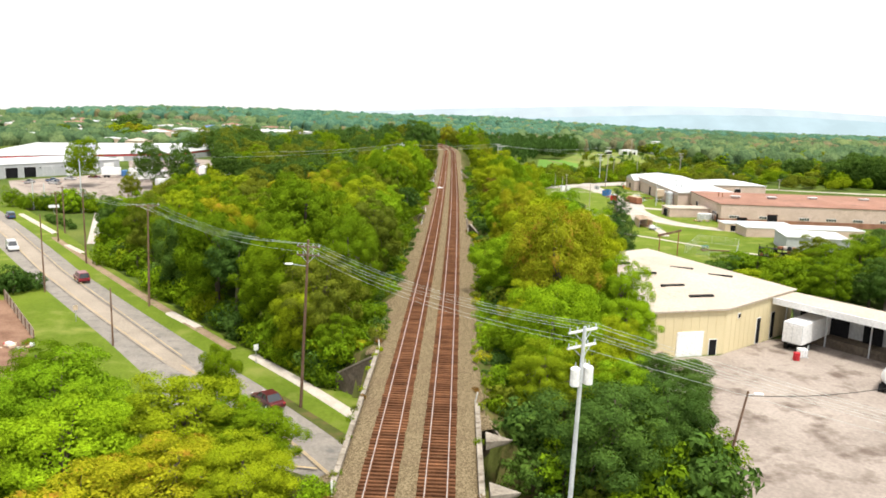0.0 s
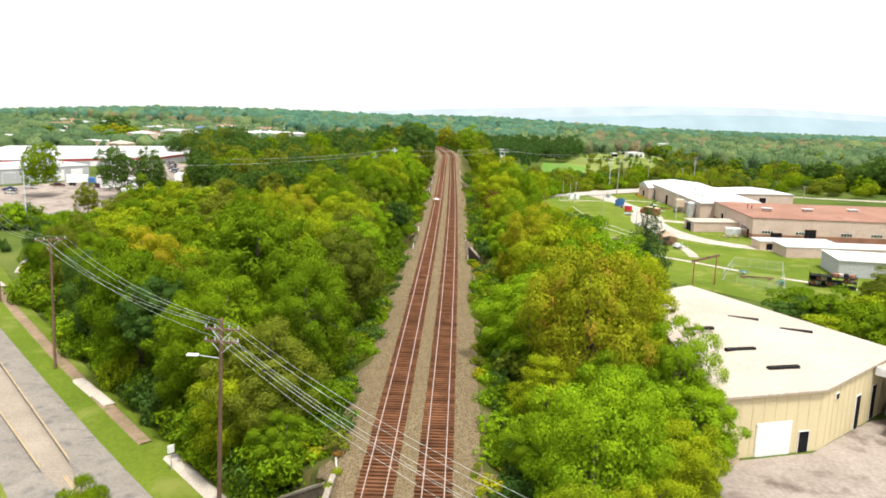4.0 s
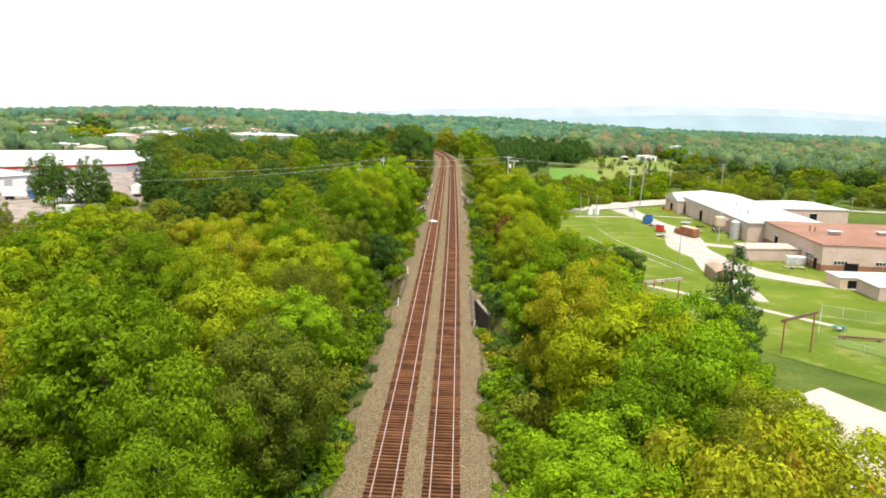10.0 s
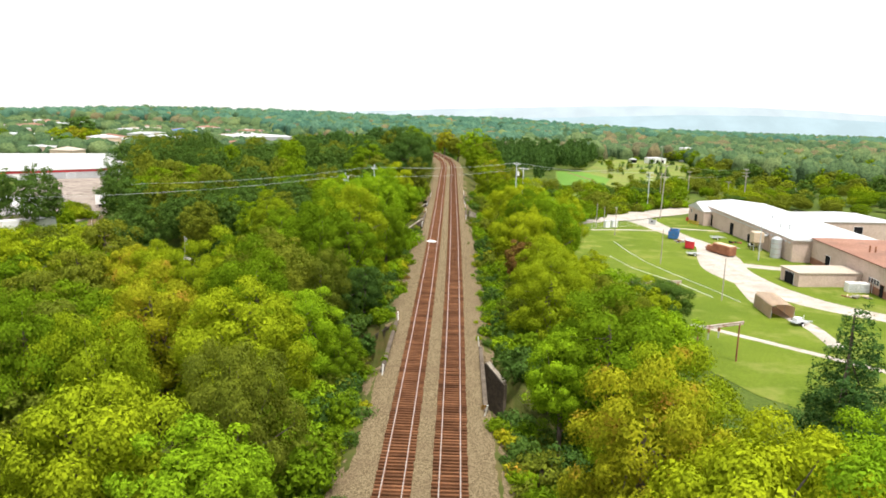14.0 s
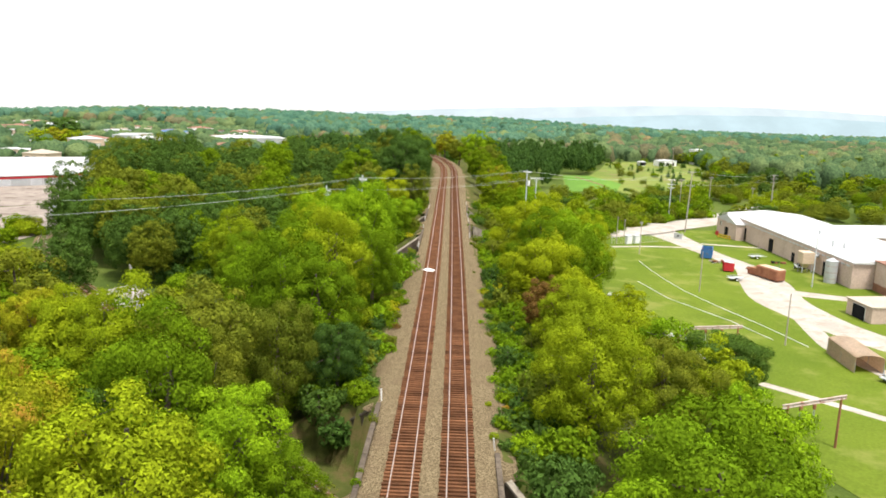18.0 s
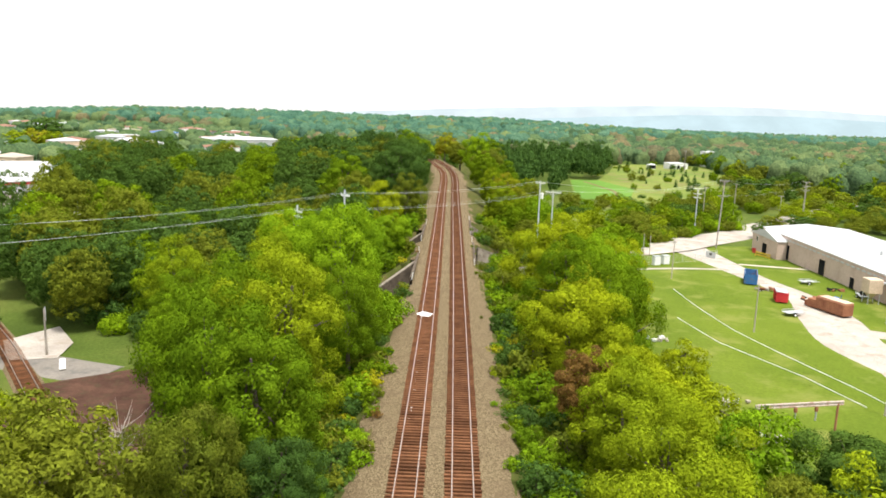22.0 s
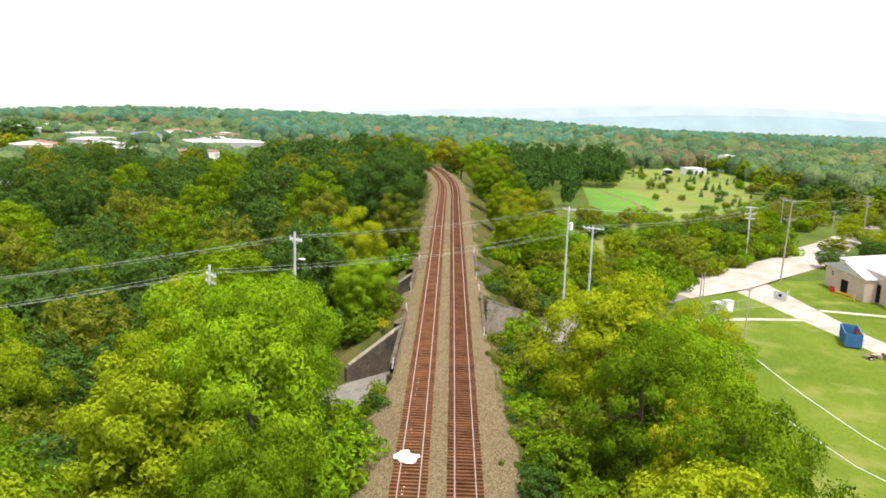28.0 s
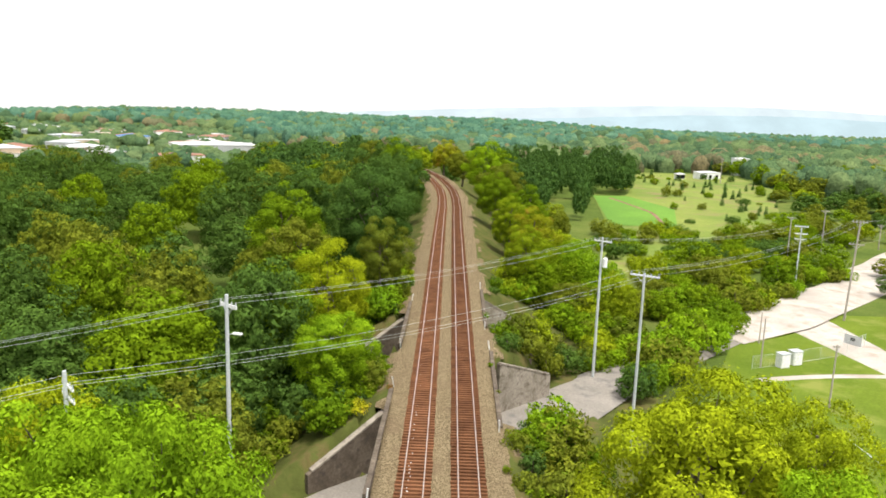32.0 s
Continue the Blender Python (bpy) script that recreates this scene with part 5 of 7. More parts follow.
def pole(name, x, y, top, material, label, arms=(), turn=0.0, foot=None, lean=(0, 0), r=0.17, cans=0, lamp=False, insulators=True, drop_lamp=1.6, reach_lamp=1.8):
    """A utility pole with crossarms (height below the top, length); turn: direction of the arms in degrees."""
    z0 = ground_z(x, y) if foot is None else foot
    p = thing(name, (x, y, z0), label, "utility pole", group="utility poles")
    h = top - z0
    tip = Vector((lean[0], lean[1], h))
    part("shaft", rod((0, 0, -0.4), tip, r, r * 0.62, 10), material, p)
    ends = []
    for drop, length in arms:
        at = tip * ((h - drop) / h)
        rot = Matrix.Rotation(radians(turn), 4, "Z")
        arm = part("crossarm", box(at + rot @ Vector((0, 0.14, 0)), (length, 0.11, 0.14), rot, 0.01), WHITE_PAINT if material is POLE_SILVER else material, p)
        for k in (-0.46, -0.2, 0.2, 0.46):
            e = at + rot @ Vector((length * k, 0.14, 0.07))
            if insulators:
                part("insulator", rod(e, e + Vector((0, 0, 0.22)), 0.06, 0.04, 6), STEEL, arm)
            ends.append(Vector((x, y, z0)) + e + Vector((0, 0, 0.24)))
        for k in (-0.3, 0.3):
            part("brace", rod(at + rot @ Vector((length * k, 0.14, -0.05)), at + Vector((0, 0, -0.75)), 0.025, 0.025, 5), STEEL, arm)
    for k in range(cans):
        a = radians(turn + 20 + 320 * k / max(1, cans - 1))
        c = tip * ((h - 3.2) / h) + Vector((math.cos(a) * 0.5, math.sin(a) * 0.5, 0))
        can = part("transformer", rod(c + Vector((0, 0, -0.55)), c + Vector((0, 0, 0.55)), 0.3, 0.3, 14), WHITE_PAINT, p, "pale grey transformer can")
        part("can_lid", rod(c + Vector((0, 0, 0.55)), c + Vector((0, 0, 0.66)), 0.31, 0.18, 14), WHITE_PAINT, can)
        part("bushing", rod(c + Vector((0, 0, 0.66)), c + Vector((0, 0, 0.95)), 0.05, 0.03, 6), STEEL, can)
    if lamp:
        at = tip * ((h - drop_lamp) / h)
        end = at + Matrix.Rotation(radians(turn + lamp), 4, "Z") @ Vector((reach_lamp, 0, 0.2))
        arm = part("lamp_arm", rod(at, end, 0.035, 0.03, 6), STEEL, p)
        part("lamp_head", box(end + Vector((0.0, 0, -0.03)), (0.75, 0.3, 0.16), Matrix.Rotation(radians(turn + lamp), 4, "Z"), 0.05), WHITE_PAINT, arm, "pale street lamp head")
    wire_ends[(name, round(x), round(y))] = ends
    return ends


W_ = "brown wooden utility pole with crossarms"
A = pole("utility_pole", -12.9, 74.2, 12.0, POLE_WOOD, "brown wooden utility pole with two crossarms and a street lamp", ((0.75, 2.3), (1.6, 2.3)), -6, -5.7, (1.2, -2.0), lamp=186, drop_lamp=2.7)
B = pole("utility_pole", 10.4, 45.6, 12.0, POLE_SILVER, "silver-grey utility pole with crossarms and transformer cans", ((0.3, 2.4), (1.3, 2.4)), 35, -4.8, (0.3, 0), 0.19, cans=3)
C = pole("utility_pole", -43.0, 109.6, 9.6, POLE_WOOD, W_, ((0.25, 3.2),), 35, -5.7, (0.4, 0))
Dp = pole("utility_pole", -65.8, 137, 7.6, POLE_WOOD, W_, ((0.3, 2.2),), 35, -5.7)
pole("wooden_post", -40.2, 91.3, 1.5, POLE_WOOD, "short dark wooden post at the roadside", (), 0, -5.9, r=0.13)
pole("wooden_post", -62.0, 115.6, 6.5, POLE_WOOD, "slim dark wooden pole on the grass bank", (), 0, -5.8, r=0.13)
for x, y, top in ((-81.5, 157, 4.8), (-86.3, 169, 4.6)):
    pole("utility_pole", x, y, top, POLE_WOOD, W_, ((0.3, 2.0),), 35, -6.0)
for x, y, top in ((-99.6, 204, 7.3), (-114, 206, 1.3), (-111.4, 207, 0.6)):
    pole("lamp_post", x, y, top, POLE_SILVER, "tall silver metal post by the junction", (), 0, -6.4, r=0.2)
pole("lamp_post", 26.1, 60.6, 2.8, POLE_WOOD, "leaning brown yard pole with a small lamp", (), 0, -4.6, (1.0, -0.4), 0.13, lamp=-10, drop_lamp=0.35, reach_lamp=0.9)
E_ = pole("utility_pole", -17.2, 265.5, 12.2, POLE_SILVER, "silver-grey utility pole with a white double crossarm", ((0.8, 2.0), (0.95, 2.0)), -38, -6.6, r=0.2, lamp=20, drop_lamp=3.1, reach_lamp=0.9)
F_ = pole("utility_pole", 18.0, 304.0, 11.2, POLE_SILVER, "silver-grey utility pole with a white crossarm", ((0.5, 2.4),), -38, -7.0, r=0.19, cans=1)
G_ = pole("utility_pole", 18.1, 282.6, 11.4, POLE_SILVER, "grey utility pole with a broad white crossarm", ((0.3, 2.9),), -30, -7.0, r=0.17)
K_ = pole("utility_pole", -21.5, 250.0, 11.6, POLE_SILVER, "grey utility pole with insulators on angled crossarms", ((0.9, 2.0), (1.6, 2.2)), -48, -6.6, r=0.18)
pole("utility_pole", -50.4, 236.0, -0.6, POLE_GREY, "grey wooden pole with an angled crossarm by the level crossing", ((0.4, 2.6), (1.3, 2.2)), -60, -6.5, r=0.16)
H_ = pole("utility_pole", 70.0, 365.0, 5.0, POLE_SILVER, "grey utility pole with three crossarms beside the road", ((0.2, 2.6), (1.7, 2.4), (2.8, 2.2)), -20, -8.6)
I_ = pole("utility_pole", 68.6, 341.5, 9.5, POLE_GREY, "tall weathered utility pole with crossarms at the road junction", ((0.3, 2.4), (4.2, 2.4)), -20, -8.0, (0.6, 0), 0.2)
J_ = pole("utility_pole", 120.4, 408.6, 4.3, POLE_GREY, "far weathered utility pole with many crossarms", ((0.2, 2.4), (1.6, 2.4), (3.0, 2.4)), -20, -9.0, r=0.25)
pole("utility_pole", 119.4, 425, -2.4, POLE_GREY, "far weathered utility pole", ((0.3, 1.8),), -20, -9.5)
for x, y, top in ((48.0, 261.0, 0.4), (44.9, 297.1, 0.6), (42.4, 311.7, -0.4), (50.8, 228.6, 0.4), (47.0, 324.1, -2.8)):
    pole("wooden_post", x, y, top, POLE_GREY, "slim grey wooden pole standing on the lawn", ((0.3, 0.9),) if top > 0.5 else (), 0, None, r=0.12, insulators=False)
pole("lamp_post", 72.6, 268.3, 2.8, POLE_SILVER, "white metal lamp post beside the factory", (), 0, None, r=0.14, lamp=200)
pole("utility_pole", 144.0, 632, 3, POLE_GREY, "far pole with a floodlight in the field", ((0.3, 2.4),), 0, -10, r=0.2)
for x, y, top in ((150, 352, -3), (84, 402, 2), (100, 418, 2)):
    pole("utility_pole", x, y, top, POLE_GREY, "far weathered utility pole", ((0.3, 2.0),), -30, None, r=0.16)


def wire(a, b, sag, material=WIRE, r=0.009):
    a, b = Vector(a), Vector(b)
    cu = bpy.data.curves.new("wire", "CURVE")
    cu.dimensions, cu.bevel_depth, cu.bevel_resolution = "3D", r, 1
    sp = cu.splines.new("POLY")
    sp.points.add(15)
    for i in range(16):
        k = i / 15
        p = a.lerp(b, k) - Vector((0, 0, 4 * sag * k * (1 - k)))
        sp.points[i].co = (*p, 1)
    cu.materials.append(material)
    return tagged(new("power_line", cu), "thin overhead power line sagging between poles", "power line", "power lines")


def string(a, b, pairs, sag, material=WIRE):
    for i, j in pairs:
        if i < len(a) and j < len(b):
            o = wire(a[i], b[j], sag, material)
            o["group"] = "overhead lines"


string(A, B, ((0, 0), (1, 1), (2, 2), (3, 3), (5, 5), (6, 6)), 1.0)
string(A, C, ((0, 0), (1, 1), (2, 2), (3, 3), (5, 1)), 1.2)
string(C, Dp, ((0, 0), (1, 1), (2, 2), (3, 3)), 1.0)
far_right = [Vector((52 + k * 0.5, 26 - k * 0.5, 8.0)) for k in range(8)]
string(B, far_right, ((0, 0), (1, 1), (2, 2), (3, 3), (4, 5), (7, 7)), 0.9)
string(E_, F_, ((0, 0), (1, 1), (3, 3)), 0.8)
string(K_, G_, ((0, 0), (2, 2), (3, 3)), 1.0)
far_left = [Vector((-62 + k * 0.5, 238 + k * 0.4, 9.0)) for k in range(8)]
string(E_, far_left, ((0, 0), (1, 1), (3, 3)), 0.8)
string(K_, [Vector((-70, 216 + k, 8.5)) for k in range(8)], ((0, 0), (2, 2), (3, 3)), 0.8)
string(F_, H_, ((0, 0), (1, 1), (3, 3)), 1.2)
string(G_, I_, ((0, 0), (1, 1), (3, 3)), 1.4)
string(I_, J_, ((0, 0), (3, 3), (4, 4), (7, 7)), 1.2)
wire(Vector((27.0, 60.2, 2.4)), Vector((56, 70, 4.0)), 1.4, WIRE_DARK, 0.03)["group"] = "overhead lines"

# ---- siding ----
siding = [Vector(p) for p in ((14, 156), (-5, 172), (-20, 190), (-34, 208.5), (-44.5, 222.5), (-58, 240), (-74, 258), (-91, 283), (-108, 325), (-116, 360))]


ribbon("siding_bed", [tuple(p) for p in siding], 4.2, BALLAST, "grey stone bed of a single railway siding", "ballast", 0.1)
sd = thing("railway_siding", (0, 0, 0), "single rusty siding track curving away through the trees", "railway track")
pts = []
for i in range(len(siding) - 1):
    n = max(1, int((siding[i + 1] - siding[i]).length / 0.56))
    pts += [siding[i].lerp(siding[i + 1], k / n) for k in range(n)]
xs, ys = np.array([p.x for p in pts]), np.array([p.y for p in pts])
for _ in range(60):
    xs[1:-1], ys[1:-1] = (xs[:-2] + xs[2:]) / 2, (ys[:-2] + ys[2:]) / 2
tie_me = bpy.data.meshes.new("tie")
bm = box((0, 0, 0), (2.5, 0.23, 0.16), bevel=0.015)
bm.to_mesh(tie_me)
bm.free()
tie_me.materials.append(TIE_WOOD)
rails = {-0.75: [], 0.75: []}
for i in range(1, len(xs) - 1):
    dx, dy = xs[i + 1] - xs[i - 1], ys[i + 1] - ys[i - 1]
    m = math.hypot(dx, dy)
    nx, ny = dy / m, -dx / m
    z = ground_z(xs[i], ys[i]) + 0.14
    if i % 1 == 0 and i < 260:
        o = new("tie", tie_me)
        o.parent = sd
        o.matrix_basis = pose(xs[i], ys[i], z, 0, 0, math.degrees(math.atan2(ny, nx)))
    for s in rails:
        rails[s].append((xs[i] + nx * s, ys[i] + ny * s, z + 0.14))
for s, line in rails.items():
    cu = bpy.data.curves.new("rail", "CURVE")
    cu.dimensions, cu.bevel_depth, cu.bevel_resolution = "3D", 0.06, 0
    sp = cu.splines.new("POLY")
    sp.points.add(len(line) - 1)
    for q, p in zip(sp.points, line):
        q.co = (*p, 1)
    cu.materials.append(RAIL_STEEL)
    o = new("rail", cu)
    o.parent = sd

# ---- buildings ----
def building(name, plan, z0, z1, wall_mat, roof_mat, label, rise=0.0, ridge=None, eave=0.35, band=None, cat="building", ribs=0.0):
    """Walls one by one over a plan (counter-clockwise), and a roof: low pitched over a ridge line, or a slab."""
    b = thing(name, (0, 0, 0), label, cat)
    n = len(plan)
    walls = []
    for i in range(n):
        a, c = Vector((*plan[i], 0)), Vector((*plan[(i + 1) % n], 0))
        d = (c - a).normalized()
        turn = Matrix.Rotation(math.atan2(d.y, d.x), 4, "Z")
        m = (a + c) / 2 + turn @ Vector((0, 0.15, 0))
        L = (c - a).length
        w = part("wall", box((m.x, m.y, (z0 + z1) / 2), (L - 0.01, 0.3, z1 - z0), turn), wall_mat, b)
        walls.append((w, a, d, L, turn))
        if band:
            part("base_band", box((m.x - turn[0][1] * 0.17, m.y - turn[1][1] * 0.17, z0 + band[0] / 2), (L, 0.06, band[0]), turn), band[1], w, "brown brick base course")
        if ribs:
            k = 1
            while k * ribs < L:
                p = a + d * (k * ribs) + turn @ Vector((0, -0.02, 0))
                part("wall_rib", box((p.x, p.y, (z0 + z1) / 2), (0.06, 0.03, z1 - z0 - 0.02), turn), wall_mat, w)
                k += 1
    c = Vector((sum(p[0] for p in plan) / n, sum(p[1] for p in plan) / n, 0))
    out = [c + (Vector((*p, 0)) - c) * (1 + eave / max(3, (Vector((*p, 0)) - c).length)) for p in plan]
    bm = bmesh.new()
    low = [bm.verts.new((p.x, p.y, z1 - 0.02)) for p in out]
    mid = [bm.verts.new((p.x, p.y, z1 + 0.18)) for p in out]
    for i in range(n):
        j = (i + 1) % n
        bm.faces.new((low[i], low[j], mid[j], mid[i]))
    bm.faces.new(low[::-1])
    if ridge:
        r = [bm.verts.new((x, y, z1 + rise)) for x, y in ridge]
        # the ridge joins the middles of sides 3-0 and 1-2 of a four-sided plan
        bm.faces.new((mid[0], mid[1], r[1], r[0]))
        bm.faces.new((mid[2], mid[3], r[0], r[1]))
        bm.faces.new((mid[1], mid[2], r[1]))
        bm.faces.new((mid[3], mid[0], r[0]))
    else:
        t = bm.verts.new((c.x, c.y, z1 + 0.18 + rise))
        for i in range(n):
            bm.faces.new((mid[i], mid[(i + 1) % n], t))
    roof = part("roof", bm, roof_mat, b)
    return b, walls, roof


def on_wall(wall, s, z, w, h, material, name, deep=0.08, frame=None, label="", rows=0):
    """A door, window or vent set on the outer face of a wall, with its frame; openings get a dark panel for the shade
    inside.
    """
    ob, a, d, L, turn = wall
    p = a + d * s
    f = part(name, box((p.x - turn[0][1] * deep / 2, p.y - turn[1][1] * deep / 2, z + h / 2), (w + 0.16, deep, h + 0.16), turn, 0.01), frame or WHITE_PAINT, ob, label)
    q = p + turn @ Vector((0, -deep - 0.015, 0))
    inner = "pane" if material is GLASS else "leaf_panel"
    if rows:
        for k in range(rows):
            part(inner, box((q.x, q.y, z + h * (k + 0.5) / rows), (w, 0.05, h / rows - 0.03), turn, 0.005), material, f)
    else:
        part(inner, box((q.x, q.y, z + h / 2), (w, 0.05, h), turn), material, f)
    return f


# cream warehouse beside the first bridge
wh, ww, wr = building("warehouse", [(26.2, 89.6), (36.8, 92.8), (50.3, 105.2), (36.5, 133), (27, 126)], -4.8, 1.3, CREAM, ROOF_PALE, "cream metal-clad warehouse with a pale low roof and roller door", rise=0.9, ribs=1.2)
on_wall(ww[0], 6.0, -4.6, 3.6, 3.2, WHITE_PAINT, "roller_door", label="white sectional roller door", rows=5)
on_wall(ww[0], 9.3, -4.6, 1.0, 2.1, DARK, "side_door", label="dark grey steel door")
on_wall(ww[1], 3.0, -0.2, 0.5, 0.5, DARK, "wall_vent")
on_wall(ww[1], 8.5, -4.6, 0.9, 3.4, DARK, "side_door", label="dark narrow door")
on_wall(ww[1], 12.5, -4.6, 0.9, 3.6, DARK, "side_door", label="dark narrow door")
for x, y, t in ((30, 108, 14), (32.3, 101.8, 14), (34.8, 97.2, 14), (37, 114, -16), (41.5, 110, -16), (28, 116, 14)):
    part("skylight", box((x, y, 2.42 - 0.045 * Vector((x - 31, y - 109)).length), (3.4, 0.5, 0.3), Matrix.Rotation(radians(t), 4, "Z"), 0.02), RUBBER, wr, "narrow dark roof vent strip")
# loading canopy and dock
dk = thing("loading_dock", (0, 0, 0), "loading dock under a pale flat canopy on posts", "loading dock")
part("canopy_roof", prism([(45.6, 100.6), (60.5, 82.3), (64.8, 86.2), (50.2, 104.6)], 0.75, 1.15), ROOF_PALE, dk)
part("fascia", prism([(45.5, 100.5), (60.4, 82.2), (60.5, 82.3), (45.6, 100.6)], 0.35, 1.2), WHITE_PAINT, dk)
part("back_wall", prism([(50.4, 104.8), (65.0, 86.4), (65.4, 86.7), (50.8, 105.1)], -4.7, 0.8), GREY_WALL, dk)
part("dock_platform", prism([(48.3, 102.8), (62.6, 84.8), (64.9, 86.6), (50.5, 104.7)], -4.7, -3.5), CONCRETE_DARK, dk)
for k in range(5):
    q = k / 4
    part("canopy_post", rod((48.4 + 14.0 * q, 102.5 - 17.6 * q, -4.7), (48.4 + 14.0 * q, 102.5 - 17.6 * q, 0.8), 0.1, 0.1, 8), STEEL, dk)
    part("dock_door", box((50.2 + 13.2 * (q * 0.8 + 0.1), 104.2 - 16.9 * (q * 0.8 + 0.1), -2.2), (2.4, 0.12, 2.5), Matrix.Rotation(radians(-51.5), 4, "Z")), DARK, dk)

# factory group on the lawn
mf, mw, mr = building("factory", [(83, 232), (165, 230), (168, 268), (84.5, 268)], -7.5, -1.6, PINK_WALL, ROOF_RED, "long pinkish factory with a red-brown flat roof and brick base", rise=0.7, band=(1.6, BRICK))
for s, w in ((3.0, 2.6), (12, 2.8), (24, 3.6), (32, 3.6), (40, 3.6), (48, 3.6), (56, 3.6)):
    for k in range(4):
        on_wall(mw[0], s + k * 0.75, -5.6, 0.6, 0.7, GLASS, "window", 0.05)
for s, w, h in ((6.5, 3.0, 2.0), (15.5, 3.0, 3.2), (52, 3.0, 3.2)):
    on_wall(mw[0], s, -7.4, w, h, DARK, "doorway", frame=BRICK)
on_wall(mw[3], 33.0, -7.4, 1.4, 2.4, DARK, "doorway", frame=BRICK)
for k in range(4):
    on_wall(mw[3], 28 + k * 1.1, -5.4, 0.8, 0.9, GLASS, "window", 0.05)
on_wall(mw[3], 9.0, -7.2, 2.2, 3.2, DARK, "doorway")
for x, y in ((92, 246), (104, 247), (118, 249), (135, 250), (152, 247)):
    v = part("roof_vent", box((x, y, -0.7), (2.6, 1.5, 0.5), None, 0.05), RUST_PALE, mr, "pale metal roof ventilator")
    part("vent_cap", box((x, y, -0.35), (3.0, 1.9, 0.12), None, 0.03), ROOF_WHITE, v)
part("roof_pipe", rod((88, 250, -1.2), (88, 250, 0.2), 0.18, 0.18, 8), RUST, mr)
part("roof_pipe", rod((89.2, 250, -1.2), (89.2, 250, 0.0), 0.18, 0.18, 8), RUST, mr)
hl, hw, hr = building("factory_hall", [(80.2, 268.3), (102, 268.3), (102, 341), (80.2, 341)], -7.8, -2.3, PINK_WALL, ROOF_WHITE, "long pinkish factory hall under a white metal roof", rise=1.3, ridge=((91.1, 268.3), (91.1, 341)))
for s, w, h in ((15, 2.6, 3.4), (33, 2.6, 3.4), (46, 1.6, 2.4), (62, 2.6, 3.4)):
    on_wall(hw[3], s, -7.6, w, h, DARK, "doorway", frame=TAN_METAL)
for k in range(34):
    z = hw[3]
    on_wall(z, 1.5 + k * 2.1, -3.2, 1.5, 0.35, STEEL, "wall_panel", 0.04, frame=PINK_WALL)
for x, y in ((84, 285), (85, 282), (88, 300)):
    part("roof_stack", rod((x, y, -2.3), (x, y, -0.4), 0.25, 0.25, 8), STEEL, hr, "grey steel flue")
du = thing("dust_collector", (77.6, 283, ground_z(78, 283)), "tan metal dust collector beside the hall wall", "machine")
for i, (dx, dy) in enumerate(((-1, -1), (1, -1), (-1, 1), (1, 1))):
    part("leg", rod((dx, dy, 0), (dx, dy, 2), 0.08), STEEL, du)
part("hopper", rod((0, 0, 1.0), (0, 0, 2.2), 0.3, 1.5, 4), TAN_METAL, du)
part("casing", box((0, 0, 3.4), (2.6, 2.6, 2.6), None, 0.08), TAN_METAL, du)
part("duct", rod((1.2, 0, 3.8), (2.7, 0, 3.8), 0.35), STEEL, du)
sl = thing("silo", (78.6, 273.5, ground_z(78.6, 273.5)), "grey cylindrical metal silo against the hall", "silo")
part("tank", rod((0, 0, 0), (0, 0, 4.6), 1.2, 1.2, 18), STEEL, sl)
part("cone_roof", rod((0, 0, 4.6), (0, 0, 5.2), 1.25, 0.2, 18), STEEL, sl)
for k in range(3):
    part("hoop", rod((0, 0, 0.9 + 1.3 * k), (0, 0, 1.0 + 1.3 * k), 1.24, 1.24, 18), RUST_PALE, sl)
gb, gw, gr = building("gable_block", [(77.8, 326), (94, 326), (94, 341.5), (77.8, 341.5)], -8.0, -3.6, PINK_WALL, ROOF_WHITE, "pinkish gabled end block with a white roof", rise=2.0, ridge=((77.5, 333.8), (94, 333.8)))
bm = bmesh.new()
v = [bm.verts.new(p) for p in ((77.75, 326, -3.62), (77.75, 341.5, -3.62), (77.75, 333.8, -1.75))]
bm.faces.new(v)
r_ = bmesh.ops.extrude_face_region(bm, geom=bm.faces[:])
bmesh.ops.translate(bm, vec=(0.25, 0, 0), verts=[x for x in r_["geom"] if isinstance(x, bmesh.types.BMVert)])
part("gable", bm, PINK_WALL, gb)
on_wall(gw[3], 8.2, -7.8, 2.6, 2.6, DARK, "doorway", frame=TAN_METAL)
on_wall(gw[3], 3.2, -5.4, 0.8, 1.1, GLASS, "window")
on_wall(gw[3], 8.0, -3.9, 1.1, 1.0, TAN_METAL, "wall_vent")
wg, wgw, wgr = building("factory_wing", [(100, 303), (125.5, 306), (123, 325), (99, 322)], -8, -2.4, PINK_WALL, ROOF_WHITE, "factory wing with a broad white gabled roof", rise=1.6)
on_wall(wgw[0], 14, -6.6, 2.6, 3.0, DARK, "doorway", frame=WHITE_PAINT)
an, aw, ar = building("low_shed", [(70.2, 241.5), (85, 243.5), (84.2, 251), (69.6, 248.6)], -7.5, -4.6, PINK_WALL, ROOF_PALE, "low pinkish shed with a rusting flat roof and open end", rise=0.2)
on_wall(aw[3], 3.6, -7.4, 3.4, 2.4, DARK, "open_end", frame=WHITE_PAINT)
ac = thing("air_unit", (80.5, 239, ground_z(80, 239)), "white double air-conditioning unit on posts", "air conditioner")
for k in (-1.1, 1.1):
    u = part("casing", box((k, 0, 1.0), (2.0, 1.7, 1.9), None, 0.06), WHITE_PAINT, ac)
    for j in range(5):
        part("louvre", box((k, -0.88, 0.4 + j * 0.3), (1.7, 0.06, 0.1)), STEEL, u)
for k in (2.6, 4.4):
    part("post", rod((k, -0.6, 0), (k, -0.6, 2.2), 0.06), WHITE_PAINT, ac)
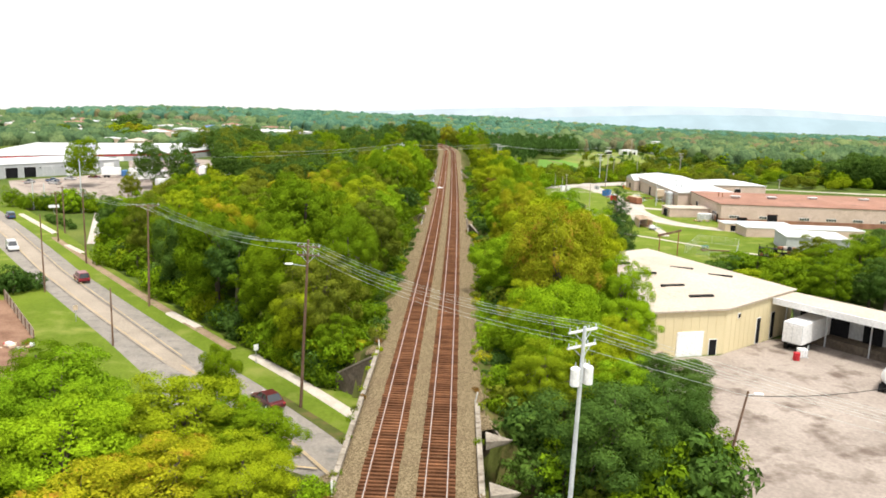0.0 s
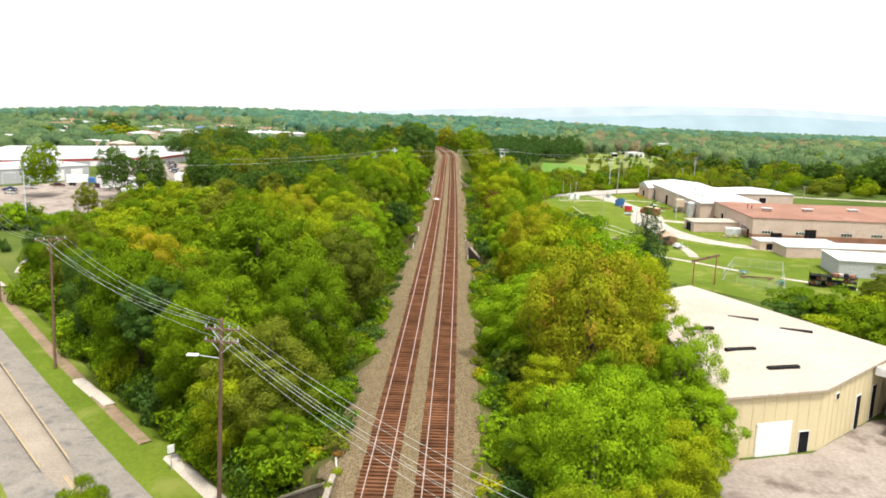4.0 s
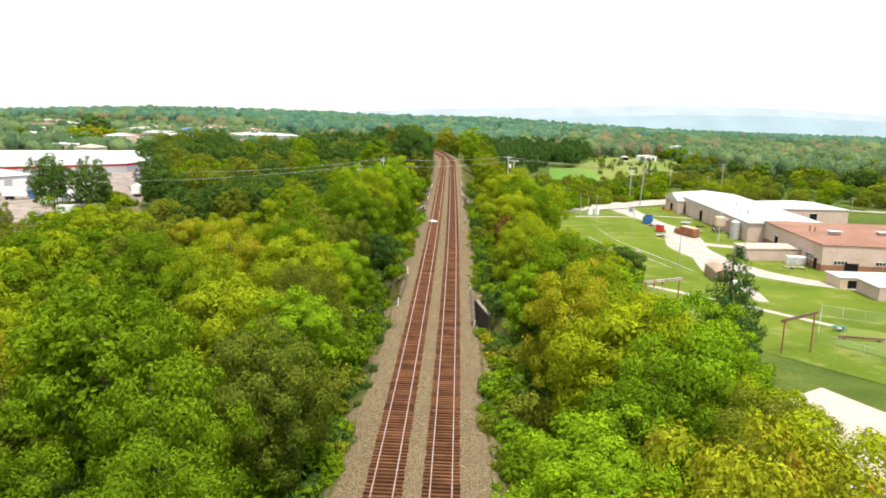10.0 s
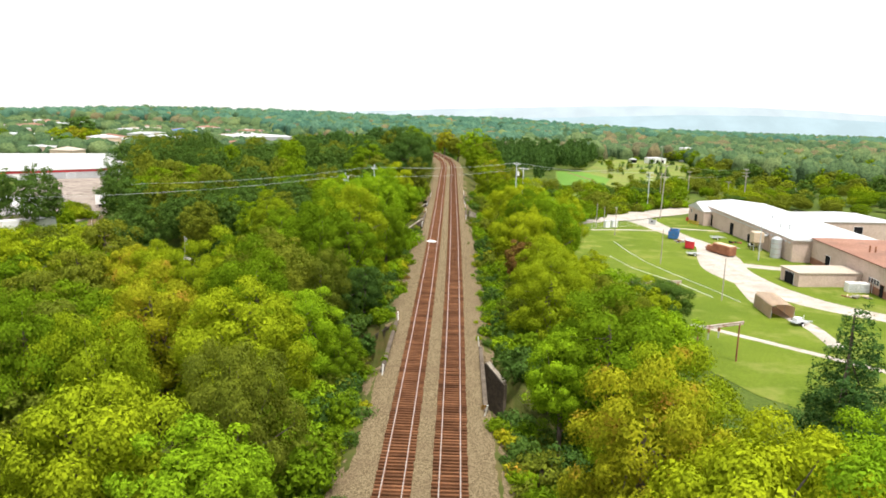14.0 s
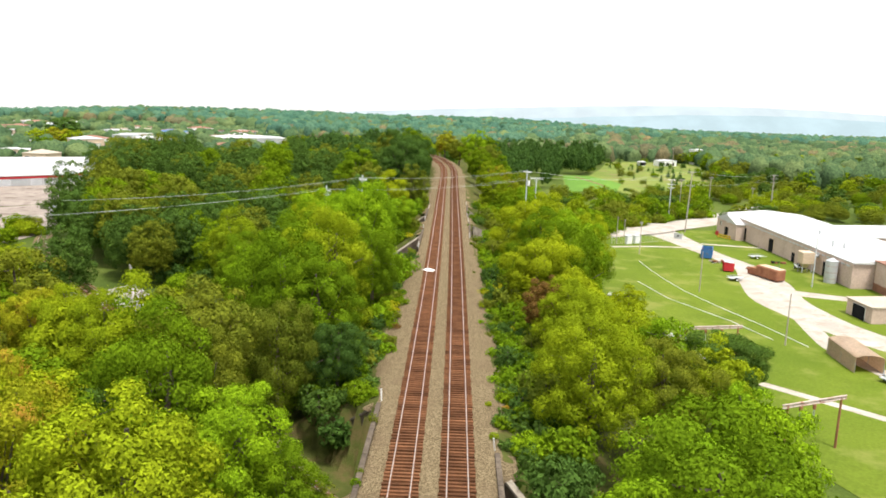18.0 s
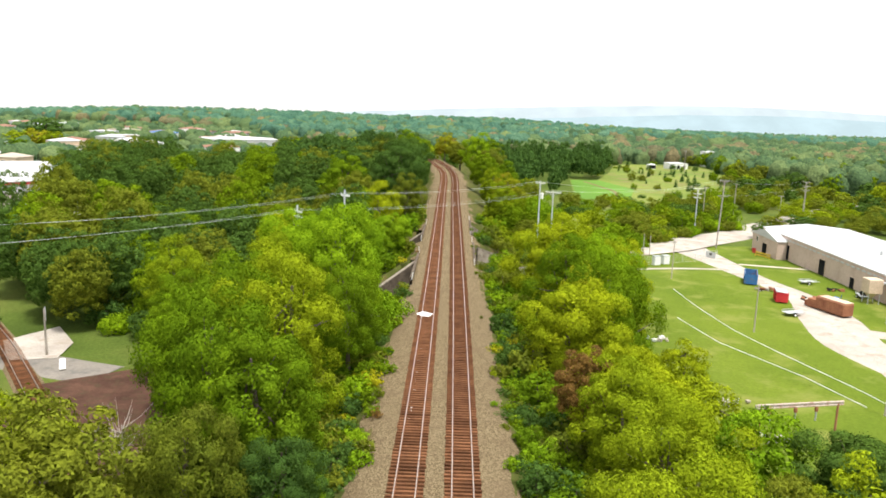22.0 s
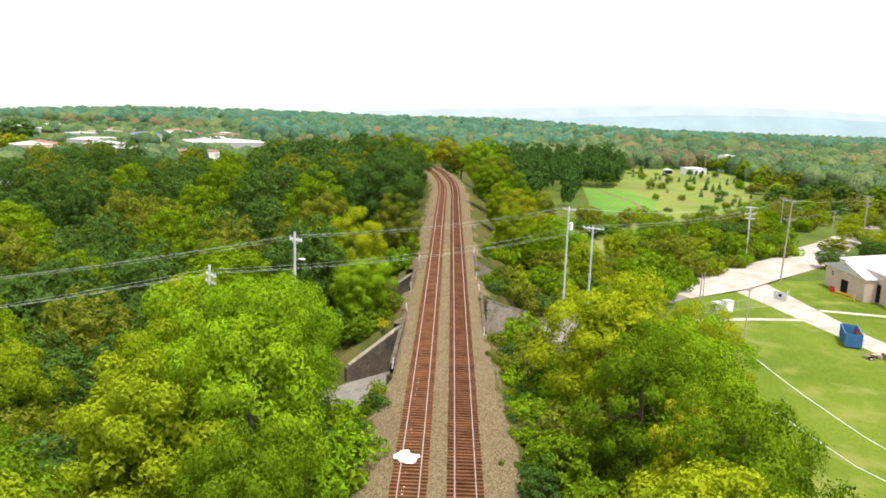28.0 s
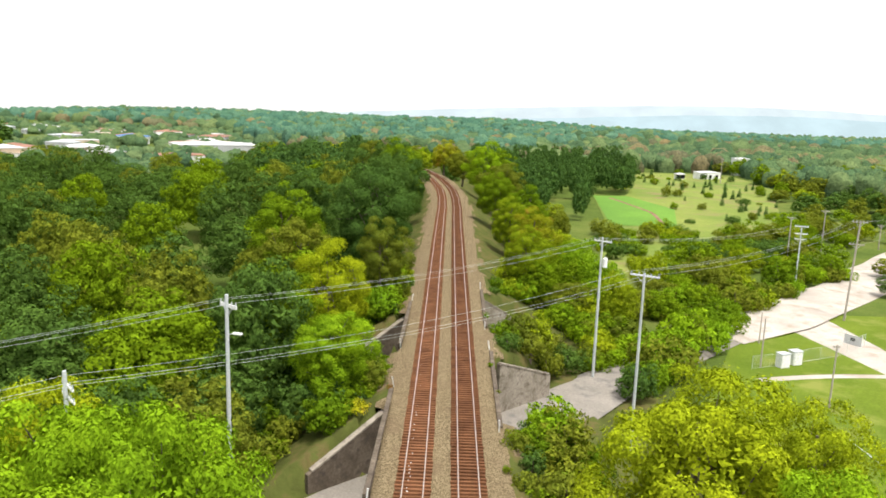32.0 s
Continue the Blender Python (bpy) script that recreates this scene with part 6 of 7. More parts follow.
sh, sw, sr = building("tan_shed", [(78.4, 214), (97, 214.4), (97, 220.5), (78.4, 220)], -7.6, -5.0, TAN_METAL, ROOF_WHITE, "tan metal shed with a white roof and open bay", rise=0.4)
on_wall(sw[0], 2.8, -7.4, 2.6, 2.0, DARK, "open_bay", frame=TAN_METAL)
s2, s2w, s2r = building("long_shed", [(80.6, 204), (112, 204), (112, 212), (80.6, 212)], -7.6, -4.5, PINK_WALL, ROOF_WHITE, "long pinkish metal shed with a white roof", rise=0.5, ribs=2.4)
gs, gsw, gsr = building("grey_shed", [(82, 182), (96, 180), (98, 192), (84, 194)], -7.4, -3.2, GREY_WALL, ROOF_WHITE, "pale blue-grey metal shed behind trees", rise=0.4, ribs=2.0)

# far buildings on the right
for x, y, w, d, h, turn, lab in ((152, 680, 14, 8, 4, 12, "white far-off barn in the field"), (133, 672, 5, 4, 3, 12, "small white far-off hut in the field"), (190, 730, 9, 9, 11, 10, "white concrete tower block of a far works")):
    c, s = math.cos(radians(turn)), math.sin(radians(turn))
    pl = [(x + c * a - s * b, y + s * a + c * b) for a, b in ((-w / 2, -d / 2), (w / 2, -d / 2), (w / 2, d / 2), (-w / 2, d / 2))]
    b, bw, brf = building("far_building", pl, plain(x, y) - 1, plain(x, y) + h, WHITE_PAINT, ROOF_WHITE, lab, rise=0.8)
    for k in range(3):
        on_wall(bw[0], w * (0.2 + 0.3 * k), plain(x, y) + 0.6, 1.8, 2.2, DARK, "doorway")

# garage and long warehouse across the street
gar, gaw, garf = building("garage", [(-168.5, 275), (-141, 321), (-164, 338), (-192, 292)], -7.3, -1.7, GREY_WALL, ROOF_WHITE, "low white garage with a row of vehicle bays", rise=0.4, band=(0.5, CONCRETE))
for s, m_, lab in ((8, DARK, "vehicle bay, its unlit inside painted as a dark panel"), (15, DARK, "vehicle bay, its unlit inside painted as a dark panel"), (22.5, GREY_WALL, "grey roller door"), (32, WHITE_PAINT, "white roller door"), (41, WHITE_PAINT, "white roller door"), (48.5, WHITE_PAINT, "white roller door")):
    on_wall(gaw[0], s, -7.1, 4.6, 4.2, m_, "vehicle_bay", label=lab, rows=0 if m_ is DARK else 4)
for s in (19, 28, 37):
    on_wall(gaw[0], s, -3.6, 0.9, 0.6, GLASS, "window")
lw, lww, lwr = building("long_warehouse", [(-215, 330), (-143, 398), (-134, 500), (-242, 440)], -8.2, -3.6, GREY_WALL, ROOF_WHITE, "long white warehouse with a red stripe along its eaves", rise=0.8, ribs=6.0)
for i in (0, 1):
    ob, a, d, L, turn = lww[i]
    m = a + d * (L / 2) + turn @ Vector((0, -0.06, 0))
    part("red_stripe", box((m.x, m.y, -4.2), (L, 0.1, 0.7), turn), RED_PAINT, ob, "red stripe along the eaves")
for k in range(9):
    on_wall(lww[0], 8 + k * 10, -8.1, 3.4, 3.2, STEEL if k % 3 else WHITE_PAINT, "dock_door", rows=4)
town_rng = random.Random(12)
for k in range(70):
    y = town_rng.uniform(420, 1150)
    x = -0.26 * y - 75 - town_rng.uniform(0, 0.33 * y)
    w, d, h, turn = town_rng.uniform(10, 30), town_rng.uniform(8, 18), town_rng.uniform(3.5, 5.5), town_rng.uniform(-35, 60)
    if k >= 46:
        y = town_rng.uniform(590, 950)
        x, h = -0.205 * y - town_rng.uniform(8, 0.19 * y), town_rng.uniform(5.5, 7.5)
    c, s = math.cos(radians(turn)), math.sin(radians(turn))
    pl = [(x + c * a - s * b, y + s * a + c * b) for a, b in ((-w / 2, -d / 2), (w / 2, -d / 2), (w / 2, d / 2), (-w / 2, d / 2))]
    roof = town_rng.choice((ROOF_WHITE, ROOF_WHITE, ROOF_PALE, ROOF_RED, STEEL))
    b, bw, brf = building("town_building", pl, plain(x, y) - 1.5, plain(x, y) + h, town_rng.choice((GREY_WALL, PINK_WALL, WHITE_PAINT, TAN_METAL)), roof, "low pale commercial building in the far town", rise=town_rng.uniform(0.2, 2.0))
    b["group"] = "town buildings"
    for j in range(3):
        on_wall(bw[0], w * (0.2 + 0.3 * j), plain(x, y) + 0.5, 2.2, 2.6, town_rng.choice((DARK, GLASS)), "doorway")
rb, rbw, rbr = building("depot", [(-178, 690), (-130, 712), (-146, 742), (-194, 720)], -10, -3.2, GREY_WALL, ROOF_WHITE, "pale far depot with a broad white roof among trees", rise=1.5)


# ---- vehicles ----
def car(at, turn, paint, label, length=4.6, width=1.8, height=1.45, kind="sedan", name="car"):
    c = thing(name, at, label, name, turn)
    L, W2 = length / 2, width / 2
    bm = bmesh.new()
    side = [(-L, 0.35), (-L, 0.78), (-L + 0.15, 0.88), (-L * 0.45, 0.92), (L * 0.45, 0.92), (L - 0.35, 0.80), (L, 0.62), (L, 0.3)]
    lft = [bm.verts.new((x, -W2 * (0.94 if abs(x) > L * 0.9 else 1), z)) for x, z in side]
    rgt = [bm.verts.new((x, W2 * (0.94 if abs(x) > L * 0.9 else 1), z)) for x, z in side]
    n = len(side)
    for i in range(n):
        j = (i + 1) % n
        bm.faces.new((lft[i], lft[j], rgt[j], rgt[i]))
    bm.faces.new(lft[::-1])
    bm.faces.new(rgt)
    bmesh.ops.bevel(bm, geom=bm.edges[:], offset=0.05, segments=2, affect="EDGES")
    body = part("body", bm, paint, c)
    prof = {"sedan": ((-L * 0.72, 0.9), (-L * 0.42, height), (L * 0.12, height), (L * 0.46, 0.9)), "suv": ((-L * 0.97, 0.9), (-L * 0.86, height), (L * 0.15, height), (L * 0.48, 0.9)), "pickup": ((-L * 0.15, 0.9), (-L * 0.1, height), (L * 0.2, height), (L * 0.5, 0.9))}[kind]
    bm = bmesh.new()
    l2 = [bm.verts.new((x, -W2 * (0.9 if z < 1 else 0.74), z)) for x, z in prof]
    r2 = [bm.verts.new((x, W2 * (0.9 if z < 1 else 0.74), z)) for x, z in prof]
    for i in range(4):
        j = (i + 1) % 4
        bm.faces.new((l2[i], l2[j], r2[j], r2[i]))
    bm.faces.new(l2[::-1])
    bm.faces.new(r2)
    part("cabin_glass", bm, GLASS, c, "dark window glass")
    part("roof", box(((prof[1][0] + prof[2][0]) / 2, 0, height), (prof[2][0] - prof[1][0] + 0.1, W2 * 1.5, 0.06), None, 0.02), paint, c)
    for s in (-1, 1):
        for q in (1, 2):
            part("pillar", rod((prof[q][0], s * W2 * 0.75, height), (prof[0 if q == 1 else 3][0], s * W2 * 0.91, 0.9), 0.05, 0.05, 5), paint, c)
        part("pillar", rod(((prof[1][0] + prof[2][0]) / 2, s * W2 * 0.75, height), ((prof[0][0] + prof[3][0]) / 2, s * W2 * 0.91, 0.9), 0.045, 0.045, 5), paint, c)
        part("headlight", box((L - 0.06, s * W2 * 0.7, 0.64), (0.14, 0.34, 0.13), None, 0.02), WHITE_PAINT, c)
        part("tail_light", box((-L + 0.02, s * W2 * 0.74, 0.76), (0.08, 0.3, 0.14), None, 0.02), RED_PAINT, c)
        for x in (-L * 0.58, L * 0.62):
            w = part("wheel", rod((x, s * (W2 - 0.2), 0.33), (x, s * (W2 + 0.02), 0.33), 0.33, 0.33, 16), RUBBER, c)
            part("rim", rod((x, s * (W2 + 0.02), 0.33), (x, s * (W2 + 0.035), 0.33), 0.2, 0.18, 10), STEEL, w)
    if kind == "pickup":
        part("bed", box((-L * 0.58, 0, 0.93), (L * 0.8, width * 0.8, 0.05)), DARK, c)
    return c


MAROON, BLACKISH, SILVER, WHITE_CAR, BLUE_CAR = (car_paint(n, c) for n, c in (("maroon_paint", (0.10, 0.012, 0.016)), ("dark_paint", (0.03, 0.03, 0.035)), ("silver_paint", (0.5, 0.5, 0.52)), ("white_car_paint", (0.7, 0.7, 0.7)), ("blue_car_paint", (0.05, 0.10, 0.22))))
car((-16.3, 74.2, -5.86), 131, MAROON, "dark maroon sedan driving along the street")
car((-60.0, 123.5, -5.72), 128, car_paint("red_car_paint", (0.22, 0.02, 0.03)), "dark red hatchback driving along the street", 4.5, 1.85, 1.65, "suv")
car((-85.5, 147.0, -5.75), -52, WHITE_CAR, "white van coming down the street", 4.8, 1.9, 1.8, "suv")
car((-109, 186.5, -5.95), 128, BLUE_CAR, "dark blue car on the street", 4.6, 1.85, 1.6, "suv")
car((-98, 205.5, -6.4), 20, WHITE_CAR, "white pickup truck at the junction", 5.6, 1.95, 1.75, "pickup")
park_rng = random.Random(3)
for k, (x, y) in enumerate(((-150, 268), (-146, 276), (-143.5, 284), (-138, 292), (-132, 303), (-128, 311), (-126, 318), (-141, 268), (-122, 290))):
    car((x, y, ground_z(x, y) + 0.1), park_rng.uniform(0, 360), (SILVER, BLUE_CAR, WHITE_CAR, MAROON, BLACKISH)[k % 5], "car parked in front of the garage", kind=park_rng.choice(("sedan", "suv", "pickup")))["group"] = "parked cars"
for k in range(14):
    x, y = -122 - k * 1.9, 360 + k * 4.6
    car((x, y, ground_z(x, y) + 0.05), park_rng.uniform(0, 360), (BLACKISH, SILVER, BLACKISH, MAROON)[k % 4], "dark vehicle in a crowded storage yard", kind=park_rng.choice(("sedan", "suv")))["group"] = "stored cars"


def box_trailer(at, turn, L, label, wheels=True, wall=WHITE_PAINT, height=2.75, lift=1.1):
    t = thing("box_trailer", at, label, "trailer", turn)
    body = part("body", box((0, 0, lift + height / 2), (L, 2.55, height), None, 0.05), wall, t)
    for k in range(int(L / 1.2)):
        for s in (-1, 1):
            part("side_rib", box((-L / 2 + 0.6 + k * 1.2, s * 1.285, lift + height / 2), (0.06, 0.03, height - 0.2)), wall, body)
    part("rear_frame", box((L / 2 + 0.03, 0, lift + height / 2), (0.06, 2.5, height - 0.1)), STEEL, body)
    for s in (-1, 1):
        part("rear_door", box((L / 2 + 0.08, s * 0.62, lift + height / 2), (0.05, 1.18, height - 0.3)), wall, body)
    part("chassis", box((0, 0, lift - 0.2), (L - 0.6, 1.1, 0.3)), DARK, t)
    if wheels:
        for x in (L / 2 - 1.0, L / 2 - 2.2):
            for s in (-1, 1):
                w = part("wheel", rod((x, s * 0.75, 0.5), (x, s * 1.25, 0.5), 0.5, 0.5, 16), RUBBER, t)
                part("rim", rod((x, s * 1.25, 0.5), (x, s * 1.27, 0.5), 0.28, 0.26, 10), STEEL, w)
        for s in (-1, 1):
            part("landing_leg", box((-L / 2 + 2.2, s * 0.7, lift / 2 - 0.1), (0.14, 0.14, lift)), DARK, t)
    return t


box_trailer((50.2, 98.9, -4.68), 222, 10.5, "white box trailer backed up to the loading dock")
for k, (x, y, a) in enumerate(((-98, 330, 10), (-92, 322, 10), (-104, 318, 100), (-88, 312, 10))):
    box_trailer((x, y, ground_z(x, y)), a, 11, "white box trailer parked in the storage yard")["group"] = "stored trailers"
tk = thing("tank_trailer", (53.4, 83.6, -4.66), "white cylindrical tank trailer in the yard", "tank trailer", 50)
bm = rod((-4, 0, 2.1), (4, 0, 2.1), 1.1, 1.1, 24)
bmesh.ops.bevel(bm, geom=[e for e in bm.edges if abs(abs(e.verts[0].co.x) - 4) < 0.1 and abs(abs(e.verts[1].co.x) - 4) < 0.1], offset=0.3, segments=2, affect="EDGES")
part("tank", bm, WHITE_PAINT, tk)
for x in (-2.4, 0, 2.4):
    part("band", rod((x - 0.06, 0, 2.1), (x + 0.06, 0, 2.1), 1.12, 1.12, 24), STEEL, tk)
part("catwalk", box((0, 0, 3.25), (5, 0.6, 0.08)), STEEL, tk)
part("chassis", box((0, 0, 0.85), (8, 1.0, 0.3)), DARK, tk)
for x in (-3.4, -2.3, 3.0):
    for s in (-1, 1):
        part("wheel", rod((x, s * 0.7, 0.5), (x, s * 1.2, 0.5), 0.5, 0.5, 16), RUBBER, tk)
tr = thing("lorry", (-133, 297, ground_z(-133, 297) + 0.1), "blue lorry with a white box body parked in the yard", "lorry", 20)
part("cab", box((4.2, 0, 1.7), (2.2, 2.4, 2.3), None, 0.15), BLUE_PAINT, tr)
part("windscreen", box((5.32, 0, 2.2), (0.06, 2.0, 0.8)), GLASS, tr)
part("bonnet", box((5.9, 0, 1.2), (1.5, 2.0, 1.1), None, 0.15), BLUE_PAINT, tr)
part("box_body", box((-0.6, 0, 2.4), (7, 2.5, 2.7), None, 0.04), WHITE_PAINT, tr)
for x in (5.6, -2.8, -1.6):
    for s in (-1, 1):
        part("wheel", rod((x, s * 0.8, 0.5), (x, s * 1.2, 0.5), 0.5, 0.5, 14), RUBBER, tr)

# ---- things on the lawns and drives ----
def skip(name, at, turn, size, paint, label, rust_inside=True):
    s = thing(name, at, label, "dumpster", turn)
    L, Wd, H = size
    part("floor", box((0, 0, 0.25), (L, Wd, 0.1)), RUST, s)
    for k in (-1, 1):
        w = part("side_wall", box((0, k * Wd / 2, 0.2 + H / 2), (L, 0.08, H)), paint, s)
        for j in range(6):
            part("rib", box((-L / 2 + 0.4 + j * (L - 0.8) / 5, k * (Wd / 2 + 0.07), 0.2 + H / 2), (0.1, 0.08, H - 0.1)), paint, w)
        part("inner_lining", box((0, k * (Wd / 2 - 0.055), 0.2 + H / 2), (L - 0.1, 0.03, H - 0.05)), RUST, w)
        part("end_wall", box((k * L / 2, 0, 0.2 + H / 2), (0.08, Wd, H)), paint, s)
        part("top_rail", box((0, k * Wd / 2, 0.2 + H), (L + 0.1, 0.14, 0.1)), paint, s)
        for x in (-L / 2 + 0.5, L / 2 - 0.5):
            part("roller", rod((x, k * 0.6, 0.12), (x, k * 0.85, 0.12), 0.12, 0.12, 10), RUST, s)
    return s


skip("skip_container", (60.6, 296.5, ground_z(60.6, 296.5) + 0.1), 70, (6.2, 2.3, 1.9), BLUE_PAINT, "open blue steel skip with rusty inside beside the drive")
rd = skip("covered_skip", (60.3, 281.0, ground_z(60, 281) + 0.1), 75, (3.4, 2.0, 1.7), RED_PAINT, "red steel skip with a grey lid beside the drive")
part("lid", box((0, 0, 2.0), (3.3, 2.1, 0.12), Matrix.Rotation(radians(6), 4, "X"), 0.03), STEEL, rd)
tn = thing("compactor", (66.3, 273.5, ground_z(66, 273) + 0.12), "rusty tan compactor container on the drive", "container", 110)
bm = box((0, 0, 1.35), (6.4, 2.3, 2.3), None, 0.25)
part("casing", bm, RUST, tn)
part("hopper", box((4.0, 0, 0.9), (2.0, 2.0, 1.5), None, 0.08), RUST, tn)
part("ram_box", box((5.3, 0, 0.6), (1.2, 1.4, 0.9), None, 0.05), RUST, tn)
part("top_cover", box((-0.3, 0, 2.53), (5.6, 1.9, 0.08), None, 0.02), TAN_METAL, tn)
for x in (-2.6, -1.3, 0, 1.3, 2.6):
    for s in (-1, 1):
        part("rib", box((x, s * 1.18, 1.3), (0.12, 0.08, 2.0)), RUST, tn)


def small_trailer(at, turn, load, label):
    t = thing("utility_trailer", at, label, "trailer", turn)
    part("bed", box((0, 0, 0.62), (3.0, 1.7, 0.1)), STEEL, t)
    part("drawbar", rod((1.5, 0, 0.55), (2.9, 0, 0.45), 0.05), STEEL, t)
    for s in (-1, 1):
        part("rail", box((0, s * 0.83, 0.95), (3.0, 0.05, 0.06)), STEEL, t)
        w = part("wheel", rod((-0.2, s * 0.9, 0.33), (-0.2, s * 1.1, 0.33), 0.33, 0.33, 14), RUBBER, t)
        part("rim", rod((-0.2, s * 1.1, 0.33), (-0.2, s * 1.12, 0.33), 0.2, 0.18, 10), WHITE_PAINT, w)
        part("mudguard", box((-0.2, s * 1.0, 0.72), (0.9, 0.26, 0.05), None, 0.02), BLACK, t)
    if load:
        part("engine", box((-0.4, 0, 1.0), (1.1, 1.0, 0.7), None, 0.08), load, t)
        part("mast", rod((0.9, 0, 0.7), (0.9, 0, 1.7), 0.05), load, t)
    return t


BLACK = RUBBER
small_trailer((58.4, 271.5, ground_z(58, 271)), 15, None, "small empty utility trailer on the lawn")
small_trailer((72.5, 297.5, ground_z(72, 297)), 10, None, "small empty utility trailer on the grass by the hall")
small_trailer((58.0, 213.0, ground_z(58, 213)), 20, WHITE_PAINT, "white machine on a small trailer beside the shelter")
small_trailer((78.2, 287, ground_z(78, 287)), 80, BLACK, "small trailer with a black engine beside the hall")
small_trailer((70.5, 281, ground_z(70, 281)), 20, BLUE_PAINT, "small trailer loaded with blue parts")
sc_rng = random.Random(8)


def scrap_heap(at, count, spread, mats, label, size=(0.3, 1.6)):
    h = thing("scrap_heap", at, label, "scrap heap")
    for k in range(count):
        s = [sc_rng.uniform(*size), sc_rng.uniform(0.12, 0.6), sc_rng.uniform(0.1, 0.5)]
        part("scrap_piece", box((sc_rng.uniform(-spread, spread), sc_rng.uniform(-spread * 0.4, spread * 0.4), s[2] / 2 + sc_rng.uniform(0, 0.35)), s, Matrix.Rotation(sc_rng.uniform(0, 3), 4, "Z") @ Matrix.Rotation(sc_rng.uniform(-0.3, 0.3), 4, "X"), 0.02), sc_rng.choice(mats), h)
    return h


scrap_heap((67.8, 283.5, ground_z(67, 283)), 16, 2.6, (RUST, STEEL, BLACK, POLE_GREY), "heap of scrap metal beside the drive")
scrap_heap((61.0, 289.0, ground_z(61, 289)), 10, 1.8, (BLACK, WHITE_PAINT, RUST, POLE_GREY), "black drums and junk beside the skip")
scrap_heap((78, 234, ground_z(78, 234)), 12, 2.0, (RUST, POLE_GREY, TAN_METAL), "stacked pallets and scrap by the factory corner")
scrap_heap((25.0, 88.6, -4.7), 8, 1.5, (BLACK, TAN_METAL, POLE_GREY), "pallets and dark bags against the warehouse wall")
scrap_heap((-51.5, 88.5, -5.8), 14, 3.0, (WHITE_PAINT, TAN_METAL, RED_PAINT, POLE_GREY), "rubbish strewn on bare ground by the fence")
scrap_heap((75.5, 292, ground_z(75, 292)), 8, 1.4, (BLACK, RUST), "engine parts beside the hall")
pl_ = thing("pallet", (27.6, 88.9, -4.7), "upright tan wooden pallet leaning on the wall", "pallet", 16)
for k in range(6):
    part("slat", box((-0.55 + k * 0.22, 0, 0.75), (0.16, 0.05, 1.5)), TAN_METAL, pl_)
for z in (0.15, 0.75, 1.35):
    part("runner", box((0, 0.08, z), (1.3, 0.1, 0.12)), TAN_METAL, pl_)
for x, y, m_, lab in ((45.4, 91.6, RED_PAINT, "red steel drum standing in the yard"), (46.8, 93.2, WHITE_PAINT, "white plastic liquid tote standing in the yard")):
    dr = thing("drum" if m_ is RED_PAINT else "liquid_tote", (x, y, -4.68), lab, "container")
    if m_ is RED_PAINT:
        part("shell", rod((0, 0, 0), (0, 0, 1.1), 0.4, 0.4, 16), m_, dr)
        for z in (0.35, 0.75):
            part("hoop", rod((0, 0, z), (0, 0, z + 0.05), 0.43, 0.43, 16), m_, dr)
    else:
        part("tank", box((0, 0, 0.65), (1.1, 1.0, 1.0), None, 0.08), m_, dr)
        part("pallet_base", box((0, 0, 0.07), (1.2, 1.1, 0.14)), STEEL, dr)
        for k in range(4):
            part("cage_bar", box((-0.45 + 0.3 * k, -0.53, 0.65), (0.04, 0.04, 1.05)), STEEL, dr)

# arched tan shelter on the lawn
st = thing("arched_shelter", (57.0, 220.8, ground_z(57, 221)), "tan arched metal shelter with an open end on the lawn", "shelter", 86)
bm = bmesh.new()
prev = None
for k in range(13):
    a = math.pi * k / 12
    y_, z_ = 1.9 * math.cos(a), (2.1 + 0.55 * math.sin(a)) if 0 < k < 12 else 0.0
    row = [bm.verts.new((x, y_, z_)) for x in (-4.6, 4.6)]
    if prev:
        bm.faces.new((prev[0], prev[1], row[1], row[0]))
    prev = row
bmesh.ops.solidify(bm, geom=bm.faces[:], thickness=0.06)
part("shell", bm, TAN_METAL, st)
for x in (-4.5, 0, 4.5):
    for s in (-1, 1):
        part("post", box((x, s * 1.85, 0.8), (0.08, 0.08, 1.6)), STEEL, st)
part("end_panel", box((4.55, 0, 1.2), (0.05, 3.4, 2.2)), STEEL, st)
part("fuel_tank", rod((5.6, -0.5, 0.6), (5.6, -0.5, 1.9), 0.5, 0.5, 14), STEEL, st)


def beam_frame(at_l, at_r, zl, zr, beam_mat, label, hooks):
    """Two posts and a heavy beam."""
    g = thing("hoist_frame", (*at_l, ground_z(*at_l)), label, "hoist frame")
    d = Vector((at_r[0] - at_l[0], at_r[1] - at_l[1], 0))
    z0 = ground_z(*at_l)
    for p, z in ((Vector((0, 0, 0)), zl - z0), (d, zr - z0)):
        part("post", rod(p + Vector((0, 0, -0.3)), p + Vector((0, 0, z)), 0.13, 0.11, 8), RUST, g)
    a, b = Vector((0, 0, zl - z0)), d + Vector((0, 0, zr - z0))
    ext = (b - a).normalized() * 0.6
    bm = bmesh.new()
    for o in (-0.16, 0.0, 0.16):
        add_rod(bm, a - ext + Vector((0, 0, o)), b + ext + Vector((0, 0, o)), 0.1 if o else 0.05, None, 4)
    part("beam", bm, beam_mat, g)
    for k in hooks:
        p = a.lerp(b, k)
        h = part("hoist", box(p + Vector((0, 0, -0.5)), (0.3, 0.3, 0.5), None, 0.05), RUST, g)
        part("chain", rod(p + Vector((0, 0, -0.7)), p + Vector((0, 0, -1.7)), 0.08, 0.08, 6), STEEL, h)
    return g


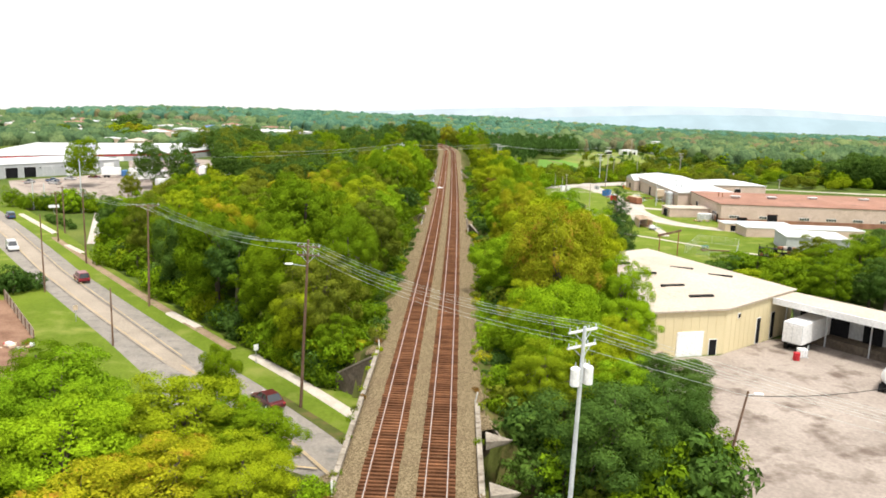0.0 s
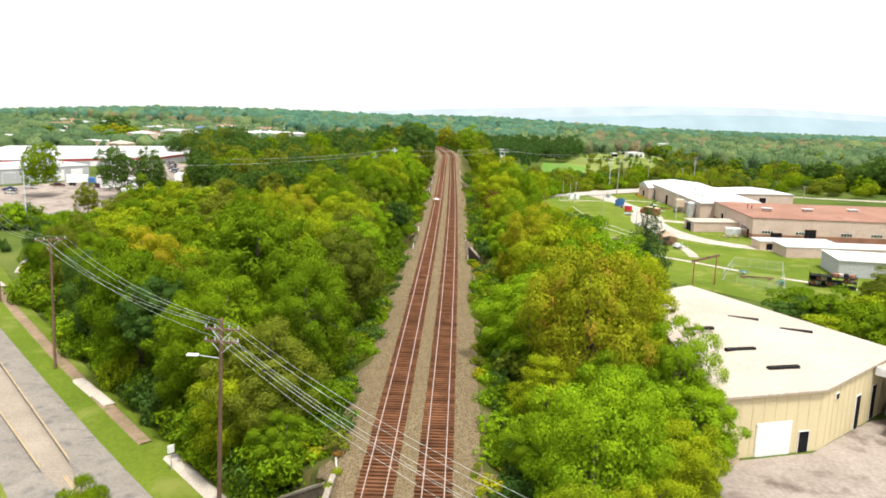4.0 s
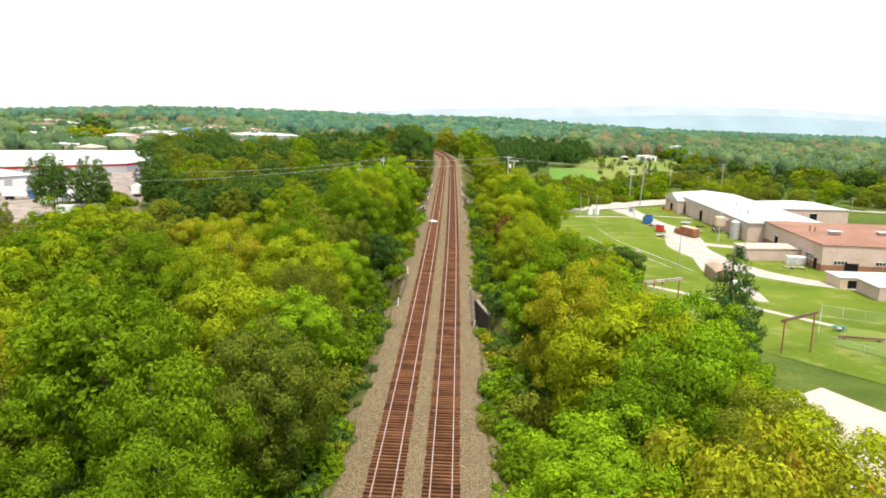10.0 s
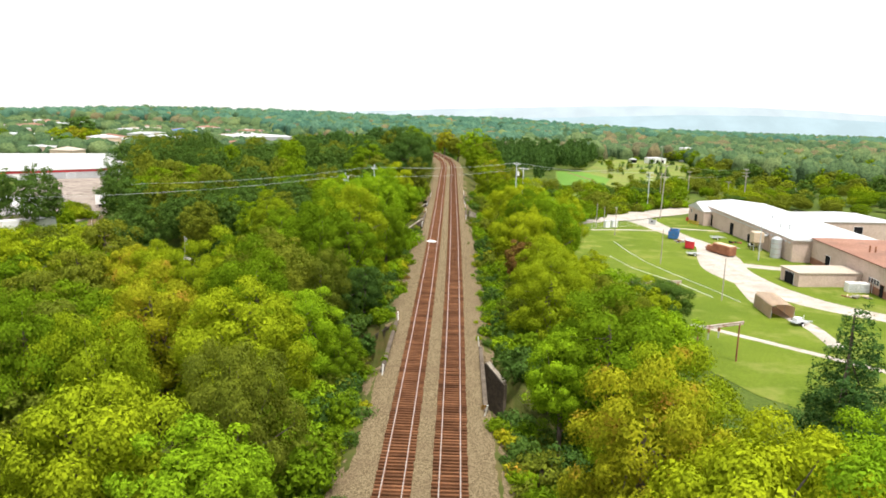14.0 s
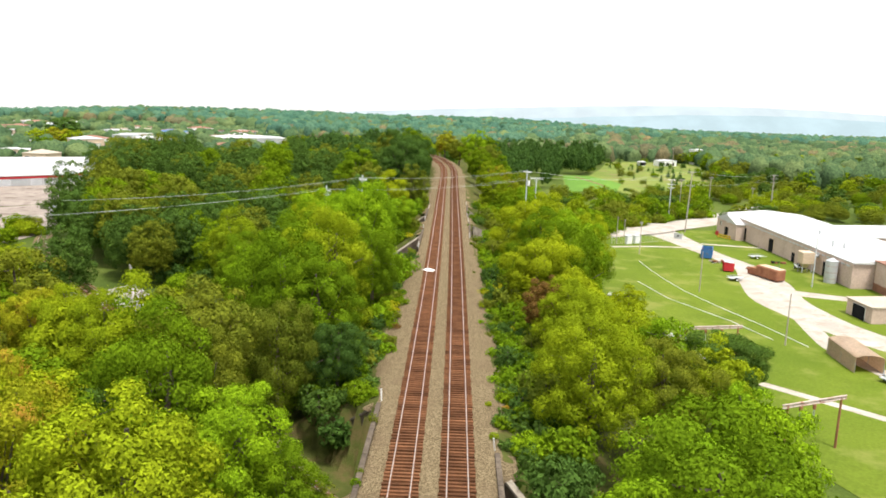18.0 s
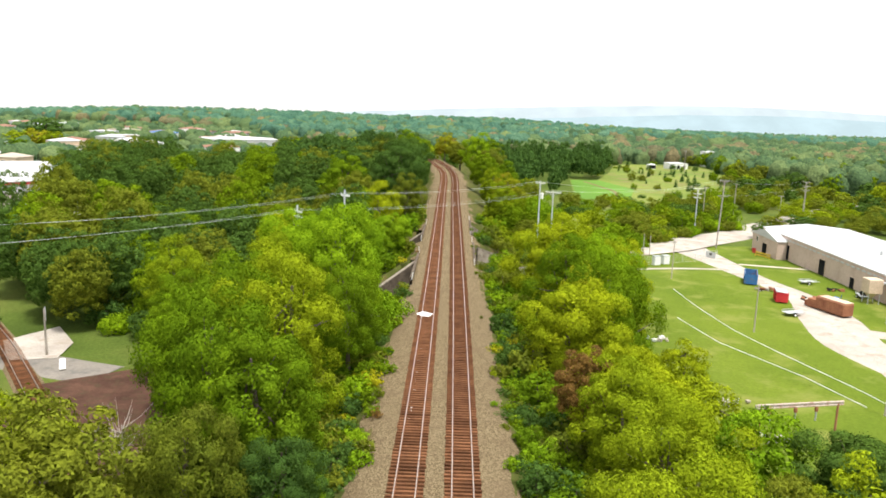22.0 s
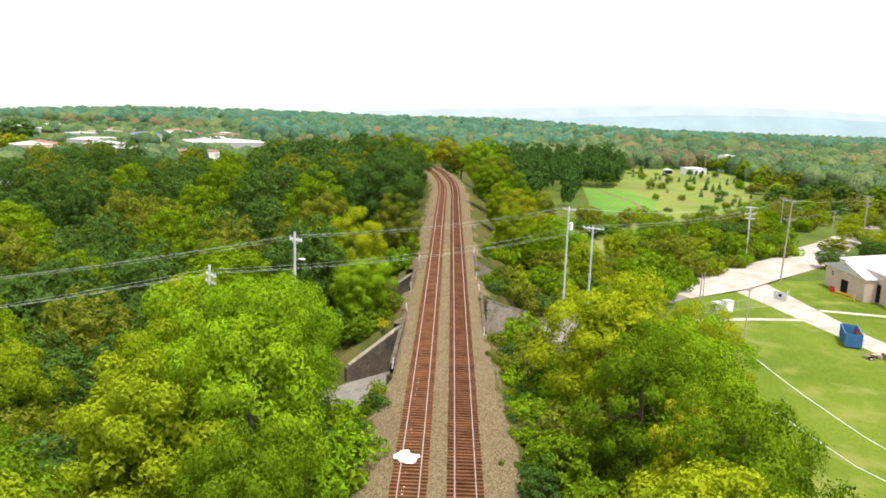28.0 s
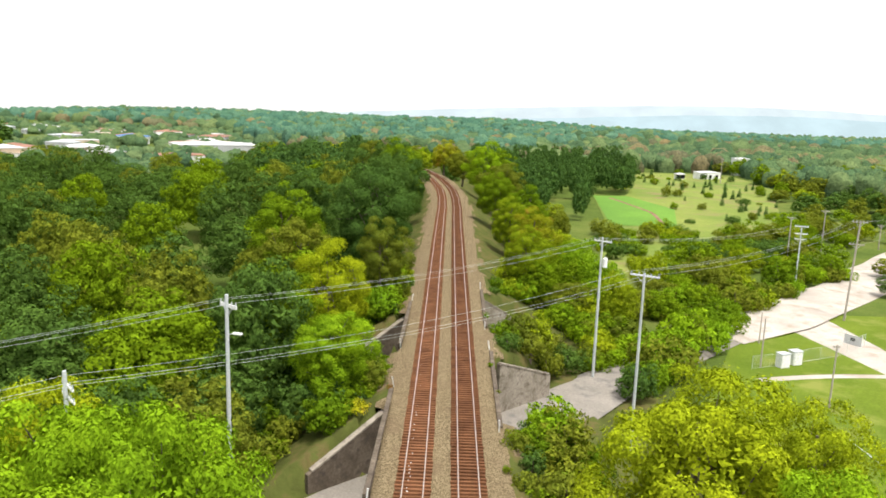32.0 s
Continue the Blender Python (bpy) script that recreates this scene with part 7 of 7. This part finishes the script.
beam_frame((30.8, 215.1), (39.1, 216.9), -1.7, -1.7, RUST_PALE, "rusty hoist frame with a pale peeling beam on the lawn", (0.12, 0.45, 0.72))
beam_frame((34.0, 189.2), (40.0, 191.0), -1.7, -1.3, RUST_PALE, "weathered steel hoist frame with hanging tags beside the path", (0.25, 0.5))
beam_frame((47.8, 167.6), (52.2, 168.6), -1.5, -0.6, POLE_WOOD, "rust-brown goalpost-shaped hoist frame by the path", ())

# white rubble at the edge of the lawn
for x, y, n_ in ((34.2, 230.0, 14), (34.4, 219.4, 12), (25.0, 255.5, 12), (31.0, 254.4, 14)):
    scrap_heap((x, y, ground_z(x, y)), n_, 1.7, (WHITE_PAINT, CURB, GRAVEL), "heap of broken white concrete in the long grass", (0.3, 0.9))

# rough yard over the street: bare earth, a board fence and dark bushes
sheet("bare_ground", [(-64.5, 110), (-50.2, 91.2), (-44, 75), (-58, 70), (-78, 96)], DIRT, "bare reddish earth of a rough yard", "bare ground", 0.1, heights=lambda x, y: street_z(x, y) + 0.2)
bf = thing("board_fence", (-65, 110, street_z(-65, 110) + 0.1), "weathered grey-brown board fence round a rough yard", "fence")
fd = Vector((15.1, -19.1, 0))
f_rng = random.Random(14)
for k in range(70):
    p = fd * (k / 70)
    part("board", box((p.x, p.y, 0.85 + f_rng.uniform(-0.05, 0.05)), (0.26, 0.03, 1.7), Matrix.Rotation(math.atan2(fd.y, fd.x), 4, "Z")), POLE_GREY if k % 3 else TAN_METAL, bf)
for k in range(9):
    p = fd * (k / 8) + Vector((-0.08, -0.06, 0))
    part("post", box((p.x, p.y, 0.8), (0.1, 0.1, 1.8)), POLE_WOOD, bf)
for x, y in ((-67.5, 116), (-66, 114), (-69, 113.5), (-65.2, 117)):
    plant("bush", SHRUB[int(-x) % 4], x, y, 1.15, DK, "dark green bush beside a board fence", "bush", z=street_z(x, y) + 0.1)

# chain-link fences
def fence(line, label, height=1.8, step=3.0):
    f = thing("chain_link_fence", (*line[0], ground_z(*line[0])), label, "fence")
    z0 = ground_z(*line[0])
    for a, b in zip(line, line[1:]):
        a, b = Vector(a), Vector(b)
        n = max(1, int((b - a).length / step))
        for k in range(n + 1):
            p = a.lerp(b, k / n) - Vector(line[0])
            part("post", rod((p.x, p.y, 0), (p.x, p.y, height), 0.03, 0.03, 6), WIRE, f)
        p, q = a - Vector(line[0]), b - Vector(line[0])
        for z in (0.05, height):
            part("rail", rod((p.x, p.y, z), (q.x, q.y, z), 0.018, 0.018, 5), WIRE, f)
        bm = bmesh.new()
        m = int((b - a).length / 0.35)
        for k in range(m):
            u, v_ = p.lerp(q, k / m), p.lerp(q, (k + 1) / m)
            for z in range(5):
                add = [bm.verts.new((w.x, w.y, zz)) for w, zz in ((u, z * 0.36), (v_, z * 0.36 + 0.36), (v_, z * 0.36 + 0.375), (u, z * 0.36 + 0.015))]
                bm.faces.new(add)
                add = [bm.verts.new((w.x, w.y, zz)) for w, zz in ((u, z * 0.36 + 0.36), (v_, z * 0.36), (v_, z * 0.36 + 0.015), (u, z * 0.36 + 0.375))]
                bm.faces.new(add)
        part("wire_mesh", bm, WIRE, f)
    return f


fence([(55.3, 173.3), (63.4, 189.5), (71.9, 185.2), (62.3, 161.0), (55.3, 173.3)], "grey chain-link fence round a small playground")
fence([(41, 311), (46, 313), (56, 318), (63, 324)], "grey chain-link fence beside the road")
fence([(46, 122), (56, 112), (64, 104)], "chain-link fence behind the warehouse")
gt = thing("gate", (61.3, 326.5, ground_z(61, 326)), "white metal drive gate with a small dark sign", "gate", -55)
part("gate_frame", box((1.2, 0, 0.9), (2.6, 0.06, 1.5)), STEEL, gt)
part("sign", box((1.2, -0.05, 1.0), (0.7, 0.04, 0.5)), BLACK, gt)
for x in (-0.2, 2.6):
    part("post", rod((x, 0, 0), (x, 0, 2.0), 0.06), WHITE_PAINT, gt)
for x, y in ((45.6, 312.2), (48.0, 313.8)):
    cb = thing("utility_cabinet", (x, y, ground_z(x, y)), "white metal utility cabinet inside the fence", "cabinet", 20)
    part("casing", box((0, 0, 1.0), (1.5, 1.2, 2.0), None, 0.04), WHITE_PAINT, cb)
    part("door", box((0, -0.62, 1.0), (1.2, 0.04, 1.7)), WHITE_PAINT, cb)
    part("roof_cap", box((0, 0, 2.03), (1.65, 1.35, 0.08)), STEEL, cb)
GREEN_PAINT = weathered("dark_green_paint", (0.02, 0.13, 0.09), (0.03, 0.17, 0.12), 0.5, 5, rough=0.5)
pg = thing("picnic_table", (62.5, 181.5, ground_z(62, 181)), "small dark green picnic table in the playground", "table")
part("top", box((0, 0, 0.75), (1.8, 0.8, 0.08), None, 0.02), GREEN_PAINT, pg)
for s in (-0.6, 0.6):
    part("leg", box((s, 0, 0.37), (0.1, 0.6, 0.74)), STEEL, pg)
    part("bench", box((0, s * 1.3, 0.45), (1.8, 0.3, 0.06)), GREEN_PAINT, pg)
copy_thing(pg, pose(66.0, 171.5, ground_z(66, 171), 0, 0, 30))
ls = thing("playground_beam", (60.5, 176.2, ground_z(60, 176)), "long low dark beam in the playground", "beam", -8)
part("beam", box((2.5, 0, 0.5), (6.5, 0.35, 0.3)), POLE_WOOD, ls)
for x in (0, 5):
    part("support", box((x, 0, 0.2), (0.4, 0.6, 0.4)), POLE_WOOD, ls)
sheet("sand_pit", [(57.5, 173), (64.5, 184), (70, 181), (63, 166)], DRY_GRASS, "worn sandy playground floor", "playground", 0.12)
ye = thing("barrier", (75.5, 328.5, ground_z(75, 328)), "yellow barrier with a red sign by the gable", "barrier", -70)
YEL = weathered("yellow_paint", (0.60, 0.40, 0.05), (0.70, 0.48, 0.08), 0.5, 5)
for z in (0.5, 1.1):
    part("bar", box((0, 0, z), (5.2, 0.1, 0.35)), YEL, ye)
for x in (-2.4, 2.4):
    part("post", box((x, 0, 0.7), (0.15, 0.15, 1.4)), YEL, ye)
part("sign_board", box((-2.9, -0.1, 1.3), (1.2, 0.06, 1.2)), RED_PAINT, ye)
rk = thing("pallet_rack", (71.5, 171.5, ground_z(71, 171)), "dark steel storage rack stacked with rusty parts", "rack", -20)
for x in range(6):
    for y_ in (0, 2.2):
        part("upright", box((x * 1.6, y_, 1.4), (0.1, 0.1, 2.8)), BLACK, rk)
for z in (0.4, 1.3, 2.2):
    part("shelf", box((4, 1.1, z), (8.2, 2.3, 0.08)), BLACK, rk)
for k in range(16):
    part("load", box((0.6 + (k % 8) * 0.95, 1.1 + 0.3 * (k % 3 - 1), 0.75 + 0.9 * (k // 6)), (0.75, 1.2, 0.55), Matrix.Rotation(k, 4, "Z") if k % 4 == 0 else None, 0.03), (RUST, RUST_PALE, BLACK)[k % 3], rk)

# street signs and bits beside the first bridge
for x, y, col, lab in ((-20.8, 86.5, WHITE_PAINT, "small white road sign on a post"), (-49.5, 100.5, TAN_METAL, "small brown road sign on a post"), (-103, 196, WHITE_PAINT, "white notice board at the junction")):
    sg = thing("road_sign", (x, y, street_z(x, y) + 0.1), lab, "sign", 40)
    part("post", rod((0, 0, 0), (0, 0, 2.2), 0.04, 0.04, 6), STEEL, sg)
    part("board", box((0, -0.05, 2.0), (2.6 if col is WHITE_PAINT and x < -90 else 0.6, 0.04, 0.75), None, 0.02), col, sg)

# pale spill on the left-hand rail, and grains along it
sp = thing("white_spill", (track_x(238.2) - 2.5, 238.2, 0.0), "splash of white spilt powder lying on the rail", "spill")
rng_s = random.Random(2)
bm = bmesh.new()
top = bm.verts.new((0, 0, 0.06))
ring_in = [bm.verts.new((0.45 * math.cos(a), 0.55 * math.sin(a), 0.035)) for a in np.arange(0, 6.28, 6.2832 / 18)]
ring_out = [bm.verts.new((math.cos(a) * w, math.sin(a) * w * 1.15, -0.12)) for a, w in ((k * 6.2832 / 18, rng_s.uniform(0.6, 1.15)) for k in range(18))]
for k in range(18):
    bm.faces.new((top, ring_in[k], ring_in[(k + 1) % 18]))
    bm.faces.new((ring_in[k], ring_out[k], ring_out[(k + 1) % 18], ring_in[(k + 1) % 18]))
part("powder", bm, WHITE_PAINT, sp)
bm = bmesh.new()
for k in range(320):
    y = rng_s.uniform(205, 300)
    x = track_x(y) - 2.35 + rng_s.gauss(0, 0.05)
    add_box(bm, (x, y, -0.26), (0.1, 0.1, 0.05), Matrix.Rotation(rng_s.uniform(0, 3), 4, "Z"))
tagged(part("spilt_grain", bm, WHITE_PAINT), "scattered pale spilt grain between the rails", "spilt grain", kind="stuff")


# far yard across the siding: parked trailers, a scrap works and a blue-roofed hall
for x, y, turn, L in ((-97, 264, 46, 11.5), (-114, 287, 62, 13.6), (-122, 300, 60, 12.0)):
    box_trailer((x, y, ground_z(x, y) + 0.1), turn, L, "long white box trailer parked in the yard")["group"] = "yard trailers"
for x, y in ((-322, 612), (-306, 606), (-292, 612)):
    scrap_heap((x, y, plain(x, y)), 26, 9, (RUST, RUST_PALE, BRICK, STEEL), "broad heap of rusty scrap in a far yard", (2.0, 5.0))
c7, s7 = math.cos(0.2), math.sin(0.2)
bh, bhw, bhr = building("blue_roofed_hall", [(-261 + c7 * a - s7 * b, 818 + s7 * a + c7 * b) for a, b in ((-13, -7), (13, -7), (13, 7), (-13, 7))], plain(-261, 818) - 1, plain(-261, 818) + 6, WHITE_PAINT, BLUE_PAINT, "white far hall with a pale blue roof in the town", rise=2.0)
for k in range(4):
    on_wall(bhw[0], 4 + k * 5.5, plain(-261, 818) + 0.6, 2.4, 3.0, DARK, "doorway")

# ---- ties, the nearest as pieces of their own ----
tie_meshes = []
for k in range(6):
    bm = box((0, 0, -0.215), (2.6 + random.uniform(-0.05, 0.05), 0.235, 0.17), bevel=0.015)
    me = bpy.data.meshes.new("tie")
    bm.to_mesh(me)
    bm.free()
    me.materials.append(TIE_WOOD)
    tie_meshes.append(me)
TIE_STEP = 0.54
for o, t in railways:
    rng = random.Random(5 + int(o * 10))
    verts, faces = [], []
    count = 0
    y = 40.0
    while y < LINE_END - 2:
        slope = (track_x(y + 1) - track_x(y - 1)) / 2
        turn = math.degrees(math.atan(-slope)) + rng.uniform(-1.2, 1.2)
        m = pose(track_x(y) + o + rng.uniform(-0.04, 0.04), y - o * slope, rng.uniform(-0.015, 0.012), 0, 0, turn)
        if 46 < y and count < 300:
            ob = new("tie", rng.choice(tie_meshes))
            ob.parent = t
            ob.matrix_basis = m
            count += 1
        else:
            k = len(verts)
            for dx, dy, dz in ((-1.3, -0.117, -0.3), (1.3, -0.117, -0.3), (1.3, 0.117, -0.3), (-1.3, 0.117, -0.3), (-1.3, -0.11, -0.13), (1.3, -0.11, -0.13), (1.3, 0.11, -0.13), (-1.3, 0.11, -0.13)):
                verts.append(m @ Vector((dx, dy, dz)))
            faces += [tuple(k + q for q in f) for f in ((4, 5, 6, 7), (0, 1, 5, 4), (1, 2, 6, 5), (2, 3, 7, 6), (3, 0, 4, 7))]
        y += TIE_STEP + rng.uniform(-0.03, 0.03)
    tagged(mesh_object("further_tie", verts, faces, TIE_WOOD, t), "weathered wooden ties further along", kind="stuff")
